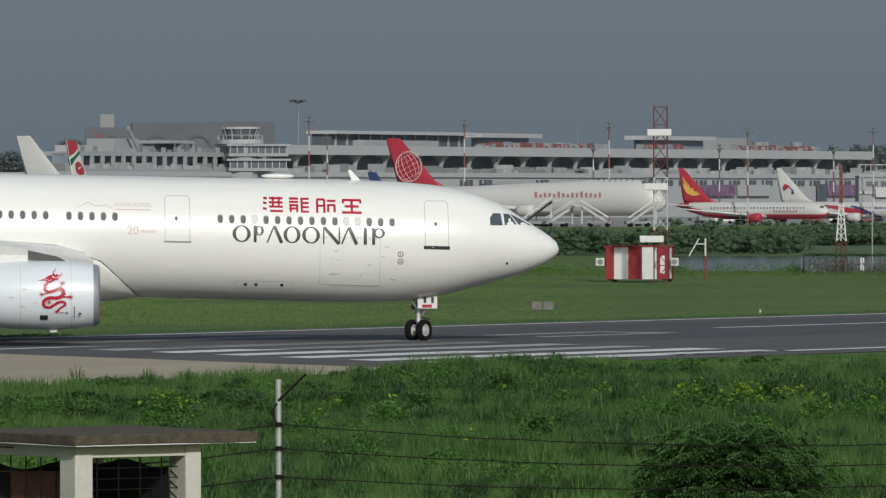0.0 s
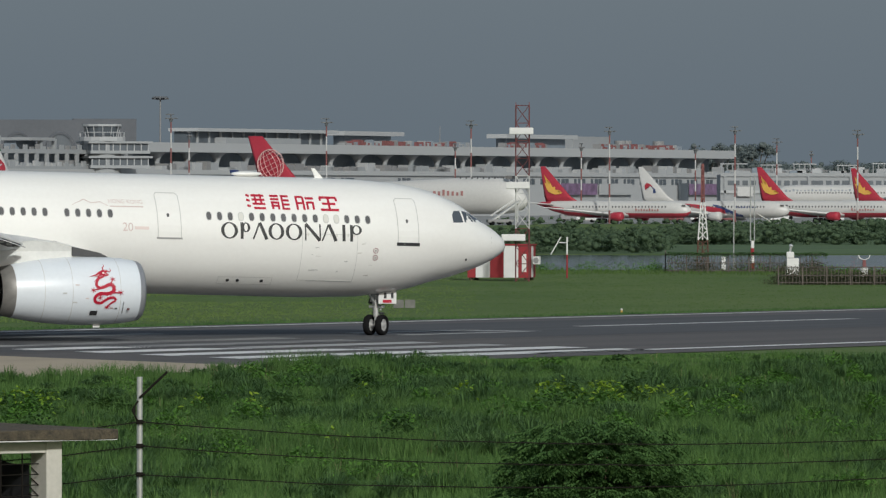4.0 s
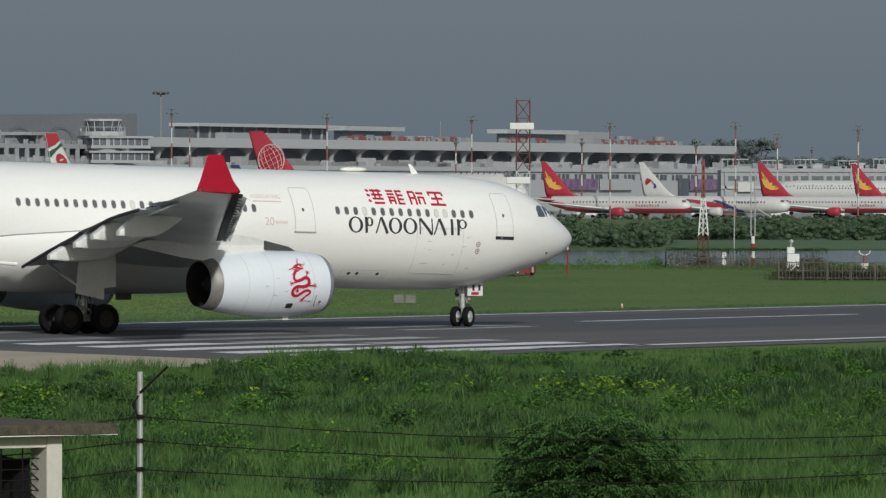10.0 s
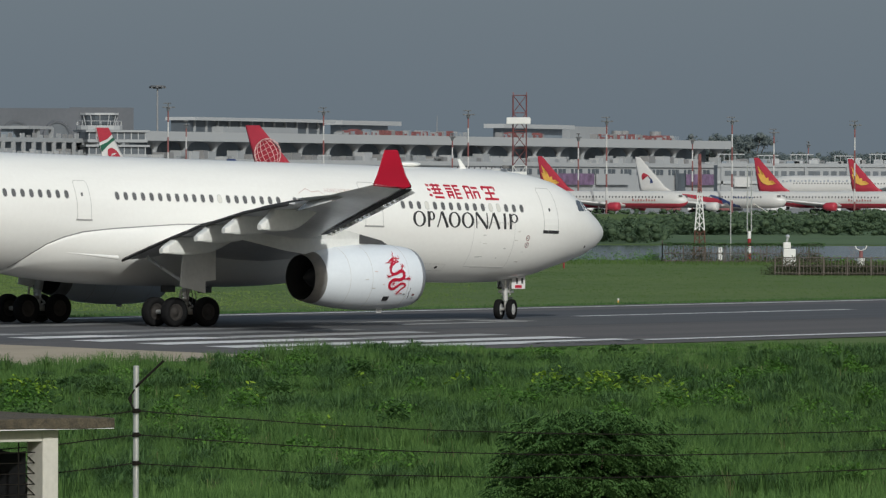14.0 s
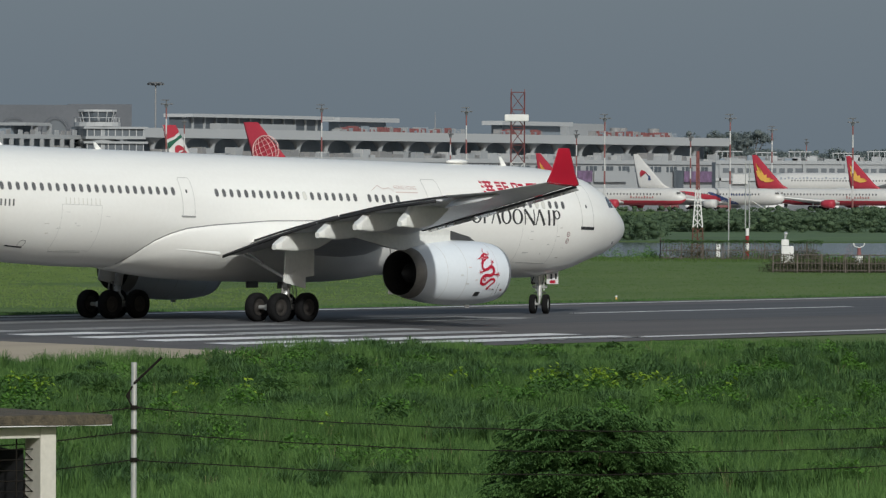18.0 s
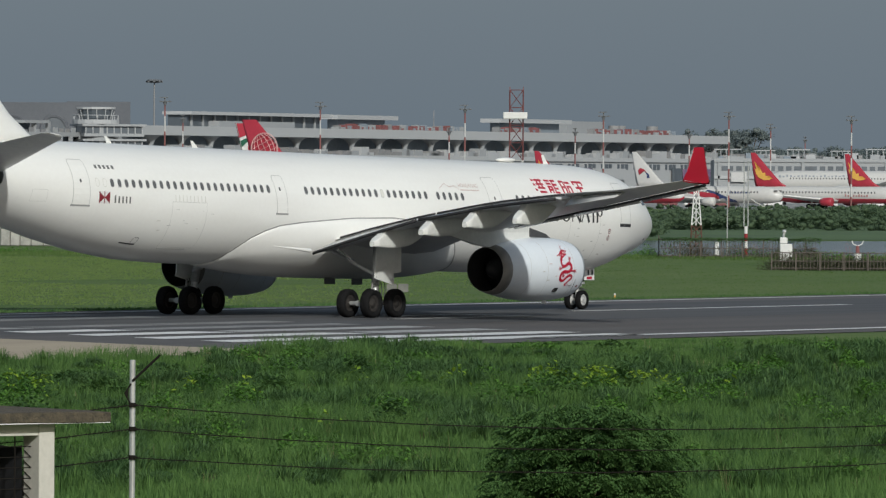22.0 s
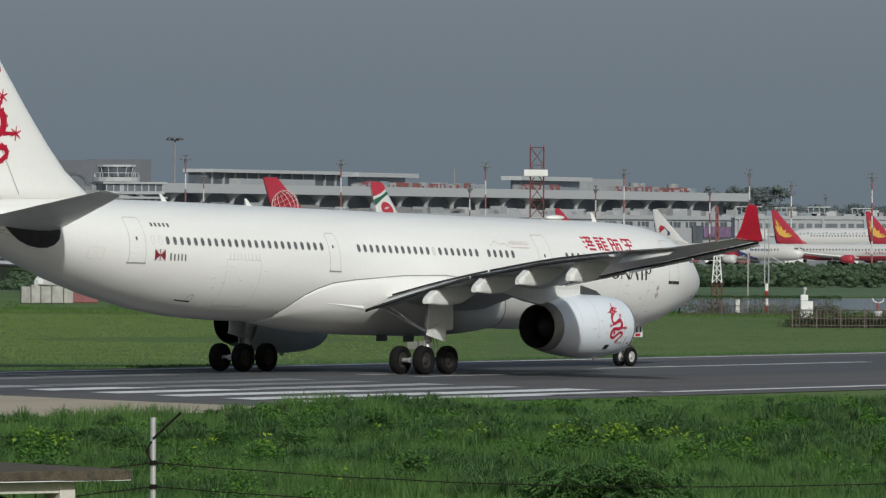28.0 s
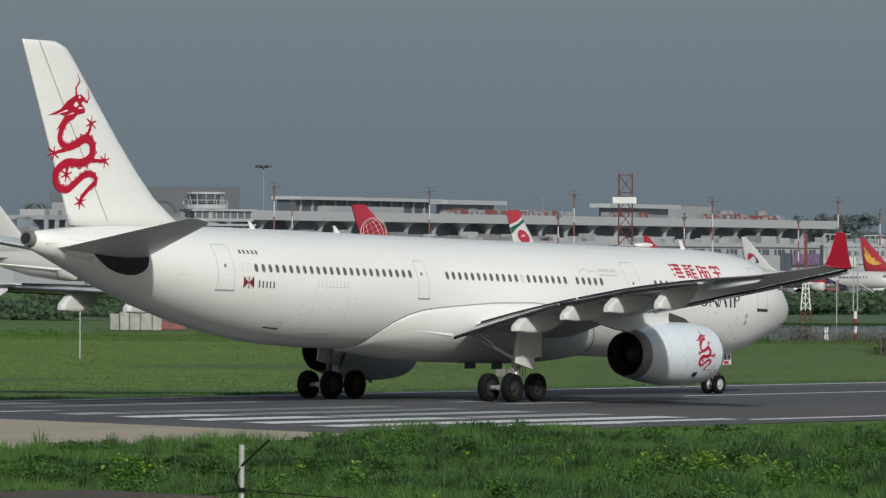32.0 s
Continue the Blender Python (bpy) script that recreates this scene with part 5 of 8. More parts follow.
def jet(name, label, m, length, r, fin_top, colours, engines=2, hump=0.0, group="parked airliners", sweep=0.66, clear=2.2, tip=(0.06, -0.28)):
    """A parked airliner with its nose to +x, standing on z = 0. colours: hull, fin, belly, accent."""
    hull, fin, belly, accent = colours
    top = thing(name, m, label, "airliner", group)
    axis = clear + r
    loops = []
    n = 28
    for s, t, b, w in [(0, -0.12, -0.18, 0.02), (0.006, 0.1, -0.45, 0.25), (0.02, 0.38, -0.72, 0.52), (0.045, 0.72, -0.9, 0.78), (0.08, 0.93, -0.98, 0.94), (0.13, 1, -1, 1), (0.22, 1, -1, 1), (0.34, 1, -1, 1), (0.68, 1, -1, 1), (0.80, 0.99, -0.72, 0.92), (0.90, 0.95, -0.2, 0.62), (0.97, 0.85, 0.35, 0.25), (1.0, 0.72, 0.52, 0.06)]:
        up = hump * r * (0.15 if s == 0.006 else 0.5 if s == 0.02 else 0.85 if s == 0.045 else 1 if 0.06 < s < 0.3 else 0.7 if s == 0.34 else 0)
        zt, zb = axis + r * t + up, axis + r * b
        loops.append([(length * (0.5 - s), r * w * math.sin(2 * math.pi * j / n), (zt + zb) / 2 + (zt - zb) / 2 * math.cos(2 * math.pi * j / n)) for j in range(n)])
    low = lambda i, j: 1 if belly and (i >= 10 or abs(j - n / 2 + 0.5) < n * (0.26 if i == 9 else 0.19)) else 0
    rings("fuselage", loops, [hull, belly or hull], top, which=low)
    x0 = -length * 0.5
    h = fin_top - axis - 0.9 * r
    zf = axis + 0.9 * r
    ch = h * 0.95

    def slab(nm, secs, mat, vert):
        ls = []
        for le, te, th in secs:
            a, b = airfoil(le, te, th, n=6)
            pts = a + b[-2:0:-1]
            ls.append([(p.x, p.y + t, p.z) if vert else (p.x, p.y, p.z + t) for p, t in pts])
        return rings(nm, ls, mat, top)

    xr = x0 + 0.05 * length
    slab("fin", [((xr + (sweep + 0.32) * h, 0, zf - 0.3), (xr + 0.05 * h, 0, zf - 0.3), 0.07), ((xr + sweep * h, 0, zf + 0.14 * h), (xr - 0.02 * h, 0, zf + 0.14 * h), 0.08), ((xr + tip[0] * h, 0, zf + h), (xr + tip[1] * h, 0, zf + h), 0.08)], fin, True)
    for sd in (1, -1):
        sp = length * (0.46 if engines == 2 else 0.45)
        slab("wing", [((length * 0.16, 0, axis - 0.7 * r), (-length * 0.12, 0, axis - 0.75 * r), 0.12), ((-length * 0.01, sd * sp * 0.35, axis - 0.35 * r), (-length * 0.13, sd * sp * 0.35, axis - 0.4 * r), 0.11), ((-length * 0.20, sd * sp, axis + 0.25 * r), (-length * 0.24, sd * sp, axis + 0.25 * r), 0.1)], M_WINGGREY, False)
        slab("tailplane", [((x0 + 0.15 * length, sd * 0.2, axis + 0.5 * r), (x0 + 0.05 * length, sd * 0.2, axis + 0.5 * r), 0.1), ((x0 + 0.06 * length, sd * sp * 0.36, axis + 0.75 * r), (x0 + 0.02 * length, sd * sp * 0.36, axis + 0.75 * r), 0.1)], M_WINGGREY, False)
        for q in ((0.33,) if engines == 2 else (0.36, 0.66)):
            er = r * 0.5 if engines == 2 else r * 0.40
            ex, ey, ez_ = length * (0.10 - 0.22 * (q - 0.33)), sd * sp * q, axis - r * (0.95 if engines == 2 else 0.8) + q * r * 0.4
            prof = [(1.6, 0.86), (1.5, 1.0), (0.6, 1.06), (-0.8, 0.95), (-1.7, 0.62), (-1.7, 0.5), (1.2, 0.7)]
            rings("engine", [[(ex + x * er, ey + k * er * math.cos(2 * math.pi * j / 18), ez_ + k * er * math.sin(2 * math.pi * j / 18)) for j in range(18)] for x, k in prof], accent if belly else hull, top)
        bm = bmesh.new()
        upper = thing("upper_deck") if engines == 4 else None
        if upper:
            upper.parent = top
        k = int(length * 0.62 / (0.8 if engines == 2 else 1.6))
        for i in range(k if engines == 2 else 7):
            x = length * (0.36 - 0.62 * i / k) if engines == 2 else length * (0.40 - 0.02 * i)
            z = axis + 0.3 * r + (1.1 * r if engines == 4 else 0)
            y = sd * (math.sqrt(r * r - (0.3 * r) ** 2) if engines == 2 else 0.62 * r) + sd * 0.02
            add_box(bm, (x, y, z), (0.30, 0.06, 0.42))
            if upper:
                part("window", bm, M_GLASS, upper)
                bm = bmesh.new()
        if upper:
            bm.free()
        else:
            tagged(part("window_band", bm, M_GLASS, top), "row of small dark cabin windows", kind="stuff")
        bm = bmesh.new()
        zc = axis + (0.45 if engines == 2 else 1.45) * r
        add_box(bm, (length * 0.5 - length * (0.035 if engines == 2 else 0.055), sd * r * 0.5, zc), (length * 0.02, r * 0.35, r * 0.2), rz=-sd * 35)
        part("cockpit_window", bm, M_GLASS, top)
        for gx_ in (-0.04,) if engines == 2 else (-0.06, 0.01):
            bm = bmesh.new()
            px, py = length * gx_, sd * r * 1.4
            add_rod(bm, (px, py, 0.5), (px, py, axis - 0.6 * r), 0.18, n=8)
            part("gear_leg", bm, M_STEEL, top)
            for dx in (-0.6, 0.6):
                bm = bmesh.new()
                add_rod(bm, (px + dx, py - 0.5, 0.56), (px + dx, py + 0.5, 0.56), 0.56, n=14)
                part("wheel", bm, M_TYRE, top)
    bm = bmesh.new()
    add_rod(bm, (length * 0.40, 0, 0.4), (length * 0.40, 0, axis - 0.8 * r), 0.13, n=8)
    part("gear_leg", bm, M_STEEL, top)
    bm = bmesh.new()
    add_rod(bm, (length * 0.40, -0.4, 0.42), (length * 0.40, 0.4, 0.42), 0.42, n=12)
    part("wheel", bm, M_TYRE, top)
    top["sweep"], top["tip_le"], top["tip_te"] = sweep, tip[0], tip[1]
    top["axis"], top["fin_x"], top["fin_z"], top["fin_h"] = axis, xr, zf, h
    return top


def side_plate(name, top, x0, x1, z0, z1, y, mat, lean=0.0, th=0.05, label=""):
    """A thin plate on a parked aircraft's side, y across it; lean shifts its top."""
    bm = bmesh.new()
    a = [(x0, z0), (x1, z0), (x1 + lean, z1), (x0 + lean, z1)]
    va = [bm.verts.new((x, y, z)) for x, z in a]
    vb = [bm.verts.new((x, y + (th if y > 0 else -th), z)) for x, z in a]
    bm.faces.new(va), bm.faces.new(vb[::-1])
    for i in range(4):
        bm.faces.new((va[i], vb[i], vb[(i + 1) % 4], va[(i + 1) % 4]))
    return part(name, bm, mat, top, label)


def fin_plate(name, top, pts, mat, label="", lift=0.03, sides=(-1, 1)):
    """A thin plate on a parked aircraft's fin; pts: share of the chord from the trailing edge, share of the height."""
    xr, zf, h = top["fin_x"], top["fin_z"], top["fin_h"]
    for sd in sides:
        bm = bmesh.new()
        vs = []
        for c, f in pts:
            k = max(0.0, (f - 0.14) / 0.86)
            te, le = xr - 0.02 * h + (top["tip_te"] + 0.02) * h * k, xr + top["sweep"] * h - (top["sweep"] - top["tip_le"]) * h * k
            if f < 0.14:
                le += (0.14 - f) / 0.14 * 0.25 * h
            vs.append(bm.verts.new((te + (le - te) * c, sd * (0.044 * (le - te) + lift), zf + f * h)))
        bmesh.ops.triangulate(bm, faces=[bm.faces.new(vs)])
        part(name, bm, mat, top, label)


def bars_on(top, x0, x1, z, h, r, axis, mat, k, sd=-1, up=0.0):
    """A row of plain bars for lettering along a parked hull."""
    w = (x1 - x0) / k
    y = sd * (r * math.sqrt(max(0.01, 1 - ((z - axis - up / 2) / (r + up / 2)) ** 2)) + 0.08)
    for i in range(k):
        q = 0.5 if i % 5 == 0 or k < 8 else (0.36, 0.28, 0.4)[i % 3]
        side_plate("name_bar", top, x0 + i * w, x0 + i * w + w * 0.5, z - h / 2, z - h / 2 + 2 * q * h, y, mat)


WHITE4 = (M_JETWHITE, M_JETRED, None, M_JETWHITE)
# cargo aircraft with the red fin and a light grid emblem
HD = -28
cargo = jet("cargo_airliner", "white four-engine cargo aircraft with a red fin parked on the apron", pose(-12.0, 1560, 0, 0, 0, HD), 68.5, 3.2, 18.9, WHITE4, 4, 0.42, sweep=0.86)
bars_on(cargo, 4.5, 21, cargo["axis"] + 1.35, 1.25, 3.2, cargo["axis"], M_FADERED, 15, up=1.34)
gx0, gz0 = cargo["fin_x"] + 3.0, cargo["fin_z"] + 4.5
bm = bmesh.new()


def globe(u, v):
    """A place on the fin's side, turned with the emblem."""
    c, d = math.cos(0.45), math.sin(0.45)
    return (gx0 + c * u - d * v, -0.64, gz0 + d * u + c * v)


for k in range(5):
    for i in range(20):
        a0, a1 = 2 * math.pi * i / 20, 2 * math.pi * (i + 1) / 20
        sx = math.cos(math.pi * k / 8)
        add_rod(bm, globe(3.3 * sx * math.cos(a0), 3.3 * math.sin(a0)), globe(3.3 * sx * math.cos(a1), 3.3 * math.sin(a1)), 0.065, n=4)
for k in (-2.2, -1.1, 0, 1.1, 2.2):
    w = 3.3 * math.cos(math.asin(k / 3.3))
    add_rod(bm, globe(-w, k), globe(w, k), 0.05, n=4)
part("fin_emblem", bm, material("emblem_pale", (0.62, 0.40, 0.38), 0.6, bump=0.0), cargo, "pale grid emblem on the fin")

jet("wide_body_airliner", "plain white four-engine airliner with a white fin parked on the apron", pose(-90.3, 1530, 0, 0, 0, -30), 68.5, 3.2, 19.4, (M_JETWHITE, M_JETWHITE, None, M_JETWHITE), 4, 0.42, sweep=0.86)


def red_jet(px_x, y, heading):
    j = jet("narrow_body_airliner", "parked white twin-jet with red belly and yellow-marked red fin", pose(px_x, y, 0, 0, 0, heading), 38.6, 1.9, 12.6, (M_JETWHITE, M_JETRED, M_JETRED, M_JETRED), sweep=0.84, clear=1.2, tip=(0.0, -0.15))
    fin_plate("flame_mark", j, [(0.24, 0.27), (0.44, 0.20), (0.64, 0.21), (0.82, 0.25), (0.63, 0.27), (0.74, 0.33), (0.58, 0.33), (0.66, 0.43), (0.50, 0.40), (0.50, 0.54), (0.38, 0.47), (0.26, 0.76), (0.25, 0.52), (0.14, 0.54), (0.17, 0.38)], M_YELLOW, "orange-yellow flame emblem")
    bars_on(j, 6.5, 12.6, j["axis"] - 0.05, 0.55, 1.9, j["axis"], M_FADERED, 9)
    return j


red_jet(37.96, 1610, -30)
red_jet(87.7, 1650, -30)
red_jet(112.7, 1715, -30)
mj = jet("narrow_body_airliner", "white twin-jet with a red and blue stripe along its side, parked", pose(60.4, 1632, 0, 0, 0, -30), 39.0, 1.9, 12.6, (M_JETWHITE, M_JETWHITE, None, M_JETWHITE), sweep=0.84, clear=1.2, tip=(0.0, -0.15))


def jet_band(name, top, rows, r, mat, label):
    """A band laid on a parked hull; rows: x, upper and lower height over the hull's axis."""
    bm = bmesh.new()
    for sd in (-1, 1):
        grid = []
        for x, zt, zb in rows:
            zs = [zb + (zt - zb) * i / 5 for i in range(6)]
            grid.append([bm.verts.new((x, sd * (math.sqrt(max(0.02, r * r - z * z)) + 0.04), top["axis"] + z)) for z in zs])
        for p, q in zip(grid, grid[1:]):
            for i in range(5):
                bm.faces.new((p[i], q[i], q[i + 1], p[i + 1]))
    return part(name, bm, mat, top, label)


jet_band("stripe", mj, [(-11.0, 1.45, 1.35), (-7.0, 1.35, 0.95), (-3.0, 1.05, 0.25), (0.5, 0.6, -0.6), (3.2, 0.2, -1.3), (4.4, -0.3, -1.5)], 1.9, M_JETRED, "red swoosh stripe")
jet_band("stripe", mj, [(1.2, 1.1, 0.8), (2.6, 0.9, 0.2), (4.4, 0.3, -0.8), (6.4, -0.5, -1.6), (8.6, -1.3, -1.8)], 1.9, M_NAVY, "dark blue swoosh stripe")
fin_plate("fin_mark", mj, [(0.50, 0.24), (0.64, 0.25), (0.70, 0.36), (0.56, 0.44), (0.60, 0.34)], M_NAVY, "dark blue swirl emblem")
fin_plate("fin_mark", mj, [(0.22, 0.33), (0.36, 0.44), (0.56, 0.45), (0.66, 0.36), (0.60, 0.50), (0.40, 0.54), (0.24, 0.46)], M_JETRED, "red swirl emblem")
bars_on(mj, 7, 12.5, mj["axis"] + 0.55, 0.5, 1.9, mj["axis"], M_NAVY, 8)
fj = jet("wide_body_airliner", "long white airliner parked behind others near the terminal", pose(112.7, 1860, 0, 0, 0, 160), 62, 2.9, 17.0, (M_JETWHITE, M_NAVY, None, M_JETWHITE), clear=3.0)
bars_on(fj, 8, 26, fj["axis"] + 1.5, 0.7, 2.9, fj["axis"], M_FADEGREY, 18, sd=1)
jet("regional_airliner", "small white twin-jet parked by the terminal", pose(-36.0, 1700, 0, 0, 0, -28), 30.0, 1.5, 12.0, (M_JETWHITE, M_NAVY, None, M_JETWHITE))

# the second moving aircraft, far behind on the parallel taxiway
mover = jet("moving_airliner", "white wide-body with red and green striped fin taxiing far behind", pose(-140, 1650, 0, 0, 0, 40), 66, 3.0, 19.0, (M_JETWHITE, M_JETWHITE, None, M_JETWHITE), group="airliners on the move")
mover["group"] = "moving airliners"
fin_plate("fin_red", mover, [(0.0, 0.70), (0.5, 0.76), (0.97, 0.86), (0.97, 1.0), (0.02, 1.0)], M_JETRED, "red upper fin")
fin_plate("fin_green", mover, [(0.0, 0.50), (0.45, 0.64), (0.97, 0.75), (0.97, 0.81), (0.5, 0.71), (0.0, 0.63)], M_GREEN, "dark green band")
fin_plate("fin_disc", mover, [(0.54 + 0.27 * math.cos(2 * math.pi * i / 20), 0.44 + 0.145 * math.sin(2 * math.pi * i / 20)) for i in range(20)], M_JETRED, "red disc emblem")
fin_plate("disc_mark", mover, [(0.38, 0.42), (0.58, 0.44), (0.70, 0.48), (0.48, 0.465)], M_POLEWHITE, "pale mark", 0.06)

# ---- terminal ----
FAR = Matrix.Translation((0, 0, 6.88)) @ Matrix.Scale(1.12, 4) @ Matrix.Translation((0, 0, -6.88))
TERM = pose(-71.5, 1706, 0, 0, 0, 65.6)


def building(name, label, m=TERM):
    return thing(name, FAR @ m, label, "building")


def blk(parent, name, a0, a1, y0, y1, z0, z1, mat, label=""):
    bm = bmesh.new()
    add_box(bm, ((a0 + a1) / 2, (y0 + y1) / 2, (z0 + z1) / 2), (a1 - a0, y1 - y0, z1 - z0))
    return part(name, bm, mat, parent, label)


term = building("terminal_building", "long pale concrete airport terminal with a flat canopy on arched columns")
blk(term, "concourse_wall", -110, 560, 0, 30, 0, 11.9, M_TERMWHITE, "pale concourse wall")
blk(term, "parapet", -110, 560, -0.5, 0.5, 11.0, 12.1, M_TERMWHITE)
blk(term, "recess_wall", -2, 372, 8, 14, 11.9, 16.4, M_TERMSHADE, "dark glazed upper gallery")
blk(term, "canopy_band", 4, 377.5, 2, 15, 16.3, 18.55, M_TERMWHITE, "wide pale canopy fascia")
for i in range(24):
    a = 4 + 16 * i
    bm = bmesh.new()
    add_rod(bm, (a, 4.5, 11.9), (a, 4.5, 13.6), 0.6, 0.6, n=8)
    for q in range(6):
        f0, f1 = q / 6, (q + 1) / 6
        add_rod(bm, (a, 4.5, 13.5 + 2.8 * math.sin(f0 * math.pi / 2)), (a, 4.5, 13.5 + 2.8 * math.sin(f1 * math.pi / 2)), 0.6 + 2.6 * (1 - math.cos(f0 * math.pi / 2)), 0.6 + 2.6 * (1 - math.cos(f1 * math.pi / 2)), n=14)
    part("flared_column", bm, M_TERMINAL, term)
rnd = random.Random(5)
for i in range(130):
    a = -105 + 5.0 * i + rnd.uniform(-2, 2)
    w, h = rnd.uniform(1.5, 6), rnd.uniform(0.5, 2.2)
    blk(term, "roof_unit", a, a + w, 1.5, 4.5, 12.0, 12.0 + h, rnd.choice((M_TERMINAL, M_TERMWHITE, M_POLEGREY)))
for i in range(58):
    a = -100 + 11.2 * i
    if a > 200 or rnd.random() < 0.4:
        for k in range(3):
            blk(term, "window", a + 2.6 * k, a + 2.6 * k + (2.1 if k else 1.4), -0.12, 0.1, 8.9, 10.4, M_TERMGLASS)
for a0, a1 in ((248, 272), (337, 366), (120, 140), (452, 480)):
    blk(term, "poster", a0, a1, -0.9, -0.6, 6.2, 9.2, M_PURPLE, "purple advertising board")
    blk(term, "board", a1 + 2, a1 + 24, -0.9, -0.6, 6.2, 9.2, M_TERMWHITE)
    blk(term, "boarding_bridge", a0 - 7.5, a0 - 2.0, -1.2, -0.5, 4.6, 9.4, M_TERMGLASS, "dark glazed boarding bridge head")
# roof storeys
blk(term, "penthouse", 46, 121, 8, 13, 18.6, 21.4, M_TERMGLASS, "glazed roof storey")
blk(term, "penthouse_roof", 45, 124, 6, 14, 21.4, 22.2, M_TERMWHITE)
blk(term, "penthouse_front", 58, 100, 5, 8, 18.6, 20.0, M_TERMINAL)
for i in range(12):
    blk(term, "mullion", 48 + 6.3 * i, 48.6 + 6.3 * i, 7.6, 8.2, 18.6, 21.4, M_TERMINAL)
for a0, a1, z0 in ((136, 172, 21.1), (237, 284, 21.1)):
    blk(term, "roof_slab", a0, a1, 10, 16, z0, z0 + 1.1, M_TERMWHITE)
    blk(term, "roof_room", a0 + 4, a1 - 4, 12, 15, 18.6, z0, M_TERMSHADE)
blk(term, "roof_room", 290, 316, 14, 18, 18.6, 22.0, M_TERMINAL)
for a0, a1 in ((123, 200), (222, 250), (285, 343)):
    n_ = int((a1 - a0) / 1.2)
    for i in range(n_):
        a = a0 + (a1 - a0) * i / n_
        blk(term, "roof_drum", a, a + rnd.uniform(0.4, 1.1), 4, 6, 18.6, 18.6 + rnd.uniform(0.4, 1.4), rnd.choice((M_REDSTUFF, M_REDSTUFF, M_POLERED, M_TERMINAL, M_TERMSHADE, M_POLEGREY)))
for a in (318, 322, 345):
    bm = bmesh.new()
    add_rod(bm, (a, 12, 18.6), (a, 12, 21.0), 1.6, n=14)
    part("water_tank", bm, M_POLEGREY, term, "dark roof water tank")
for a, h in ((205, 24), (262, 25.5)):
    bm = bmesh.new()
    add_rod(bm, (a, 15, 18.6), (a, 15, h), 0.16, 0.08, n=6)
    part("aerial", bm, M_POLEGREY, term)

# a lower pier that carries on beyond the canopy's end
pier = thing("terminal_pier", pose(76, 1990, 0), "long pale two-storey pier with dark windows and roof plant", "building")
blk(pier, "pier_wall", 0, 150, 0, 26, 0, 11.7, M_TERMINAL, "pale rendered wall")
blk(pier, "parapet", 0, 150, -0.4, 0.6, 11.2, 12.2, M_TERMINAL)
blk(pier, "floor_band", 0, 150, -0.5, 0, 6.6, 7.4, M_TERMWHITE)
for i in range(13):
    a = 2 + 11.4 * i
    for k, w in ((0, 3.2), (4.0, 1.5), (6.2, 1.5), (8.4, 2.4)):
        blk(pier, "window", a + k, a + k + w, -0.1, 0.1, 8.8, 10.1, M_TERMGLASS)
    blk(pier, "pilaster", a - 1.0, a - 0.5, -0.5, 0, 0, 11.2, M_TERMINAL)
for a0, mt, lb in ((4.6, M_POLEWHITE, "white advertising board"), (29, M_PURPLE, "purple advertising board"), (64, M_PURPLE, "purple advertising board")):
    blk(pier, "board", a0, a0 + (4.2 if a0 < 10 else 15), -1.0, -0.7, 5.8, 8.4, mt, lb)
blk(pier, "boarding_bridge", 50, 57, -12, -0.5, 3.4, 7.6, M_TERMGLASS, "dark glazed boarding bridge head")
for i in range(42):
    a = 1 + 3.5 * i + rnd.uniform(-1, 1)
    w, h = rnd.uniform(1.2, 4.2), rnd.uniform(0.5, 1.7)
    blk(pier, "roof_unit", a, a + w, 3, 6, 11.7, 12.2 + h, rnd.choice((M_TERMWHITE, M_TERMINAL, M_POLEGREY, M_TERMSHADE)))
    if i % 3 == 0:
        z = 13.6 + rnd.uniform(0.3, 1.1)
        blk(pier, "plant_roof", a - 1, a + rnd.uniform(4, 7), 7, 10, z, z + 0.25, M_TERMWHITE)
        for k in range(4):
            blk(pier, "roof_post", a - 0.8 + 1.5 * k, a - 0.55 + 1.5 * k, 7.2, 7.5, 11.7, z, M_TERMINAL)

wing_b = building("terminal_wing", "concrete-framed terminal wing with open balconies")
# rear and inner walls get the darker tone, shade put into their colour
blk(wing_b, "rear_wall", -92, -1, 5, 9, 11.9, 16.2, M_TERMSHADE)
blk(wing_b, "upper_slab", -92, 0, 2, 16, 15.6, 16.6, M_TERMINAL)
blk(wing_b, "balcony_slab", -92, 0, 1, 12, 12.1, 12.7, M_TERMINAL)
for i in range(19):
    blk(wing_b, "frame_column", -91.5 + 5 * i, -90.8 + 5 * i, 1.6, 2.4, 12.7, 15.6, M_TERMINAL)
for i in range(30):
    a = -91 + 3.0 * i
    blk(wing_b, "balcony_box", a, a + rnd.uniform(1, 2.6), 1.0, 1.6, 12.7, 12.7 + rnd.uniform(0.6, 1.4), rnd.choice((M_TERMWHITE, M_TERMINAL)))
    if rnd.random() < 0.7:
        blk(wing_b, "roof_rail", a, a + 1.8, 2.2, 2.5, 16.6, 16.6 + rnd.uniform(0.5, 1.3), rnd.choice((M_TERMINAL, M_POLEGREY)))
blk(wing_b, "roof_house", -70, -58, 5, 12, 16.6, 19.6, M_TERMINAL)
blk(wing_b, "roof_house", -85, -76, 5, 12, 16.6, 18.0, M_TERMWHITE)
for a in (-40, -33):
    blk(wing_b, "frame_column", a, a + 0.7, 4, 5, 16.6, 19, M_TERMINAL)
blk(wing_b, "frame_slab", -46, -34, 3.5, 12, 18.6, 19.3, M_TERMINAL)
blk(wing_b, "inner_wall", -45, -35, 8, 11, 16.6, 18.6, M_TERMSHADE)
bm = bmesh.new()
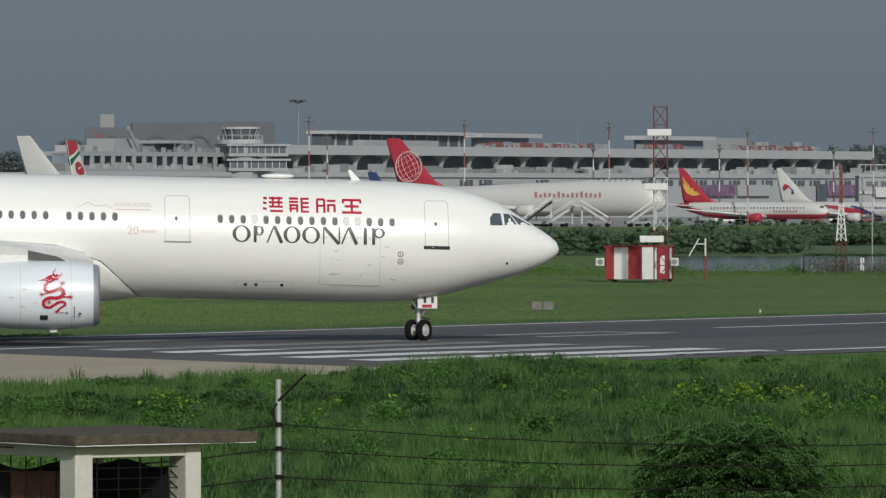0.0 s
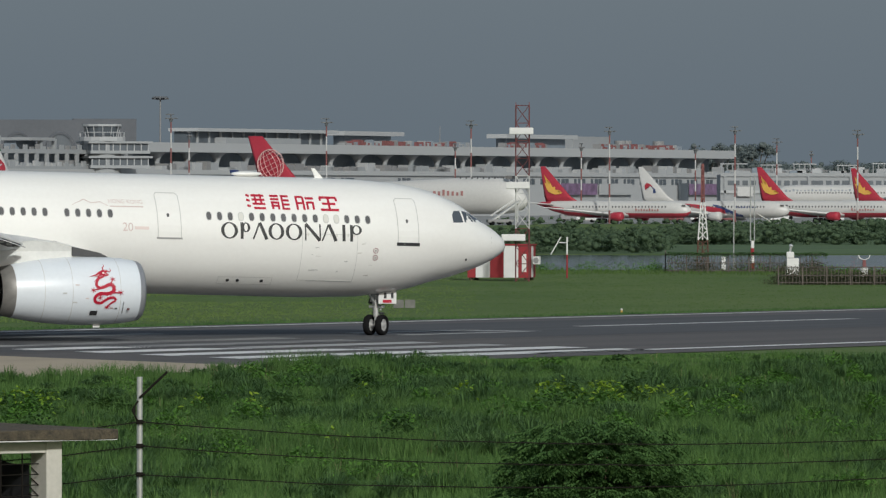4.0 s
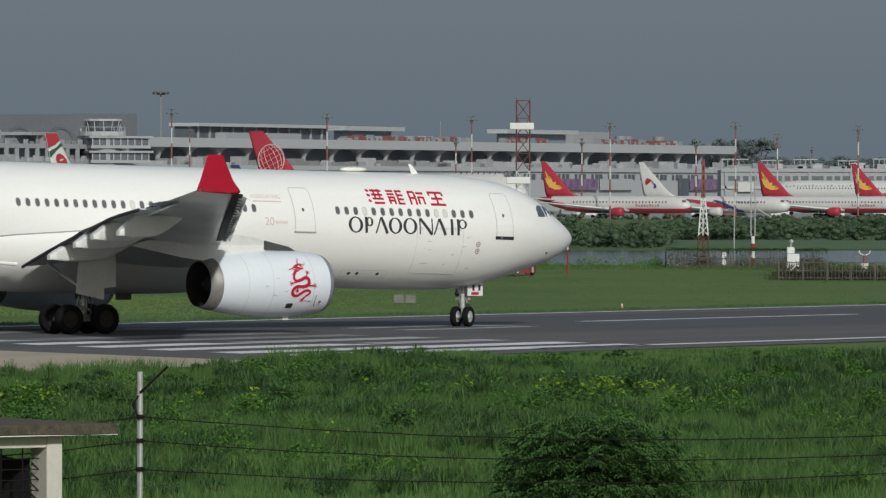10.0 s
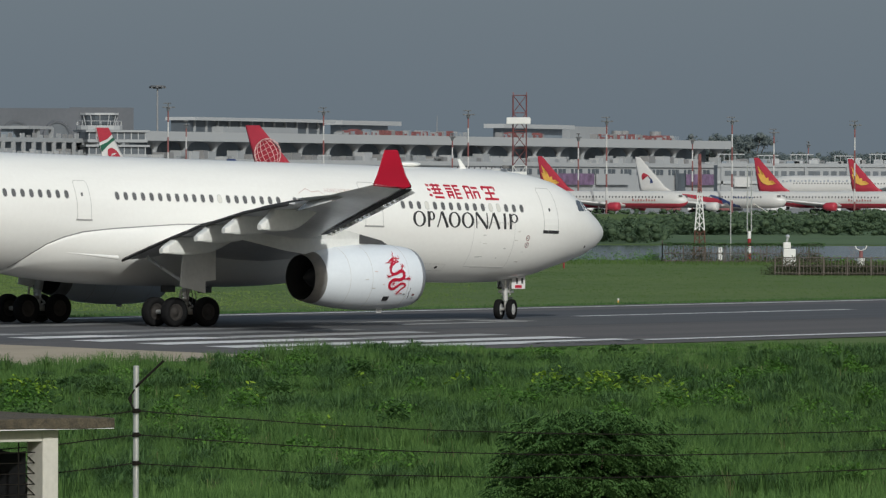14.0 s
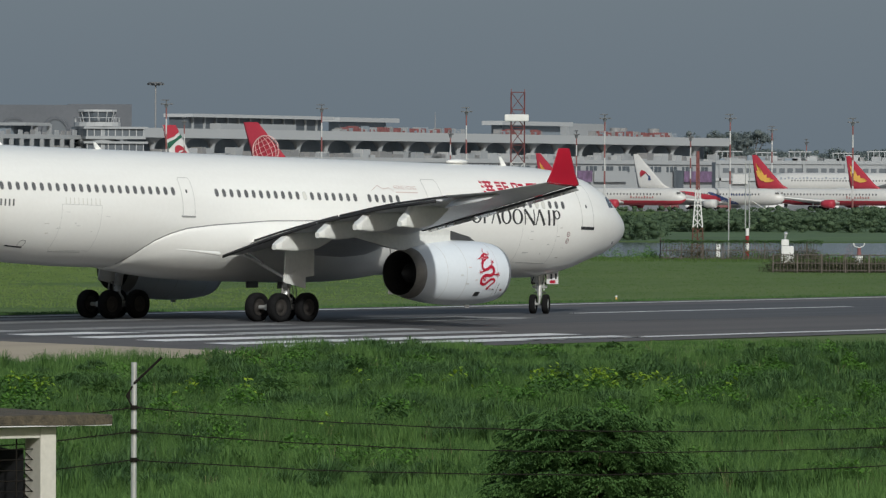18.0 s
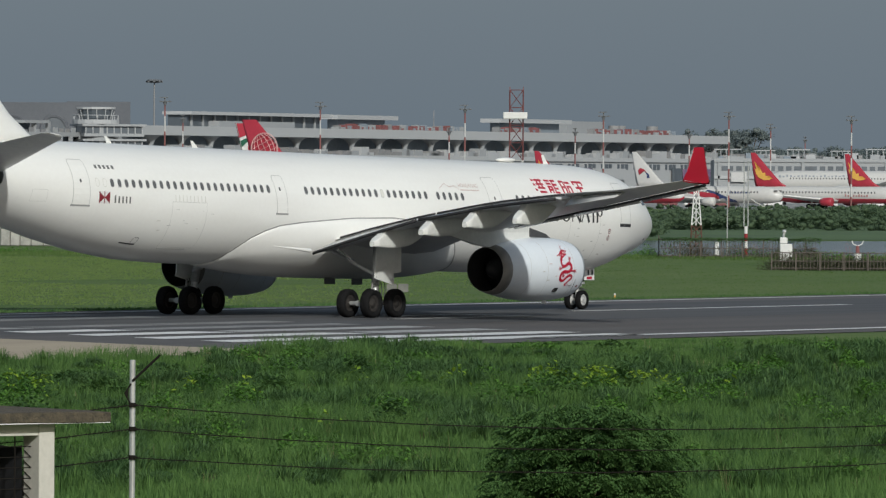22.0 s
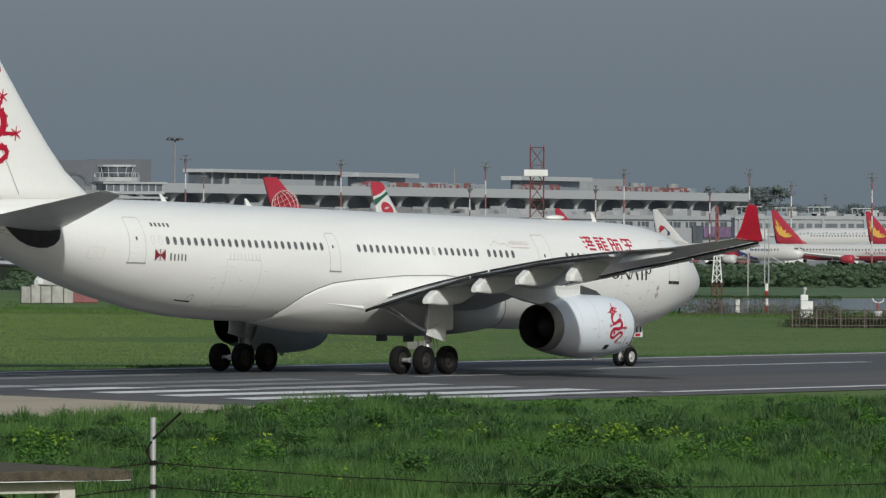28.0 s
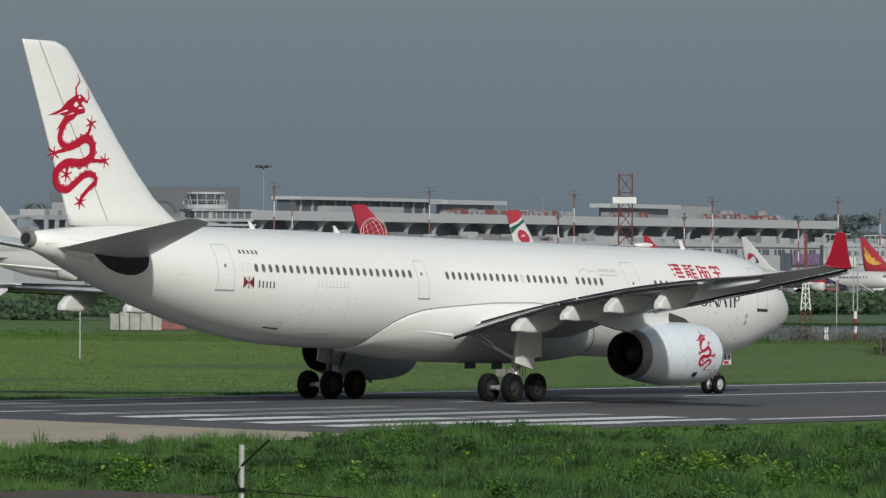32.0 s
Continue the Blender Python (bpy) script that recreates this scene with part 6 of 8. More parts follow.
add_rod(bm, (-62, 3, 17), (-67, 3, 22.0), 0.35, n=6)
part("slanted_mast", bm, M_TERMINAL, wing_b)

tower = building("control_tower", "low control tower with a glazed cab and white roof", pose(-78.64, 1690, 0, 0, 0, 20))
bm = bmesh.new()
add_rod(bm, (0, 0, 0), (0, 0, 18.8), 4.4, n=16)
part("shaft", bm, M_TERMINAL, tower)
bm = bmesh.new()
add_rod(bm, (0, 0, 18.6), (0, 0, 19.6), 5.4, n=16)
part("walkway", bm, M_TERMWHITE, tower)
bm = bmesh.new()
add_rod(bm, (0, 0, 19.6), (0, 0, 22.0), 3.6, 4.2, n=12)
part("cab_glass", bm, M_TERMGLASS, tower, "dark sloping cab windows")
bm = bmesh.new()
add_rod(bm, (0, 0, 22.0), (0, 0, 22.5), 4.6, n=12)
part("cab_roof", bm, M_TERMWHITE, tower)
for i in range(12):
    a = 2 * math.pi * i / 12 + 0.26
    bm = bmesh.new()
    add_rod(bm, (3.7 * math.cos(a), 3.7 * math.sin(a), 19.6), (4.3 * math.cos(a), 4.3 * math.sin(a), 22.0), 0.12, n=5)
    part("mullion", bm, M_TERMWHITE, tower)
for z in (16.4, 13.0):
    bm = bmesh.new()
    add_box(bm, (3.0, 0, z + 0.8), (14, 8.6, 1.6))
    part("lower_gallery", bm, M_TERMGLASS, tower, "glazed gallery under the cab")
    bm = bmesh.new()
    add_box(bm, (3.0, 0, z + 1.9), (15.5, 10, 0.5))
    part("gallery_slab", bm, M_TERMINAL, tower)
    bm = bmesh.new()
    add_box(bm, (3.0, 0, z - 0.35), (14.5, 9.4, 0.7))
    part("gallery_slab", bm, M_TERMINAL, tower)
    for i in range(9):
        bm = bmesh.new()
        add_box(bm, (-3.8 + 1.7 * i, -4.4, z + 0.8), (0.22, 0.2, 1.6))
        part("gallery_mullion", bm, M_TERMWHITE, tower)
for i in range(14):
    a = 2 * math.pi * i / 14
    bm = bmesh.new()
    add_rod(bm, (5.2 * math.cos(a), 5.2 * math.sin(a), 19.6), (5.2 * math.cos(a), 5.2 * math.sin(a), 20.6), 0.09, n=5)
    part("rail_post", bm, M_TERMWHITE, tower)
bm = bmesh.new()
for i in range(20):
    a0, a1 = 2 * math.pi * i / 20, 2 * math.pi * (i + 1) / 20
    add_rod(bm, (5.2 * math.cos(a0), 5.2 * math.sin(a0), 20.6), (5.2 * math.cos(a1), 5.2 * math.sin(a1), 20.6), 0.09, n=5)
part("rail", bm, M_TERMWHITE, tower)

hotel = building("arched_building", "building with three tall glazed arches, haze put into its blue-grey walls", pose(-121, 2200, 0, 0, 0, 4))
blk(hotel, "wall", -28, 10, 0, 30, 0, 27.2, M_HAZEBRICK)
blk(hotel, "wall", 10, 29, 1, 30, 0, 28.9, M_HAZEBRICK)
blk(hotel, "wall", -14, 12, -0.8, 30, 0, 28.6, M_HAZEBRICK)
for c in (-20.5, -6.5, 6.0):
    bm = bmesh.new()
    pts = [(c - 4.0, 12)] + [(c - 4.0 * math.cos(math.pi * i / 12), 20 + 4.6 * math.sin(math.pi * i / 12)) for i in range(13)] + [(c + 4.0, 12)]
    va = [bm.verts.new((x, -1.0, z)) for x, z in pts]
    bm.faces.new(va)
    part("arch_window", bm, M_TERMGLASS, hotel, "blue-grey arched glazing")
    bm = bmesh.new()
    for p, q in zip(pts, pts[1:]):
        add_rod(bm, (p[0], -1.0, p[1]), (q[0], -1.0, q[1]), 0.55, n=5)
    part("arch_frame", bm, M_HAZEBRICK, hotel)
blk(hotel, "roof_sign", -23.5, -19.3, 8, 9, 27.0, 31.2, M_POLEGREY)
bm = bmesh.new()
add_rod(bm, (-23.5, -0.5, 24.2), (-23.5, -0.15, 24.2), 1.25, n=16)
part("round_sign", bm, M_REDSTUFF, hotel, "round red sign")

# ---- apron poles ----


def light_pole(x, y, h, banded=True, wide=2.6, r=0.22):
    p = thing("light_pole", pose(x, y, 0), "red and white banded floodlight pole on the apron" if banded else "thin grey floodlight mast with a lamp crown", "light pole", "apron light poles")
    k = 7 if banded else 1
    for i in range(k):
        bm = bmesh.new()
        add_rod(bm, (0, 0, h * i / k), (0, 0, h * (i + 1) / k), r * (1 - 0.3 * i / k), r * (1 - 0.3 * (i + 1) / k), n=8)
        part("pole_section", bm, (M_POLERED if i % 2 == 0 else M_POLEWHITE) if banded else M_POLEGREY, p)
    bm = bmesh.new()
    if banded:
        add_box(bm, (0.15, 0, h - 0.1), (wide, 0.9, 0.2))
        add_box(bm, (-wide * 0.12, 0, h + 0.75), (wide * 0.66, 0.7, 0.16))
        add_rod(bm, (0, 0, h - 0.3), (0, 0, h + 0.9), 0.16, n=6)
        add_rod(bm, (0, 0, h - 0.9), (0, 0, h - 0.2), 0.24, 0.42, n=8)
    else:
        add_rod(bm, (0, 0, h + 0.1), (0, 0, h + 0.5), wide * 0.62, wide * 0.5, n=20)
        add_rod(bm, (0, 0, h - 0.5), (0, 0, h + 0.2), wide * 0.3, wide * 0.45, n=16)
    part("lamp_platform", bm, M_LAMP, p, "dark lamp platform")
    for i in range(5 if banded else 8):
        bm = bmesh.new()
        if banded:
            add_box(bm, (-wide / 2 + wide * (i + 0.5) / 5, -0.5, h - 0.02 + 0.8 * (i % 2)), (0.30, 0.3, 0.26), bevel=0.05)
        else:
            a = 2 * math.pi * i / 8
            add_box(bm, (wide * 0.55 * math.cos(a), wide * 0.55 * math.sin(a), h - 0.15), (0.6, 0.6, 0.45), rz=45 * i, bevel=0.08)
        part("floodlight", bm, M_LAMP, p)


for x, y, h in ((-57.86, 1560, 22.66), (-25.27, 1600, 22.19), (6.36, 1580, 21.51), (36.79, 1600, 20.33), (65.10, 1620, 20.63), (84.94, 1850, 19.71), (91.18, 1600, 19.71)):
    light_pole(x, y, h)
for x, y, h in ((-57.11, 1650, 19.60), (3.07, 1650, 17.05), (31.56, 1650, 17.05), (57.36, 1650, 16.54), (101.28, 2000, 17.35)):
    light_pole(x, y, h, wide=1.2, r=0.2)
light_pole(-80.98, 2100, 33.81, False, wide=3.9, r=0.3)

# ---- instrument mast and shelter across the runway ----
mast = thing("antenna_mast", pose(6.22, 562, 0), "red and white lattice antenna mast with three white aerials", "antenna mast")
H_M, W_M = 13.55, 1.03
legs = [(-W_M / 2, -W_M / 2), (W_M / 2, -W_M / 2), (W_M / 2, W_M / 2), (-W_M / 2, W_M / 2)]
for k in range(10):
    z0, z1 = H_M * k / 10, H_M * (k + 1) / 10
    mt = M_POLEWHITE if k in (3, 4, 5) else M_MASTRED
    bm = bmesh.new()
    for i in range(4):
        a, b = legs[i], legs[(i + 1) % 4]
        add_rod(bm, (*a, z0), (*a, z1), 0.055, n=6)
        add_rod(bm, (*a, z0), (*b, z1), 0.028, n=5)
        add_rod(bm, (*b, z0), (*a, z1), 0.028, n=5)
        add_rod(bm, (*a, z1), (*b, z1), 0.03, n=5)
    part("lattice_section", bm, mt, mast)
for i in (0, 1):
    bm = bmesh.new()
    add_rod(bm, (*legs[i], H_M), (*legs[i], H_M + 0.25), 0.035, n=6)
    part("tip_lamp", bm, M_REDSTUFF, mast)
for z, dx in ((11.58, -0.1), (7.41, -0.37), (3.39, -0.7)):
    bm = bmesh.new()
    add_box(bm, (dx, -0.85, z), (1.85, 0.45, 0.52), bevel=0.04)
    part("aerial", bm, M_SIGNWHITE, mast, "white box aerial")

shelter = thing("equipment_shelter", pose(4.41, 570, 0, 0, 0, -12), "red and white striped equipment cabin on low feet", "cabin")
bm = bmesh.new()
add_box(bm, (0, 1.3, 1.45), (4.9, 2.5, 2.5))
part("body", bm, M_SIGNRED, shelter)
for x0, x1, pale in ((-2.45, -1.8, 0), (-1.8, -0.64, 1), (-0.64, 0.42, 0), (0.42, 1.62, 1), (1.62, 2.45, 0)):
    bm = bmesh.new()
    add_box(bm, ((x0 + x1) / 2, 0.03, 1.45), (x1 - x0 - 0.03, 0.06 if pale else 0.1, 2.5), bevel=0.01)
    part("panel", bm, M_SIGNWHITE if pale else M_SIGNRED, shelter)
bm = bmesh.new()
add_box(bm, (2.08, -0.03, 1.35), (0.36, 0.03, 1.4), bevel=0.01)
part("notice_board", bm, M_SIGNWHITE, shelter, "narrow white notice plate")
for i in range(3):
    bm = bmesh.new()
    add_box(bm, (2.46, 0.4 + 0.85 * i, 1.45), (0.05, 0.8, 2.45), bevel=0.01)
    part("panel", bm, M_SIGNWHITE if i == 1 else M_SIGNRED, shelter)
bm = bmesh.new()
add_box(bm, (0, 1.3, 2.76), (5.1, 2.7, 0.12), bevel=0.02)
part("roof", bm, M_SIGNRED, shelter)
for x in (-2.2, 2.2):
    for y in (0.3, 2.3):
        bm = bmesh.new()
        add_box(bm, (x, y, 0.09), (0.3, 0.3, 0.2))
        part("foot", bm, M_SLAB, shelter)
for x, w in ((-2.95, 0.75), (2.95, 0.55)):
    bm = bmesh.new()
    add_box(bm, (x, 0.6, 1.55), (w, 0.5, 0.62), bevel=0.03)
    unit = part("cooling_unit", bm, M_SIGNWHITE, shelter, "white air conditioning unit")
    bm = bmesh.new()
    add_rod(bm, (x, 0.34, 1.55), (x, 0.33, 1.55), 0.22, n=14)
    part("fan_grille", bm, M_POLEGREY, unit)

frame_pole = thing("marker_pole", pose(10.02, 583, 0), "red and white pole with a slanted white frame", "pole")
bm = bmesh.new()
add_rod(bm, (0, 0, 0), (0, 0, 1.9), 0.07, n=8)
part("lower_pole", bm, M_SIGNRED, frame_pole)
bm = bmesh.new()
add_rod(bm, (0, 0, 1.9), (0, 0, 3.3), 0.07, n=8)
part("upper_pole", bm, M_SIGNWHITE, frame_pole)
bm = bmesh.new()
add_rod(bm, (-0.5, 0, 3.3), (-1.3, 0, 1.9), 0.05, n=6)
add_rod(bm, (-0.65, 0, 2.85), (0, 0, 2.85), 0.045, n=6)
part("slanted_bar", bm, M_SIGNWHITE, frame_pole)

monitor = thing("monitor_mast", pose(22.89, 640, 0), "narrow triangular mast banded red and white", "antenna mast")
for z0, z1, w0, w1, mt in ((0, 2.7, 0.52, 0.42, M_RUST), (2.7, 6.0, 0.42, 0.17, M_SIGNWHITE), (6.0, 9.4, 0.14, 0.07, M_POLERED)):
    for sx, sy in ((-1, -1), (1, -1), (0, 1)):
        bm = bmesh.new()
        add_rod(bm, (sx * w0, sy * w0, z0), (sx * w1, sy * w1, z1), 0.06, n=6)
        part("mast_leg", bm, mt, monitor)
    for k in range(4):
        a, b = k / 4, (k + 1) / 4
        wa, wb, za, zb = w0 + (w1 - w0) * a, w0 + (w1 - w0) * b, z0 + (z1 - z0) * a, z0 + (z1 - z0) * b
        for sd in (-1, 1):
            bm = bmesh.new()
            add_rod(bm, (sd * wa, -wa, za), (-sd * wb, -wb, zb), 0.04, n=5)
            part("brace", bm, mt, monitor)
for x, y, h, base in ((25.62, 640, 5.4, 0.0), (27.47, 645, 8.4, 2.6)):
    pl = thing("thin_mast", pose(x, y, 0), "thin pale mast standing in the fenced enclosure", "mast", "thin masts")
    bm = bmesh.new()
    for dx in (-0.18, 0.18) if base else (0,):
        add_rod(bm, (dx, 0, base), (dx, 0, h), 0.06, n=6)
    part("pole", bm, M_GALV, pl)
    if base:
        for k in range(4):
            bm = bmesh.new()
            add_rod(bm, (0, 0, base * k / 4), (0, 0, base * (k + 1) / 4), 0.16, n=8)
            part("banded_base", bm, M_SIGNRED if k % 2 == 0 else M_SIGNWHITE, pl)
        bm = bmesh.new()
        add_rod(bm, (0.4, 0, base + 2.4), (1.6, 0, base + 1.7), 0.05, n=6)
        part("side_bar", bm, M_GALV, pl)
    else:
        bm = bmesh.new()
        add_box(bm, (-0.9, 0, 0.62), (0.36, 0.3, 1.25), bevel=0.05)
        part("white_cabinet", bm, M_SIGNWHITE, pl)

dev = thing("instrument_station", pose(28.52, 595, 0), "white weather instrument station of stacked boxes", "instrument")
for c, sz in (((0.1, 0, 0.75), (1.0, 0.6, 1.5)), ((-0.1, 0, 1.78), (0.62, 0.5, 0.52))):
    bm = bmesh.new()
    add_box(bm, c, sz, bevel=0.05)
    part("box", bm, M_SIGNWHITE, dev)
bm = bmesh.new()
add_rod(bm, (-0.1, 0, 2.03), (-0.05, 0, 2.45), 0.10, n=8)
bmesh.ops.create_uvsphere(bm, u_segments=10, v_segments=6, radius=0.18, matrix=Matrix.Translation((-0.04, 0, 2.5)))
part("sensor", bm, M_GALV, dev)
dev2 = thing("instrument_post", pose(33.01, 570, 0), "white cylinder post with two curved sensor arms", "instrument")
bm = bmesh.new()
add_rod(bm, (0, 0, 0), (0, 0, 1.0), 0.30, n=14)
part("cylinder", bm, M_SIGNWHITE, dev2)
bm = bmesh.new()
add_rod(bm, (0, 0, 1.0), (0, 0, 1.62), 0.17, 0.13, n=10)
part("neck", bm, M_REDSTUFF, dev2)
bm = bmesh.new()
for sx in (-1, 1):
    add_rod(bm, (0, 0, 1.60), (sx * 0.36, 0, 1.76), 0.04, n=6)
    add_rod(bm, (sx * 0.36, 0, 1.76), (sx * 0.44, 0, 2.0), 0.04, n=6)
part("sensor_arm", bm, M_SIGNWHITE, dev2)


def mesh_fence(x0, y0, x1, y1, h, label):
    f = thing("mesh_fence", None, label, "fence", "enclosure fences")
    d = math.hypot(x1 - x0, y1 - y0)
    ux, uy = (x1 - x0) / d, (y1 - y0) / d
    for i in range(int(d / 1.8) + 1):
        bm = bmesh.new()
        add_box(bm, (x0 + ux * 1.8 * i, y0 + uy * 1.8 * i, h / 2), (0.09, 0.09, h + 0.1))
        part("post", bm, M_FENCE, f)
    bm = bmesh.new()
    for z in (0.15, h * 0.5, h - 0.05):
        add_rod(bm, (x0, y0, z), (x1, y1, z), 0.035, n=4)
    part("rail", bm, M_FENCE, f)
    k = int(d / 0.26)
    vs, fs = [], []
    for i in range(k):
        x, y = x0 + ux * d * i / k, y0 + uy * d * i / k
        hh = h * random.uniform(0.8, 1.02)
        b = len(vs)
        vs += [(x, y, 0), (x + 0.035 * ux, y + 0.035 * uy, 0), (x + 0.035 * ux, y + 0.035 * uy, hh), (x, y, hh)]
        fs.append((b, b + 1, b + 2, b + 3))
    tagged(mesh_ob("wire_mesh", vs, fs, M_FENCE, f), "weathered close wire mesh", kind="stuff")


mesh_fence(19.26, 628, 32.97, 628, 1.6, "dull brown mesh fence round the masts")
mesh_fence(25.15, 545, 36.97, 545, 1.35, "dull brown mesh fence round instruments")
mesh_fence(19.26, 628, 20.24, 660, 1.6, "dull brown mesh fence side beside the pond")

sign = thing("marker_board", pose(-2.21, 432, 0), "low grey concrete marker block beside the runway", "marker")
for x in (-0.34, 0.34):
    bm = bmesh.new()
    add_box(bm, (x, 0, 0.26), (0.62, 0.22, 0.5), bevel=0.02)
    part("block", bm, M_MARKER, sign)


def edge_light(x, y):
    e = thing("edge_light", pose(x, y, 0), "small yellow runway edge light on a stem", "light", "runway edge lights")
    bm = bmesh.new()
    add_rod(bm, (0, 0, 0), (0, 0, 0.18), 0.05, n=8)
    part("stem", bm, M_YELLOW, e)
    bm = bmesh.new()
    add_rod(bm, (0, 0, 0.18), (0, 0, 0.28), 0.07, 0.045, n=8)
    part("lens", bm, M_SIGNWHITE, e)


for a in (352, 412, 472, 532):
    edge_light(*along(a, 219.5)[:2])
for a in (330, 390):
    edge_light(*along(a, 166.0)[:2])

bunker = thing("block_hut", pose(-39.52, 705, 0, 0, 0, 6), "low grey concrete block hut beyond the grass", "hut")
for x, w, h in ((-2.05, 0.9, 1.60), (-1.1, 0.9, 1.78), (-0.1, 1.0, 1.70), (1.0, 1.1, 1.86), (2.05, 0.9, 1.62)):
    bm = bmesh.new()
    add_box(bm, (x, 0, h / 2), (w, 2.4, h), bevel=0.06)
    part("block", bm, M_BLOCK, bunker)
redbox = thing("red_container", pose(-36.17, 712, 0), "faded red steel box beside the hut", "container")
bm = bmesh.new()
add_box(bm, (0, 0, 0.7), (2.6, 2.0, 1.4), bevel=0.05)
part("body", bm, M_REDSTUFF, redbox)
bm = bmesh.new()
add_box(bm, (0, 0, 1.44), (2.7, 2.1, 0.08))
part("lid", bm, M_REDSTUFF, redbox)
pole = thing("wind_pole", pose(-31.82, 500, 0), "thin pale pole standing in the grass", "pole")
bm = bmesh.new()
add_rod(bm, (0, 0, 0), (0, 0, 3.8), 0.06, 0.05, n=8)
part("shaft", bm, M_GALV, pole)

# ---- apron vehicles ----


def stairs_truck(x, y, h, rz, mat=None):
    t = thing("boarding_stairs", pose(x, y, 0, 0, 0, rz), "dark mobile boarding stairs on the apron" if mat else "white mobile boarding stairs on the apron", "stairs", "boarding stairs")
    bm = bmesh.new()
    add_box(bm, (-1.5, 0, 0.9), (5.5, 2.0, 0.7), bevel=0.1)
    part("chassis", bm, M_POLEGREY, t)
    bm = bmesh.new()
    a = math.atan2(h - 0.8, 6.0)
    add_box(bm, (-0.5, 0, (h + 0.8) / 2), (math.hypot(6, h - 0.8), 1.7, 0.35), rot=Euler((0, -a, 0)).to_matrix().to_4x4())
    part("flight", bm, mat or M_POLEWHITE, t)
    bm = bmesh.new()
    for sy in (-0.85, 0.85):
        add_rod(bm, (-3.5, sy, 1.9), (2.5, sy, h + 1.0), 0.07, n=5)
    part("handrail", bm, M_SIGNWHITE, t)
    bm = bmesh.new()
    add_rod(bm, (2.2, 0, 0.6), (2.2, 0, h), 0.2, n=6)
    add_box(bm, (3.2, 0, h), (1.8, 1.9, 0.2))
    part("platform", bm, M_POLEWHITE, t)
    for dx in (-3.2, 0.4):
        for dy in (-1, 1):
            bm = bmesh.new()
            add_rod(bm, (dx, dy - 0.15, 0.42), (dx, dy + 0.15, 0.42), 0.42, n=12)
            part("wheel", bm, M_TYRE, t)


def van(x, y, rz, mat, label):
    v = thing("van", pose(x, y, 0, 0, 0, rz), label, "van", "apron vans")
    bm = bmesh.new()
    add_box(bm, (0, 0, 1.15), (4.6, 1.8, 1.5), bevel=0.22)
    part("body", bm, mat, v)
    bm = bmesh.new()
    add_box(bm, (0.3, 0, 1.55), (3.4, 1.84, 0.45), bevel=0.05)
    part("window_band", bm, M_GLASS, v)
    for dx in (-1.4, 1.4):
        for dy in (-0.8, 0.8):
            bm = bmesh.new()
            add_rod(bm, (dx, dy - 0.12, 0.36), (dx, dy + 0.12, 0.36), 0.36, n=12)
            part("wheel", bm, M_TYRE, v)


stairs_truck(-8.2, 1524, 5.4, 8, M_HUB)
stairs_truck(-3.6, 1520, 4.4, 25)
stairs_truck(2.6, 1518, 4.6, 172)
stairs_truck(13.6, 1515, 5.0, 10)
for u, d, mt, lb in ((1380, 1675, M_SIGNWHITE, "white airport van on the apron"), (1478, 1690, M_SIGNWHITE, "white airport van on the apron"), (1195, 1680, M_REDSTUFF, "dull red airport van on the apron"), (1240, 1690, M_SIGNWHITE, "white airport van on the apron"), (1290, 1685, M_REDSTUFF, "dull red airport van on the apron"), (1560, 1690, M_SIGNWHITE, "white airport van on the apron"), (1010, 1680, M_POLEGREY, "grey airport van on the apron"), (1040, 1660, M_SIGNWHITE, "white airport van on the apron")):
    van((u - 784) / 12915 * d, d, random.Random(u).uniform(-30, 30), mt, lb)

# ---- foreground: hut, fence ----
HUT = pose(-7.275, 105.0, 0, 0, 0, 36.0)
hut = thing("guard_hut", HUT, "small white guard hut with a flat stained concrete roof", "hut")
# the slab's near corner is the hut's origin
bm = bmesh.new()
add_box(bm, (1.575, 1.75, 3.336), (3.15, 3.5, 0.15), bevel=0.012)
bmesh.ops.subdivide_edges(bm, edges=bm.edges[:], cuts=5, use_grid_fill=True)
for v in bm.verts:
    v.co += Vector((0.008, 0.012, 0.02)) * noise.noise(v.co * 3.3)
part("roof_slab", bm, M_SLAB, hut, "flat roof slab of dark stained concrete")
bm = bmesh.new()
add_box(bm, (1.575, 0.03, 3.255), (3.12, 0.04, 0.014))
add_box(bm, (0.03, 1.77, 3.255), (0.04, 3.4, 0.014))
part("drip_edge", bm, M_SIGNWHITE, hut, "pale drip edge under the slab")
bm = bmesh.new()
for c, sz in (((1.26, 0.37, 3.165), (1.60, 0.2, 0.19)), ((0.27, 1.78, 3.165), (0.2, 2.2, 0.19)), ((1.26, 3.1, 3.165), (1.60, 0.2, 0.19)), ((2.22, 1.78, 3.165), (0.2, 2.2, 0.19))):
    add_box(bm, c, sz, bevel=0.006)
part("ring_beam", bm, M_WALLWHITE, hut)
for x, y, wx, wy in ((0.31, 0.465, 0.30, 0.43), (2.195, 0.465, 0.27, 0.43), (0.31, 3.06, 0.3, 0.3), (2.195, 3.06, 0.27, 0.3)):
    bm = bmesh.new()
    add_box(bm, (x, y, 1.2), (wx, wy, 4.09), bevel=0.012)
    part("corner_pillar", bm, M_WALLWHITE, hut)
for c, sz in (((1.26, 0.36, 0.2), (1.58, 0.16, 1.9)), ((0.27, 1.79, 0.2), (0.16, 2.2, 1.9)), ((1.26, 3.1, 0.85), (1.58, 0.12, 3.2)), ((2.24, 1.79, 0.85), (0.12, 2.20, 3.2))):
    bm = bmesh.new()
    add_box(bm, c, sz)
    part("low_wall", bm, M_WALLWHITE, hut)
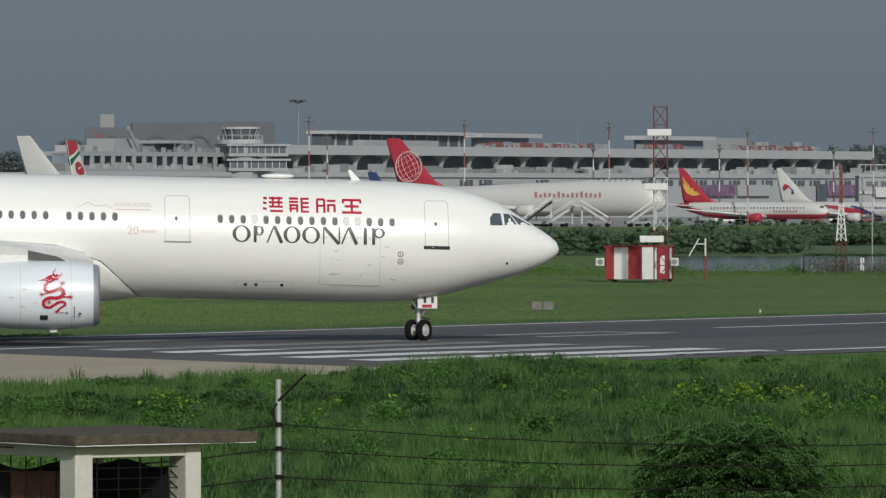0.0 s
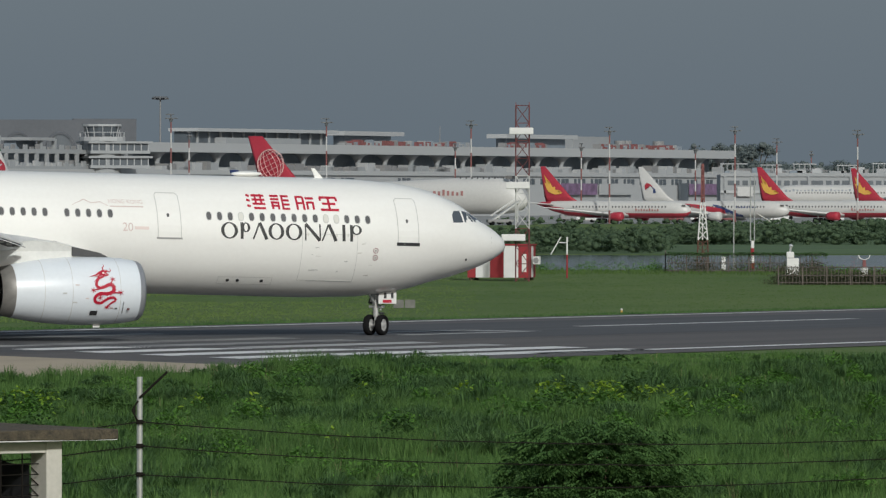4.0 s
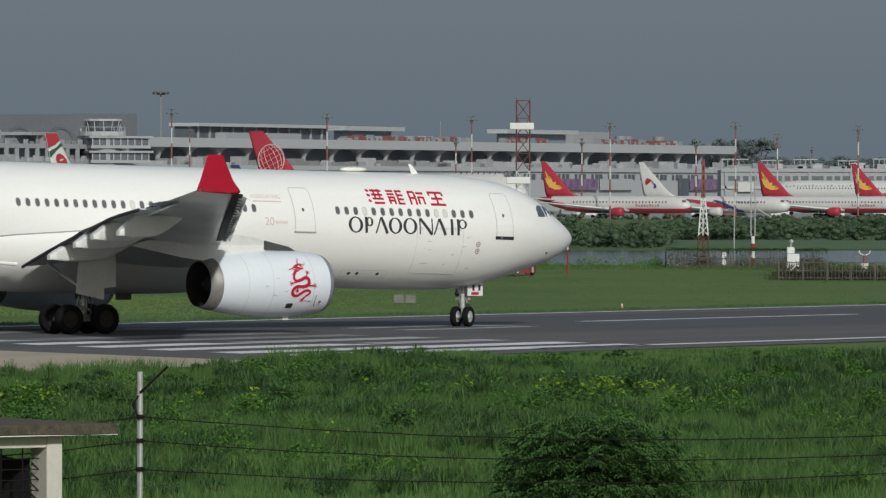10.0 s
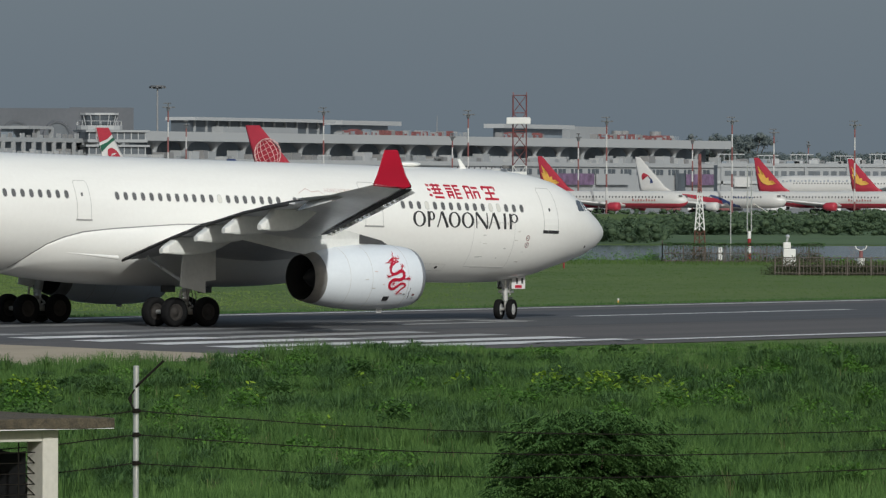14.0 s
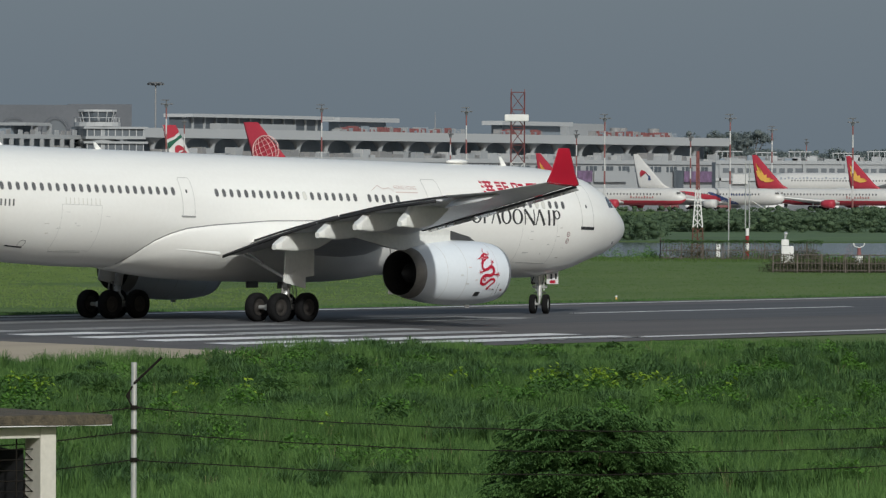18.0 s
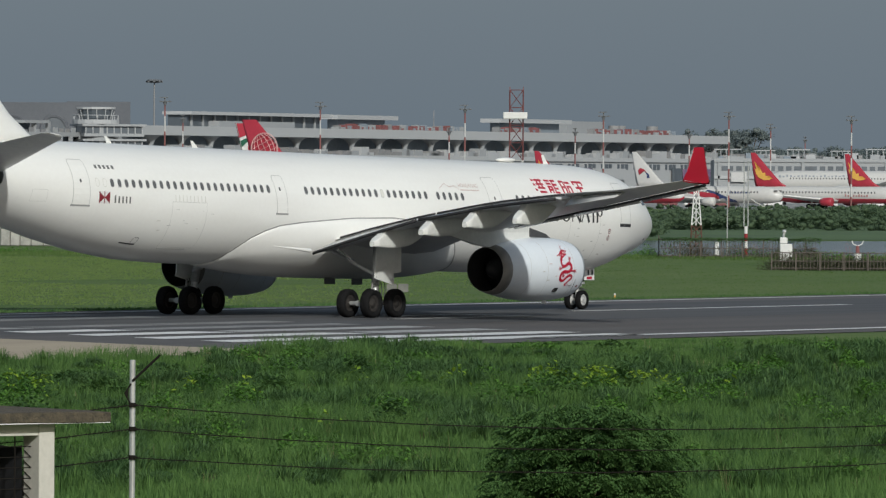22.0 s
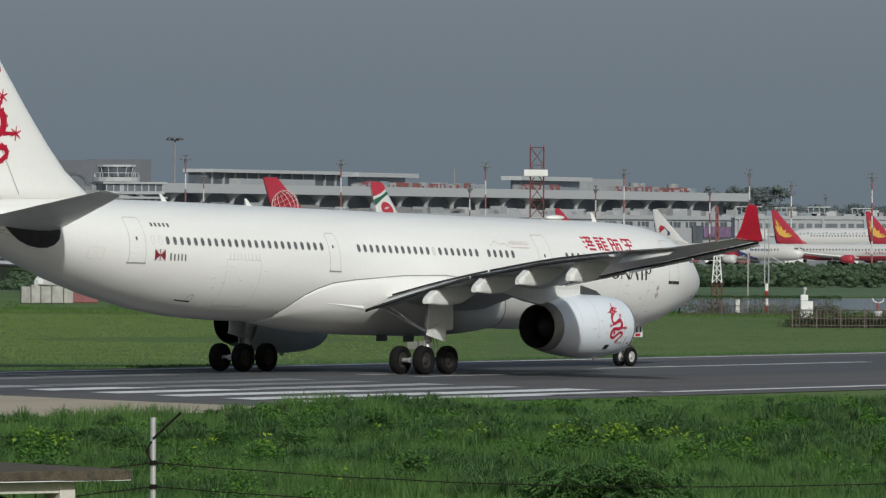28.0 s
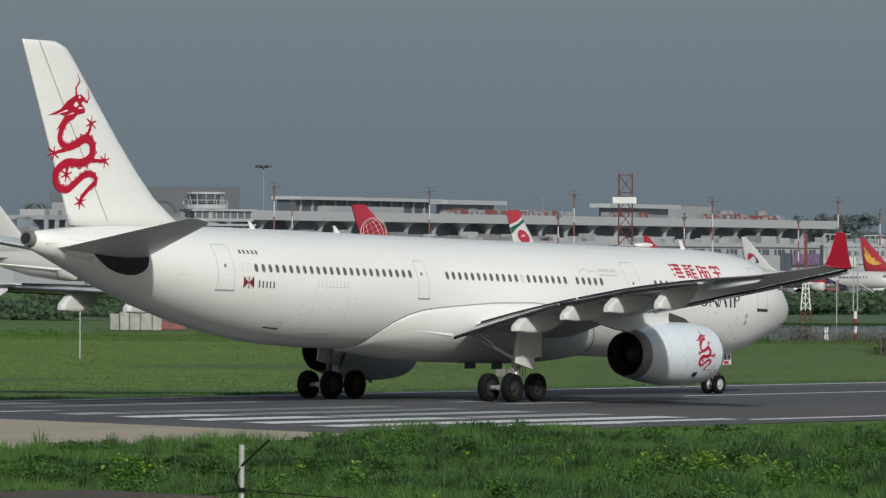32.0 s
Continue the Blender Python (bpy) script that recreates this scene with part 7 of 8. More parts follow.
# a sagging sheet puts the inner shade in as near-black; rusty boards stand within
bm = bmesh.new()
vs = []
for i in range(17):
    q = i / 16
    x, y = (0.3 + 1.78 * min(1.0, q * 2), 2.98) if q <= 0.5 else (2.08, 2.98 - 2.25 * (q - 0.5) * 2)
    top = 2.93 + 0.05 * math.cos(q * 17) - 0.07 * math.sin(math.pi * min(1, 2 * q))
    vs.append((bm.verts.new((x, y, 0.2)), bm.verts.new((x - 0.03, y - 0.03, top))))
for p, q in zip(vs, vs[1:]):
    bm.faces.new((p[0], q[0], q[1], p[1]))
part("shade_sheet", bm, M_DARK, hut, "sagging sheet behind the openings, near-black in place of inner shade")
for y, h in ((1.05, 2.80), (1.72, 2.84), (2.39, 2.82)):
    bm = bmesh.new()
    add_box(bm, (0.60, y, h / 2), (0.03, 0.66, h), rz=2, bevel=0.006)
    part("rusty_board", bm, M_RUSTBOARD, hut, "rusty red-brown steel board")
for i in range(4):
    bm = bmesh.new()
    add_rod(bm, (0.66 + 0.37 * i, 0.46, 1.1), (0.66 + 0.37 * i, 0.46, 3.08), 0.011, n=6)
    part("grille_bar", bm, M_WIRE, hut)
for i in range(12):
    bm = bmesh.new()
    add_rod(bm, (0.45, 0.47, 1.2 + 0.155 * i), (2.07, 0.47, 1.2 + 0.155 * i), 0.008, n=6)
    part("grille_bar", bm, M_WIRE, hut)
for i in range(11):
    bm = bmesh.new()
    add_rod(bm, (2.06, 0.48, 1.2 + 0.155 * i), (2.05, 0.66, 1.30 + 0.155 * i), 0.008, n=6)
    part("grille_bar", bm, M_WIRE, hut)
for i in range(5):
    bm = bmesh.new()
    add_rod(bm, (0.27, 0.95 + 0.42 * i, 1.1), (0.27, 0.95 + 0.42 * i, 3.08), 0.011, n=6)
    part("grille_bar", bm, M_WIRE, hut)

POSTS = [(-9.14, 106, 3.95, (3.20, 2.84, 2.43)), (-4.55, 110, 4.09, (3.41, 3.05, 2.62)), (8.92, 118, 3.6, (2.97, 2.67, 2.39))]
fence = thing("wire_fence", None, "barbed wire strands on a galvanised pipe post", "fence")
for x, y, h, zs in POSTS:
    bm = bmesh.new()
    add_rod(bm, (x, y, -0.7), (x, y, h), 0.047, 0.045, n=14)
    post = part("post", bm, M_GALV, fence, "galvanised steel pipe post")
    bm = bmesh.new()
    add_rod(bm, (x, y - 0.05, h - 0.32), (x + 0.42, y - 0.1, h + 0.08), 0.019, n=6)
    part("arm", bm, M_WIRE, fence, "dark slanted arm")
    bm = bmesh.new()
    add_rod(bm, (x - 0.11, y - 0.03, h - 0.50), (x - 0.02, y - 0.05, h - 0.36), 0.014, n=5)
    add_rod(bm, (x - 0.11, y - 0.03, h - 0.50), (x - 0.02, y - 0.05, h - 0.68), 0.014, n=5)
    add_box(bm, (x - 0.075, y - 0.04, h - 0.50), (0.035, 0.012, 0.10))
    part("bracket", bm, M_WIRE, fence)
    for z in zs:
        bm = bmesh.new()
        add_rod(bm, (x, y - 0.03, z - 0.035), (x, y - 0.03, z + 0.035), 0.056, n=10)
        add_box(bm, (x + 0.05, y - 0.06, z), (0.07, 0.05, 0.035), bevel=0.008)
        part("clamp", bm, M_WIRE, fence)
for (x0, y0, h0, za), (x1, y1, h1, zb) in zip(POSTS, POSTS[1:]):
    for a, b in zip(za, zb):
        bm = bmesh.new()
        k = 26
        pts = []
        for i in range(k + 1):
            q = i / k
            pts.append(Vector((x0 + (x1 - x0) * q, y0 + (y1 - y0) * q - 0.05, a + (b - a) * q - (0.24 if x1 > 0 else 0.08) * 4 * q * (1 - q) + random.uniform(-0.006, 0.006))))
        for p, q in zip(pts, pts[1:]):
            add_rod(bm, p, q, 0.009, n=5)
            for e in (0.2, 0.5, 0.8):
                c = p.lerp(q, e)
                add_rod(bm, c + Vector((-0.02, 0, -0.03)), c + Vector((0.02, 0, 0.03)), 0.004, n=3)
        part("wire", bm, M_WIRE, fence)

# ---- plants ----
rng = np.random.default_rng(7)


def blades(name, xs, ys, zs, hs, per, width, mat, label, spread=0.16, lean=0.35, parent=None):
    """Grass: at each place a tuft of bent blades, all in one mesh."""
    n = len(xs) * per
    bx = np.repeat(xs, per) + rng.normal(0, spread, n)
    by = np.repeat(ys, per) + rng.normal(0, spread, n)
    bz = np.repeat(zs, per)
    h = np.repeat(hs, per) * rng.uniform(0.55, 1.15, n)
    a = rng.uniform(0, 2 * np.pi, n)
    w = width * rng.uniform(0.6, 1.3, n)
    tx, ty = np.cos(a), np.sin(a)
    b2 = rng.uniform(0, 2 * np.pi, n)
    ln = h * rng.uniform(0.05, lean, n)
    lx, ly = np.cos(b2) * ln, np.sin(b2) * ln
    v = np.empty((n, 5, 3))
    v[:, 0] = np.stack([bx - tx * w / 2, by - ty * w / 2, bz], 1)
    v[:, 1] = np.stack([bx + tx * w / 2, by + ty * w / 2, bz], 1)
    v[:, 2] = np.stack([bx + lx * 0.35 + tx * w * 0.42, by + ly * 0.35 + ty * w * 0.42, bz + h * 0.62], 1)
    v[:, 3] = np.stack([bx + lx * 0.35 - tx * w * 0.42, by + ly * 0.35 - ty * w * 0.42, bz + h * 0.62], 1)
    v[:, 4] = np.stack([bx + lx, by + ly, bz + h * (1 - 0.12 * (ln / h))], 1)
    i = np.arange(n) * 5
    me = bpy.data.meshes.new(name)
    me.vertices.add(n * 5)
    me.vertices.foreach_set("co", v.ravel())
    loops = np.stack([i, i + 1, i + 2, i + 3, i + 3, i + 2, i + 4], 1).ravel()
    me.loops.add(len(loops))
    me.loops.foreach_set("vertex_index", loops.astype(np.int32))
    me.polygons.add(n * 2)
    st = np.stack([np.arange(n) * 7, np.arange(n) * 7 + 4], 1).ravel()
    me.polygons.foreach_set("loop_start", st.astype(np.int32))
    me.polygons.foreach_set("loop_total", np.tile([4, 3], n).astype(np.int32))
    me.materials.append(mat)
    me.update()
    me.validate()
    ob = new(name, me)
    return tagged(ob, label, "grass", kind="stuff")


def leaf_mass(name, cx, cy, cz, r, size, mat, label, category, flat=0.5, parent=None, kind="stuff"):
    """Leaves: small pointed four-sided blades at given places, each bent its own way."""
    n = len(cx)
    a = rng.uniform(0, 2 * np.pi, n)
    up = rng.uniform(-0.35, 0.9, n) * flat
    L = size * rng.uniform(0.6, 1.3, n)
    d = np.stack([np.cos(a), np.sin(a), up], 1)
    d /= np.linalg.norm(d, axis=1)[:, None]
    side = np.stack([-np.sin(a), np.cos(a), rng.uniform(-0.5, 0.5, n)], 1)
    side /= np.linalg.norm(side, axis=1)[:, None]
    c = np.stack([cx, cy, cz], 1)
    v = np.empty((n, 4, 3))
    v[:, 0] = c - d * (L / 2)[:, None]
    v[:, 1] = c + side * (L * 0.28)[:, None]
    v[:, 2] = c + d * (L / 2)[:, None] - np.array([0, 0, 1]) * (L * 0.12)[:, None]
    v[:, 3] = c - side * (L * 0.28)[:, None]
    me = bpy.data.meshes.new(name)
    me.vertices.add(n * 4)
    me.vertices.foreach_set("co", v.ravel())
    me.loops.add(n * 4)
    me.loops.foreach_set("vertex_index", np.arange(n * 4).astype(np.int32))
    me.polygons.add(n)
    me.polygons.foreach_set("loop_start", (np.arange(n) * 4).astype(np.int32))
    me.polygons.foreach_set("loop_total", np.full(n, 4, np.int32))
    me.materials.append(mat)
    me.update()
    me.validate()
    ob = new(name, me)
    if parent:
        ob.parent = parent
    return tagged(ob, label, category, kind=kind)


def fgz(x, y):
    return np.array([ground_z(a, b) for a, b in zip(x, y)])


def patchy(x, y, s, seed):
    return np.array([noise.noise((a * s, b * s, seed)) for a, b in zip(x, y)])


def field_points(n, lo=145.0, hi=312.0, edge=163.2):
    y = np.sqrt(rng.uniform(lo ** 2, hi ** 2, n))
    x = y * rng.uniform(-0.086, 0.069, n)
    c = -SR * x + CR * y
    a = CR * x + SR * y
    keep = c < edge + rng.normal(0, 0.3, n)
    keep &= ~((c > 160.0) & (a < 249.5 - 0.43 * (194.3 - c) + 1))
    return x[keep], y[keep]


def edge_low(x, y):
    """Grass stays low beside the open stretch of the runway's edge."""
    c = -SR * x + CR * y
    low = np.clip((163.5 - c) / 13.0, 0.10, 1.0)
    return np.where(x > 2.5, low, np.clip(low + np.clip((2.5 - x) / 3.0, 0, 1), 0, 1))


# undergrowth of the near field, then taller stands of grass
gx_, gy_ = field_points(27000, 165)
hs = (0.30 + 0.26 * patchy(gx_, gy_, 0.16, 1.7) + rng.uniform(-0.06, 0.14, len(gx_))) * edge_low(gx_, gy_)
blades("undergrowth_grass", gx_, gy_, fgz(gx_, gy_), np.clip(hs, 0.07, 1.0), 10, 0.023, M_GRASS, "dense green grass of the near field")
tx_, ty_ = field_points(3800, 165)
big = np.clip(0.35 + 1.5 * patchy(tx_, ty_, 0.10, 5.2), 0.0, 1.15)
hs = (0.30 + 0.62 * big) * edge_low(tx_, ty_)
blades("tall_grass", tx_, ty_, fgz(tx_, ty_), np.clip(hs, 0.08, 1.25), 60, 0.021, M_GRASS, "tall green grass of the near field", spread=0.26, lean=0.7)


def tussocks(name, cx, cy, h, per, width, mat, label, arch=0.75):
    """Fountains of long blades that rise from one root and arch outwards."""
    n = len(cx) * per
    a = rng.uniform(0, 2 * np.pi, n)
    q = np.sqrt(rng.uniform(0.02, 1, n))
    H = np.repeat(h, per) * rng.uniform(0.7, 1.12, n)
    root = 0.22 * np.repeat(h, per)
    bx, by = np.repeat(cx, per) + root * q * np.cos(a), np.repeat(cy, per) + root * q * np.sin(a)
    bz = np.repeat(fgz(cx, cy), per)
    out = H * arch * q
    sx, sy = -np.sin(a) * width, np.cos(a) * width
    tw = rng.uniform(-1, 1, n) * width
    v = np.empty((n, 7, 3))
    for k, (r, z, w) in enumerate(((0, 0, 0.5), (0.16, 0.50, 0.5), (0.52, 0.86, 0.36))):
        z = z * (1 - 0.30 * q)
        v[:, 2 * k] = np.stack([bx + np.cos(a) * out * r - sx * w, by + np.sin(a) * out * r - sy * w, bz + H * z - tw * w * 0.5], 1)
        v[:, 2 * k + 1] = np.stack([bx + np.cos(a) * out * r + sx * w, by + np.sin(a) * out * r + sy * w, bz + H * z + tw * w * 0.5], 1)
    v[:, 6] = np.stack([bx + np.cos(a) * out, by + np.sin(a) * out, bz + H * (1.0 - 0.62 * q)], 1)
    i = np.arange(n) * 7
    faces = np.concatenate([np.stack([i, i + 1, i + 3, i + 2], 1).ravel(), np.stack([i + 2, i + 3, i + 5, i + 4], 1).ravel(), np.stack([i + 4, i + 5, i + 6], 1).ravel()])
    totals = np.concatenate([np.full(2 * n, 4), np.full(n, 3)])
    me = bpy.data.meshes.new(name)
    me.vertices.add(n * 7)
    me.vertices.foreach_set("co", v.ravel())
    me.loops.add(len(faces))
    me.loops.foreach_set("vertex_index", faces.astype(np.int32))
    me.polygons.add(3 * n)
    me.polygons.foreach_set("loop_start", (np.cumsum(totals) - totals).astype(np.int32))
    me.polygons.foreach_set("loop_total", totals.astype(np.int32))
    me.materials.append(mat)
    me.update()
    me.validate()
    return tagged(new(name, me), label, "grass", kind="stuff")


def clustered(n, lo, hi, edge, scale, seed, level):
    """Places that gather where a broad noise is high."""
    x, y = field_points(n, lo, hi, edge)
    k = patchy(x, y, scale, seed) > level
    return x[k], y[k]


ux, uy = clustered(900, 246, 310, 160, 0.13, 9.1, -0.16)
tussocks("tussock_grass", ux, uy, rng.uniform(0.65, 1.2, len(ux)) * np.clip(edge_low(ux, uy) + 0.1, 0.3, 1) * np.clip((ux + 19) / 9, 0.45, 1) * np.clip((172 - across(ux, uy)) / 22, 0.5, 1), 120, 0.030, M_TUSSOCK, "arching dark green tussocks near the runway's edge")
ux, uy = field_points(2600, 258, 305, 162.6)
k = (across(ux, uy) > 156.5) & (ux > -9.5) & (ux < 2.0) & (patchy(ux, uy, 0.25, 6.6) > -0.15)
tussocks("tussock_grass", ux[k], uy[k], rng.uniform(0.5, 0.95, k.sum()) * np.clip((2.0 - ux[k]) / 3, 0.5, 1) * np.clip((ux[k] + 11) / 4, 0.5, 1), 70, 0.030, M_TUSSOCK, "uneven dark green tussocks at the runway's edge")
ux, uy = clustered(950, 168, 250, 160, 0.15, 4.4, 0.0)
tussocks("tussock_grass", ux, uy, rng.uniform(0.55, 1.05, len(ux)), 120, 0.024, M_TUSSOCK, "arching dark green tussocks in the field")
ux, uy = clustered(1500, 168, 265, 160, 0.11, 6.3, 0.0)
tussocks("pale_grass", ux, uy, rng.uniform(0.55, 1.0, len(ux)), 40, 0.024, M_GRASS, "upright light green grass stems", arch=0.28)
ux, uy = clustered(700, 170, 300, 158, 0.2, 2.6, 0.12)
tussocks("dry_stems", ux, uy, rng.uniform(0.5, 1.0, len(ux)), 7, 0.016, M_STRAW, "pale dry grass stems", arch=0.6)


def leaf_domes(name, cx, cy, r, h, k, size, mat, label):
    """Low rounded lumps of leaves."""
    n = len(cx) * k
    a, q = rng.uniform(0, 2 * np.pi, n), np.sqrt(rng.uniform(0, 1, n))
    R, H = np.repeat(r, k), np.repeat(h, k)
    lump = 1 + 0.25 * np.sin(3 * a + np.repeat(cx, k) * 7) + 0.15 * np.sin(5 * a + np.repeat(cy, k) * 3)
    wx, wy = np.repeat(cx, k) + R * q * lump * np.cos(a), np.repeat(cy, k) + R * q * lump * np.sin(a)
    wz = np.repeat(fgz(cx, cy), k) + H * np.sqrt(np.clip(1 - 0.85 * q * q, 0, 1)) * rng.uniform(0.72, 1.06, n)
    leaf_mass(name, wx, wy, wz, 0, size, mat, label, "weeds", flat=1.3)


def by_taxiway(x, y):
    """Weeds stay low beside the concrete."""
    return np.where((x < -11.5) & (across(x, y) > 147), 0.45, 1.0)


# leafy weeds and creepers in patches
cx, cy = clustered(230, 172, 305, 157, 0.17, 8.8, -0.02)
leaf_domes("weeds", cx, cy, rng.uniform(0.4, 1.3, len(cx)), rng.uniform(0.6, 1.15, len(cx)) * edge_low(cx, cy) * by_taxiway(cx, cy), 260, 0.15, M_WEED, "lumps of leafy green weeds among the tall grass")
cx, cy = clustered(60, 200, 300, 157, 0.21, 3.9, 0.05)
leaf_domes("creepers", cx, cy, rng.uniform(0.5, 1.2, len(cx)), rng.uniform(0.8, 1.3, len(cx)) * edge_low(cx, cy) * by_taxiway(cx, cy), 320, 0.19, M_BUSH, "dark leafy creepers over the tall grass")
cx = np.array([(u - 784) / 12915 * 246 for u in range(-240, 330, 34)]) + rng.normal(0, 0.25, 17)
cy = 246 + rng.uniform(-10, 16, 17)
leaf_domes("shrubby_weeds", cx, cy, rng.uniform(0.6, 1.3, 17), rng.uniform(0.8, 1.25, 17) * np.where(cx < -16.8, 0.9, 0.55) * np.where(across(cx, cy) > 152, 0.4, 1.0), 520, 0.15, M_BUSH, "dark shrubby weeds by the taxiway")
GREEN_LUMPS = ((8.88, 229, 0.9), (3.66, 235, 0.8), (5.29, 237, 0.8), (-13.13, 231, 0.8), (-5.85, 223, 0.7), (7.15, 222, 0.6))
leaf_domes("leafy_lumps", np.array([p[0] for p in GREEN_LUMPS]), np.array([p[1] for p in GREEN_LUMPS]) - 0.3, np.array([p[2] for p in GREEN_LUMPS]), np.full(6, 1.12), 420, 0.15, M_WEED, "leafy green lumps under the yellow weeds")
YELLOW = ((3.48, 235, 0.50, 62), (3.98, 238, 0.36, 24), (5.08, 236, 0.50, 66), (5.44, 234, 0.50, 70), (6.37, 231, 0.36, 24), (6.88, 229, 0.42, 34), (7.35, 227, 0.36, 24), (9.20, 226, 0.30, 12), (0.69, 236, 0.36, 26), (-7.61, 224, 0.36, 24), (-5.71, 224, 0.30, 14), (-13.54, 232, 0.48, 44), (-12.75, 229, 0.42, 34), (-11.86, 224, 0.36, 28), (-2.56, 238, 0.30, 14), (-2.79, 196, 0.30, 10))
wx, wy, wh = [], [], []
for x, y, r, k in YELLOW:
    lx, ly = rng.normal(0, r * 0.62, k), rng.normal(0, r * 0.62, k)
    wx += list(x + lx)
    wy += list(y + ly)
    wh += list(1.30 - 0.30 * (lx * lx + ly * ly) / (r * r) + rng.normal(0, 0.06, k))
wx, wy, wh = np.array(wx), np.array(wy), np.array(wh)
leaf_mass("yellow_weeds", wx, wy, fgz(wx, wy) + wh, 0, 0.19, M_FLOWER, "bright yellow-green weeds in flower", "weeds", flat=1.6)

# short grass beyond the runway
N = 21000
fy = np.sqrt(rng.uniform(350.0 ** 2, 655.0 ** 2, N))
fx_ = fy * rng.uniform(-0.085, 0.070, N)
keep = (-SR * fx_ + CR * fy) > 217.3
fx_, fy = fx_[keep], fy[keep]
hs = 0.03 + 0.03 * patchy(fx_, fy, 0.08, 3.3) + np.where(fy > 610, 0.22, 0.0)
blades("short_grass", fx_, fy, fgz(fx_, fy), np.clip(hs, 0.03, 0.6), 4, 0.06, M_SHORT, "short rough grass beyond the runway", spread=0.3)

ea = rng.uniform(262, 640, 12000)
en = rng.uniform(217.2, 219.0, 12000)
ex, ey = CR * ea - SR * en, SR * ea + CR * en
blades("verge_grass", ex, ey, fgz(ex, ey), rng.uniform(0.07, 0.19, 12000), 3, 0.06, M_TUSSOCK, "longer grass on the far runway verge", spread=0.2)
my = np.sqrt(rng.uniform(385.0 ** 2, 650.0 ** 2, 24000))
mx = my * rng.uniform(-0.085, 0.005, 24000)
keep = ((-SR * mx + CR * my) > 222 + rng.normal(0, 3, 24000)) & (rng.uniform(0, 1, 24000) < np.clip((6 - mx) / 34, 0, 1)) & (patchy(mx, my, 0.03, 7.7) > -0.42)
mx, my = mx[keep], my[keep]
blades("mown_grass", mx, my, fgz(mx, my), rng.uniform(0.05, 0.10, len(mx)), 5, 0.07, M_MOWN, "paler mown grass beyond the runway", spread=0.3)

# shrub belt before the apron
meadow = mesh_ob("meadow", [(-260, 817, 0.0), (260, 817, 0.0), (260, 1090, 0.0), (-260, 1090, 0.0)], [(0, 1, 2, 3)], M_MEADOW)
tagged(meadow, "rough dull green meadow beyond the pond", "ground", kind="structure")


def lumps(name, rows, mat, label, parent=None, k=10, m=5):
    """Uneven rounded masses of foliage, one closed island each: place, radius, height."""
    verts, faces = [], []
    for x, y, z, r, h in rows:
        b = len(verts)
        for i in range(m + 1):
            q = math.pi * (i + 0.15) / (m + 0.3)
            for j in range(k):
                a = 2 * math.pi * (j + 0.5 * (i % 2)) / k
                d = Vector((math.sin(q) * math.cos(a), math.sin(q) * math.sin(a), math.cos(q)))
                f = 1 + 0.55 * noise.noise(d * 1.6 + Vector((x, y, z))) + 0.35 * noise.noise(d * 4.1 + Vector((y, x, z)))
                verts.append((x + d.x * r * f, y + d.y * r * f, z + d.z * h * f))
        for i in range(m):
            for j in range(k):
                faces.append((b + i * k + j, b + (i + 1) * k + j, b + (i + 1) * k + (j + 1) % k, b + i * k + (j + 1) % k))
        faces += [tuple(b + j for j in range(k)), tuple(b + m * k + j for j in range(k - 1, -1, -1))]
    ob = mesh_ob(name, verts, faces, mat, parent, True)
    return tagged(ob, label, "" if parent else "shrubs", kind="" if parent else "stuff")


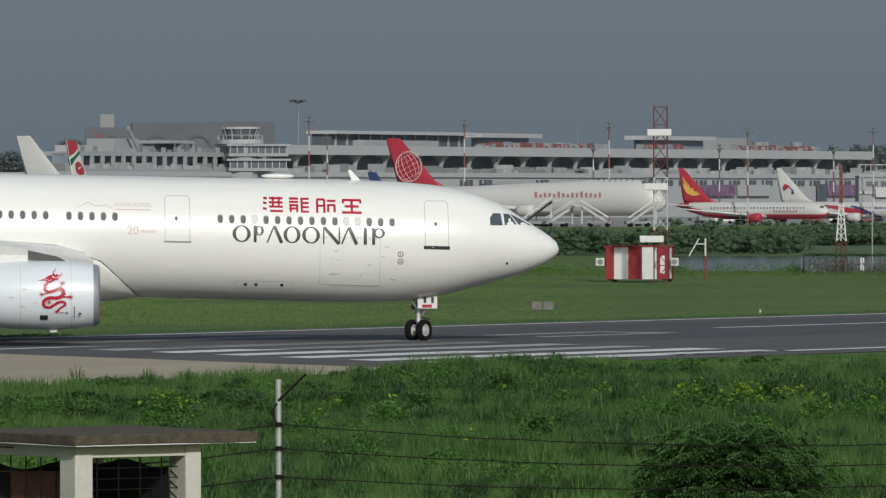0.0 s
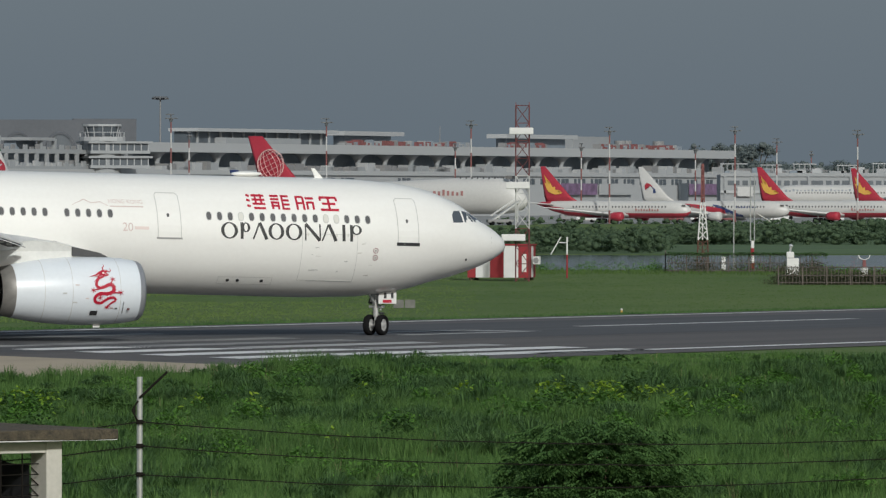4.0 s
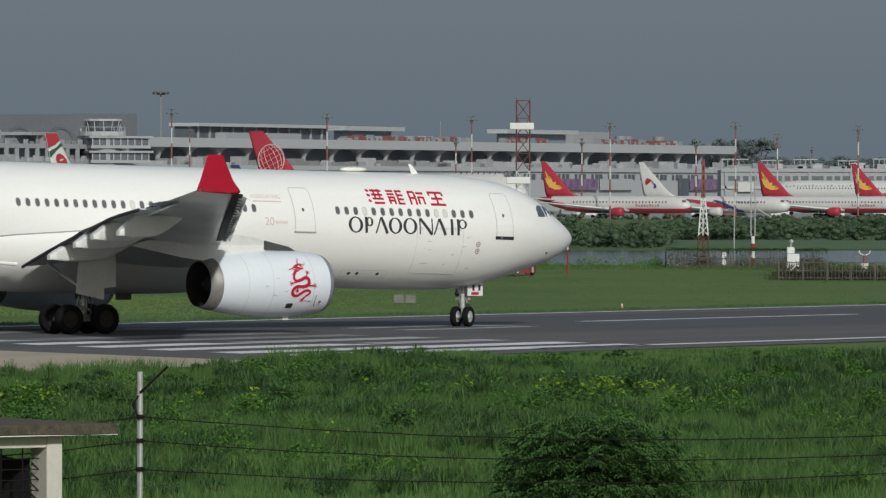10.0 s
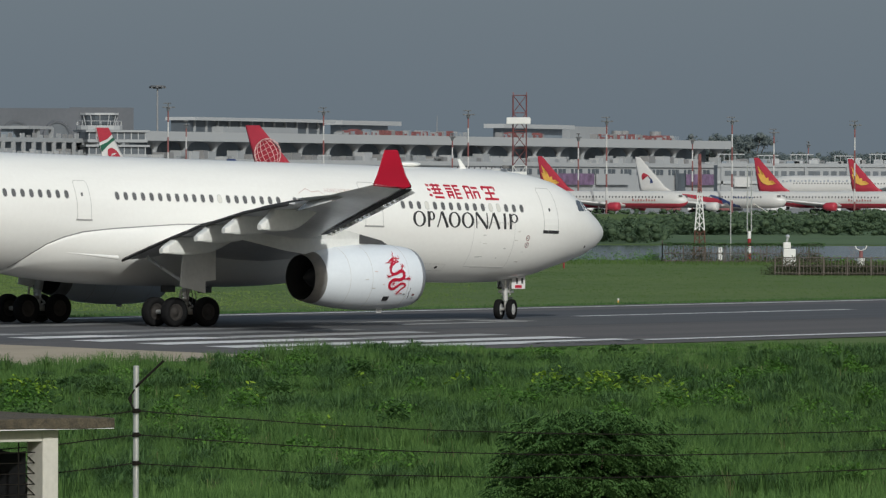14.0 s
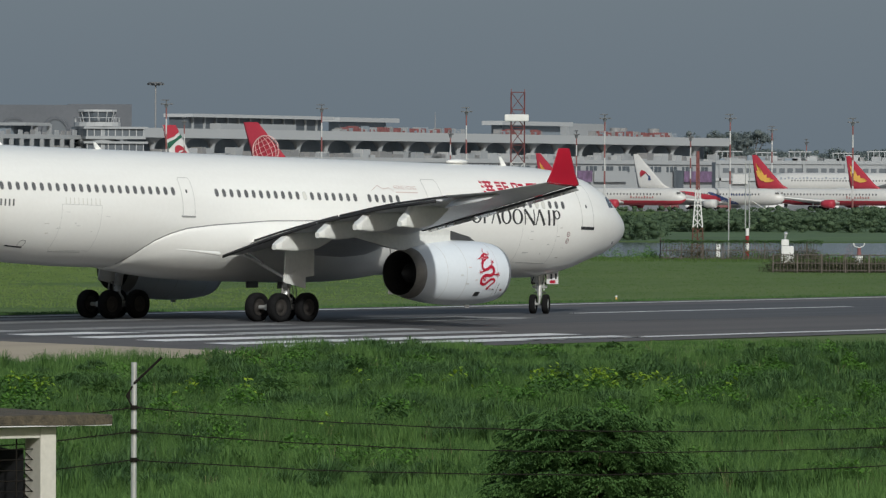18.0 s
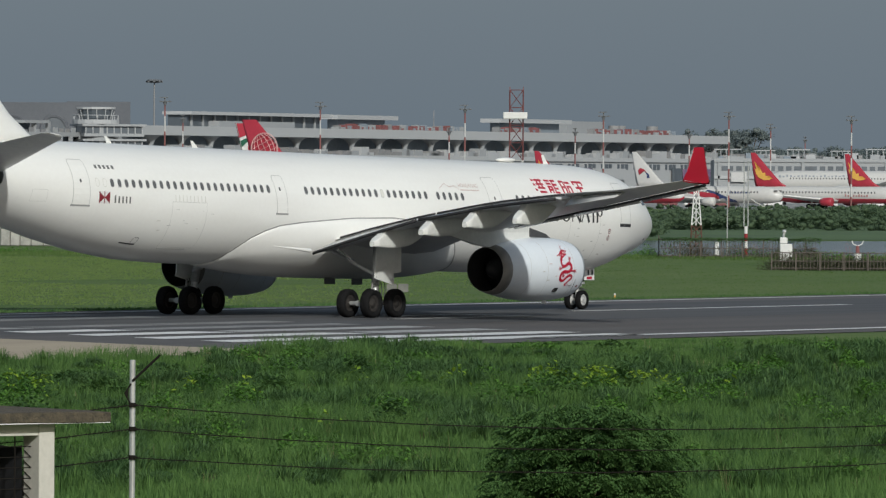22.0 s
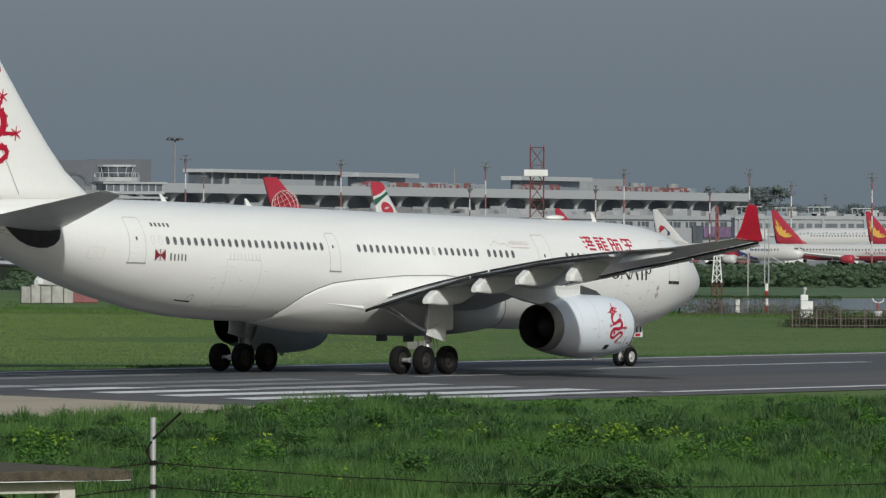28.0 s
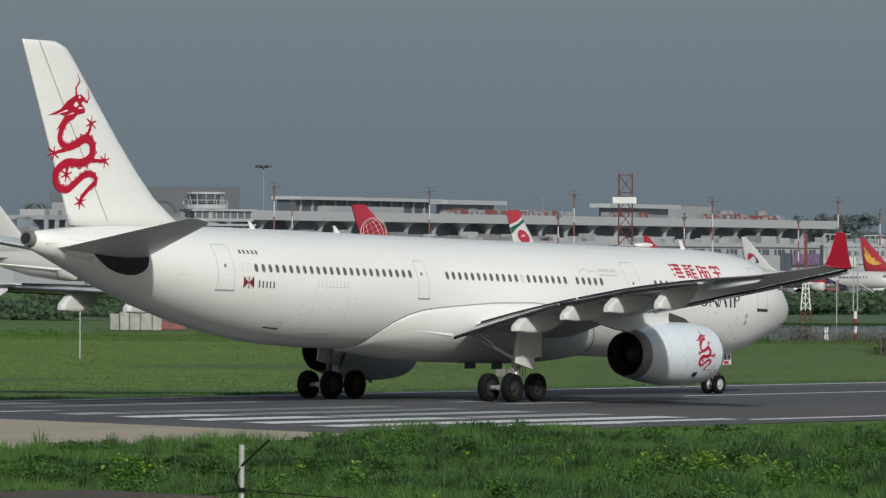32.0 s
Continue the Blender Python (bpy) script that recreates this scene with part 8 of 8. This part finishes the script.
def shrubs(n, x0, x1, y0, y1, h, leaf, mat, label, per=130, seed=1):
    g = np.random.default_rng(seed)
    cx, cy = g.uniform(x0, x1, n), g.uniform(y0, y1, n)
    far_off = y0 > 800
    r = g.uniform(0.35, 1.0, n) if far_off else g.uniform(0.8, 2.4, n)
    hh = h * (0.38 + 0.6 * g.uniform(0, 1, n)) * (1 + 0.55 * np.array([noise.noise((a * 0.07, 2.2, 0)) for a in cx]))
    if far_off:
        hh = h * (0.62 + 0.14 * g.uniform(0, 1, n) + 0.75 * np.array([noise.noise((a * 0.05, b * 0.035, seed + 0.5)) + 0.35 * noise.noise((a * 0.21, b * 0.11, seed)) for a, b in zip(cx, cy)]))
        hh = np.clip(hh, 0.25 * h, 1.25 * h)
    t, q = g.uniform(0, 2 * np.pi, (n, per)), g.uniform(0, 1, (n, per)) ** 0.5
    f = g.uniform(0, 1, (n, per))
    px = cx[:, None] + r[:, None] * q * np.cos(t) * (1 - 0.4 * f)
    py = cy[:, None] + r[:, None] * q * np.sin(t) * (1 - 0.4 * f)
    pz = hh[:, None] * (f * np.sqrt(1 - 0.75 * q * q)) - 0.03
    if far_off:
        # thickets with open meadow between them
        open_ = np.array([noise.noise((a * 0.035, b * 0.035, seed)) for a, b in zip(cx, cy)]) > -0.08
        open_ |= cy > y1 - 14
        open_ &= (cx < 24 + 0.05 * (cy - 812)) | (cy > 955)
        cx, cy, r, hh = cx[open_], cy[open_], r[open_], hh[open_]
        n = len(cx)
        lift = hh * g.uniform(0, 1, n) ** 0.7
        lumps("shrub_mass", [(a, b, 0.8 * c, 0.62 * d, 0.42 * d) for a, b, c, d in zip(cx, cy, lift, r)], mat, label)
        # leaves stand on the masses' skin
        v = g.normal(0, 1, (n, per, 3))
        v /= np.linalg.norm(v, axis=2)[:, :, None]
        far = g.uniform(0.55, 1.3, (n, per))
        px, py = cx[:, None] + r[:, None] * v[:, :, 0] * far, cy[:, None] + r[:, None] * v[:, :, 1] * far
        pz = 0.8 * lift[:, None] + 0.66 * r[:, None] * v[:, :, 2] * far
    return leaf_mass("shrub_belt", px.ravel(), py.ravel(), pz.ravel(), 0, leaf, mat, label, "shrubs", flat=2.2)


shrubs(6500, -95, 40, 812, 985, 2.9, 0.30, M_FARGREEN, "dense green shrubs beyond the pond", per=44, seed=3)
shrubs(4600, 30, 125, 958, 1075, 2.9, 0.30, M_FARGREEN, "dense green shrubs before the apron", per=44, seed=4)
shrubs(700, 12, 165, 1545, 1583, 1.7, 0.3, M_FARGREEN, "low green scrub along the edge of the apron", per=20, seed=6)
shrubs(260, -95, 110, 640, 655, 0.9, 0.18, M_WEED, "low weeds along the pond bank", per=110, seed=5)
vx = rng.uniform(19.35, 33.26, 3600)
vk = np.array([noise.noise((a * 0.7, 3.1, 0)) for a in vx])
vz = 1.72 + 0.22 * vk - np.abs(rng.normal(0, 0.20, 3600)) * (1 + 2.2 * np.clip(vk, 0, 1))
leaf_mass("fence_creeper", vx, 627.9 + rng.normal(0, 0.12, 3600), np.clip(vz, 0.05, 2.2), 0, 0.15, M_TUSSOCK, "green creeper along the top of the mesh fence", "creeper", flat=1.5)
shrubs(60, 19.77, 33.17, 628.3, 630.5, 1.5, 0.15, M_THICKET, "brownish thicket behind the long mesh fence", per=110, seed=12)
shrubs(280, 25.41, 36.25, 546, 551, 1.45, 0.14, M_THICKET, "brownish thicket behind the mesh fence", per=90, seed=9)


def tree(x, y, h, w, seed, label, leaf=0.9, mat=None, n=900):
    """A broad tree: tapered trunk, limbs, and a crown of leaf clumps with gaps."""
    g = random.Random(seed)
    t = thing("tree", pose(x, y, 0), label, "tree", "far trees")
    bm = bmesh.new()
    add_rod(bm, (0, 0, -0.1), (0.2, 0, h * 0.45), h * 0.028, h * 0.016, n=8)
    tips = []
    for i in range(11):
        a = 2 * math.pi * i / 11 + g.uniform(-0.3, 0.3)
        q = g.uniform(0.12, 0.42)
        e = (w * q * math.cos(a), w * q * math.sin(a), h * g.uniform(0.45, 0.92))
        add_rod(bm, (0.2, 0, h * g.uniform(0.3, 0.45)), e, h * 0.012, h * 0.004, n=5)
        tips.append(e)
    part("trunk", bm, M_BARK, t)
    pts = []
    for i in range(n):
        e = g.choice(tips)
        s = w * 0.155
        d = Vector((g.gauss(0, 1), g.gauss(0, 1), g.gauss(0, 1))).normalized() * (s * 1.7 * g.random() ** 0.5)
        pts.append((e[0] + d.x, e[1] + d.y, e[2] + 0.55 * d.z - 0.02 * h))
    lumps("inner_crown", [(e[0] + g.gauss(0, 0.08) * w, e[1] + g.gauss(0, 0.08) * w, e[2] + g.gauss(-0.05, 0.05) * h, w * 0.06, w * 0.05) for e in tips * 5], mat or M_HAZETREE, "dense inner crown", t)
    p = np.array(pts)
    c = leaf_mass("crown", p[:, 0], p[:, 1], p[:, 2], 0, leaf, mat or M_HAZETREE, "leafy crown with haze put into its green", "", flat=2.2, parent=t, kind="")


# far trees; their haze is only in the leaf colour
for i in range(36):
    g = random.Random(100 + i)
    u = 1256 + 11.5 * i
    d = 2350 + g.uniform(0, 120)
    tree((u - 784) / 12915 * d, d, g.uniform(22.5, 26) if u < 1345 else g.uniform(16.2, 18.6), g.uniform(11, 16), 200 + i, "tree beyond the terminal, its green paled to stand for haze", 0.80, n=2600)
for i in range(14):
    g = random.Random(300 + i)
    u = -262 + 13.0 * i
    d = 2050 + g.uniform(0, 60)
    tree((u - 784) / 12915 * d, d, g.uniform(16, 21), g.uniform(8, 13), 400 + i, "tree beside the terminal, its green paled to stand for haze", 0.80, n=2000)

palm = thing("palm_tree", FAR @ pose(-138.59, 1980, 0), "tall palm with drooping fronds beyond the apron", "palm tree")
bm = bmesh.new()
add_rod(bm, (0, 0, -0.1), (0.6, 0, 21.5), 0.38, 0.24, n=8)
part("trunk", bm, M_BARK, palm)
for i in range(18):
    a = 2 * math.pi * i / 18
    bm = bmesh.new()
    prev = None
    for k in range(7):
        q = k / 6
        c = Vector((0.6 + 4.6 * q * math.cos(a), 4.6 * q * math.sin(a), 21.5 + (2.6 if i % 2 else 1.2) * q - 4.2 * q * q))
        w = 0.75 * math.sin(math.pi * min(0.97, q * 0.9 + 0.08))
        s = Vector((-math.sin(a), math.cos(a), 0)) * w
        pr = [bm.verts.new(c + s - Vector((0, 0, 0.3 * w))), bm.verts.new(c + Vector((0, 0, 0.05))), bm.verts.new(c - s - Vector((0, 0, 0.3 * w)))]
        if prev:
            bm.faces.new((prev[0], prev[1], pr[1], pr[0])), bm.faces.new((prev[1], prev[2], pr[2], pr[1]))
        prev = pr
    part("frond", bm, M_HAZETREE, palm)

# the near bush: a small tree with feathery fronds
bush = thing("small_tree", pose(2.45, 117, 0), "small dense tree with dark green feathery leaves", "tree")
g = random.Random(11)
bm = bmesh.new()
add_rod(bm, (0, 0, -0.75), (0.05, 0, 1.5), 0.09, 0.06, n=10)
for i in range(22):
    a = g.uniform(0, 2 * math.pi)
    add_rod(bm, (0.05, 0, g.uniform(0.4, 1.5)), (g.uniform(0.2, 0.8) * math.cos(a), g.uniform(0.2, 0.8) * math.sin(a), g.uniform(1.6, 2.9)), 0.03, 0.008, n=6)
part("trunk", bm, M_BARK, bush)
bv, bf = [], []
for k in range(13):
    q = (k + 0.5) / 13
    reach = 1.46 * math.sqrt(max(0.0, 1 - abs((q - 0.10) / 0.95) ** 9.0))
    for ring in (1.0, 0.66, 0.3):
        sprays = int(3 + 11 * reach * ring)
        for i in range(sprays):
            a = 2 * math.pi * (i + 0.37 * k + ring) / sprays + g.uniform(-0.3, 0.3)
            rr = reach * ring * (1 + 0.30 * noise.noise((math.cos(a) * 1.7, math.sin(a) * 1.7, 0.9 * k))) * g.uniform(0.86, 1.06)
            hub = Vector((rr * math.cos(a), rr * math.sin(a), 0.33 + 2.96 * q + g.uniform(-0.07, 0.07) - 0.16 * rr + 0.12 * noise.noise((3 * a, k, 4.0))))
            big = g.uniform(0.75, 1.25)
            for m_i in range(g.randint(12, 17)):
                b0 = a + g.gauss(0, 1.15)
                out = Vector((math.cos(b0), math.sin(b0), g.uniform(0.0, 0.30))).normalized()
                sd = (out.cross(Vector((0, 0, 1))).normalized() + Vector((0, 0, g.gauss(0, 0.15)))).normalized()
                base = hub + Vector((g.gauss(0, 0.05), g.gauss(0, 0.05), g.gauss(0, 0.025)))
                ln, droop = g.uniform(0.20, 0.36) * big, g.uniform(0.10, 0.26) * big
                for j in range(7):
                    f = (j + g.uniform(0.25, 0.75)) / 7
                    c = base + out * ln * f - Vector((0, 0, droop * f * f))
                    l = g.uniform(0.050, 0.088) * (1.1 - 0.6 * abs(f - 0.45))
                    for s in (1, -1):
                        t = c + sd * (s * l * 0.7) + out * g.uniform(0.0, 0.05) - Vector((0, 0, l * g.uniform(0.45, 1.05)))
                        w = out * 0.019
                        b = len(bv)
                        bv += [c, c.lerp(t, 0.5) + w, t, c.lerp(t, 0.5) - w]
                        bf.append((b, b + 1, b + 2, b + 3))
mesh_ob("foliage", bv, bf, M_BUSH, bush)["label"] = "dark green feathery foliage"
n_ = 5000
a_, q_ = rng.uniform(0, 2 * np.pi, n_), rng.uniform(0, 1, n_)
r_ = 1.25 * np.sqrt(np.clip(1 - ((q_ - 0.22) / 0.8) ** 2, 0.02, 1)) * np.sqrt(rng.uniform(0, 1, n_))
leaf_mass("inner_foliage", r_ * np.cos(a_), r_ * np.sin(a_), 0.4 + 2.6 * q_, 0, 0.16, M_BUSH, "shaded inner leaves", "", parent=bush, kind="")

# ---- what moves ----


def taxi_at(t):
    for a, b in zip(TAXI, TAXI[1:]):
        if t <= b[0]:
            k = (t - a[0]) / (b[0] - a[0])
            return [p + (q - p) * k for p, q in zip(a[1:], b[1:])]
    return TAXI[-1][1:]


def motions():
    xs = [(0, -122), (6, 20), (9, 66), (13, 155), (16, 240), (19, 335), (23, 470), (28, 635), (31.5, 711), (32, 720)]
    rows = []
    for t, u in xs:
        y = 1640 + 0.11 * (u + 122)
        turn = 62 - 22 * min(1.0, t / 16)
        rows.append((t, pose((u - 784) * y / 12915 + 32 * math.cos(radians(turn)), y + 32 * math.sin(radians(turn)), 0, 0, 0, turn)))
    walk(mover, rows)
    walk(airliner, [(t, pose(x, y, 0, 0, 0, h)) for t, x, y, h in TAXI])
    # wheels roll by the way gone; the nose gear turns into the curve
    times = [0.25 * i for i in range(105)] + [32.0]
    gone, steps = 0.0, []
    for t0, t1 in zip(times, times[1:]):
        x0, y0, h0 = taxi_at(t0)
        x1, y1, h1 = taxi_at(t1)
        d = math.hypot(x1 - x0, y1 - y0)
        steps.append((t0, gone, d, h1 - h0))
        gone += d
    steps.append((32.0, gone, 0.0, 0.0))
    for hub, r in ROLLING:
        base = hub.matrix_basis.copy()
        walk(hub, [(t, base @ Matrix.Rotation(g / r, 4, "Y")) for t, g, d, dh in steps])
    base = nose_gear.matrix_basis.copy()
    rows = []
    for i in range(0, len(steps) - 1, 4):
        t = steps[i][0]
        span = steps[i:i + 4]
        d, dh = sum(s[2] for s in span), sum(s[3] for s in span)
        steer = math.atan2(25.4 * radians(dh), max(d, 0.05)) if d > 0.3 else 0.0
        rows.append((t, base @ Matrix.Rotation(max(-0.2, min(1.0, steer)), 4, "Z")))
    rows.append((32.0, base))
    walk(nose_gear, rows)


motions()
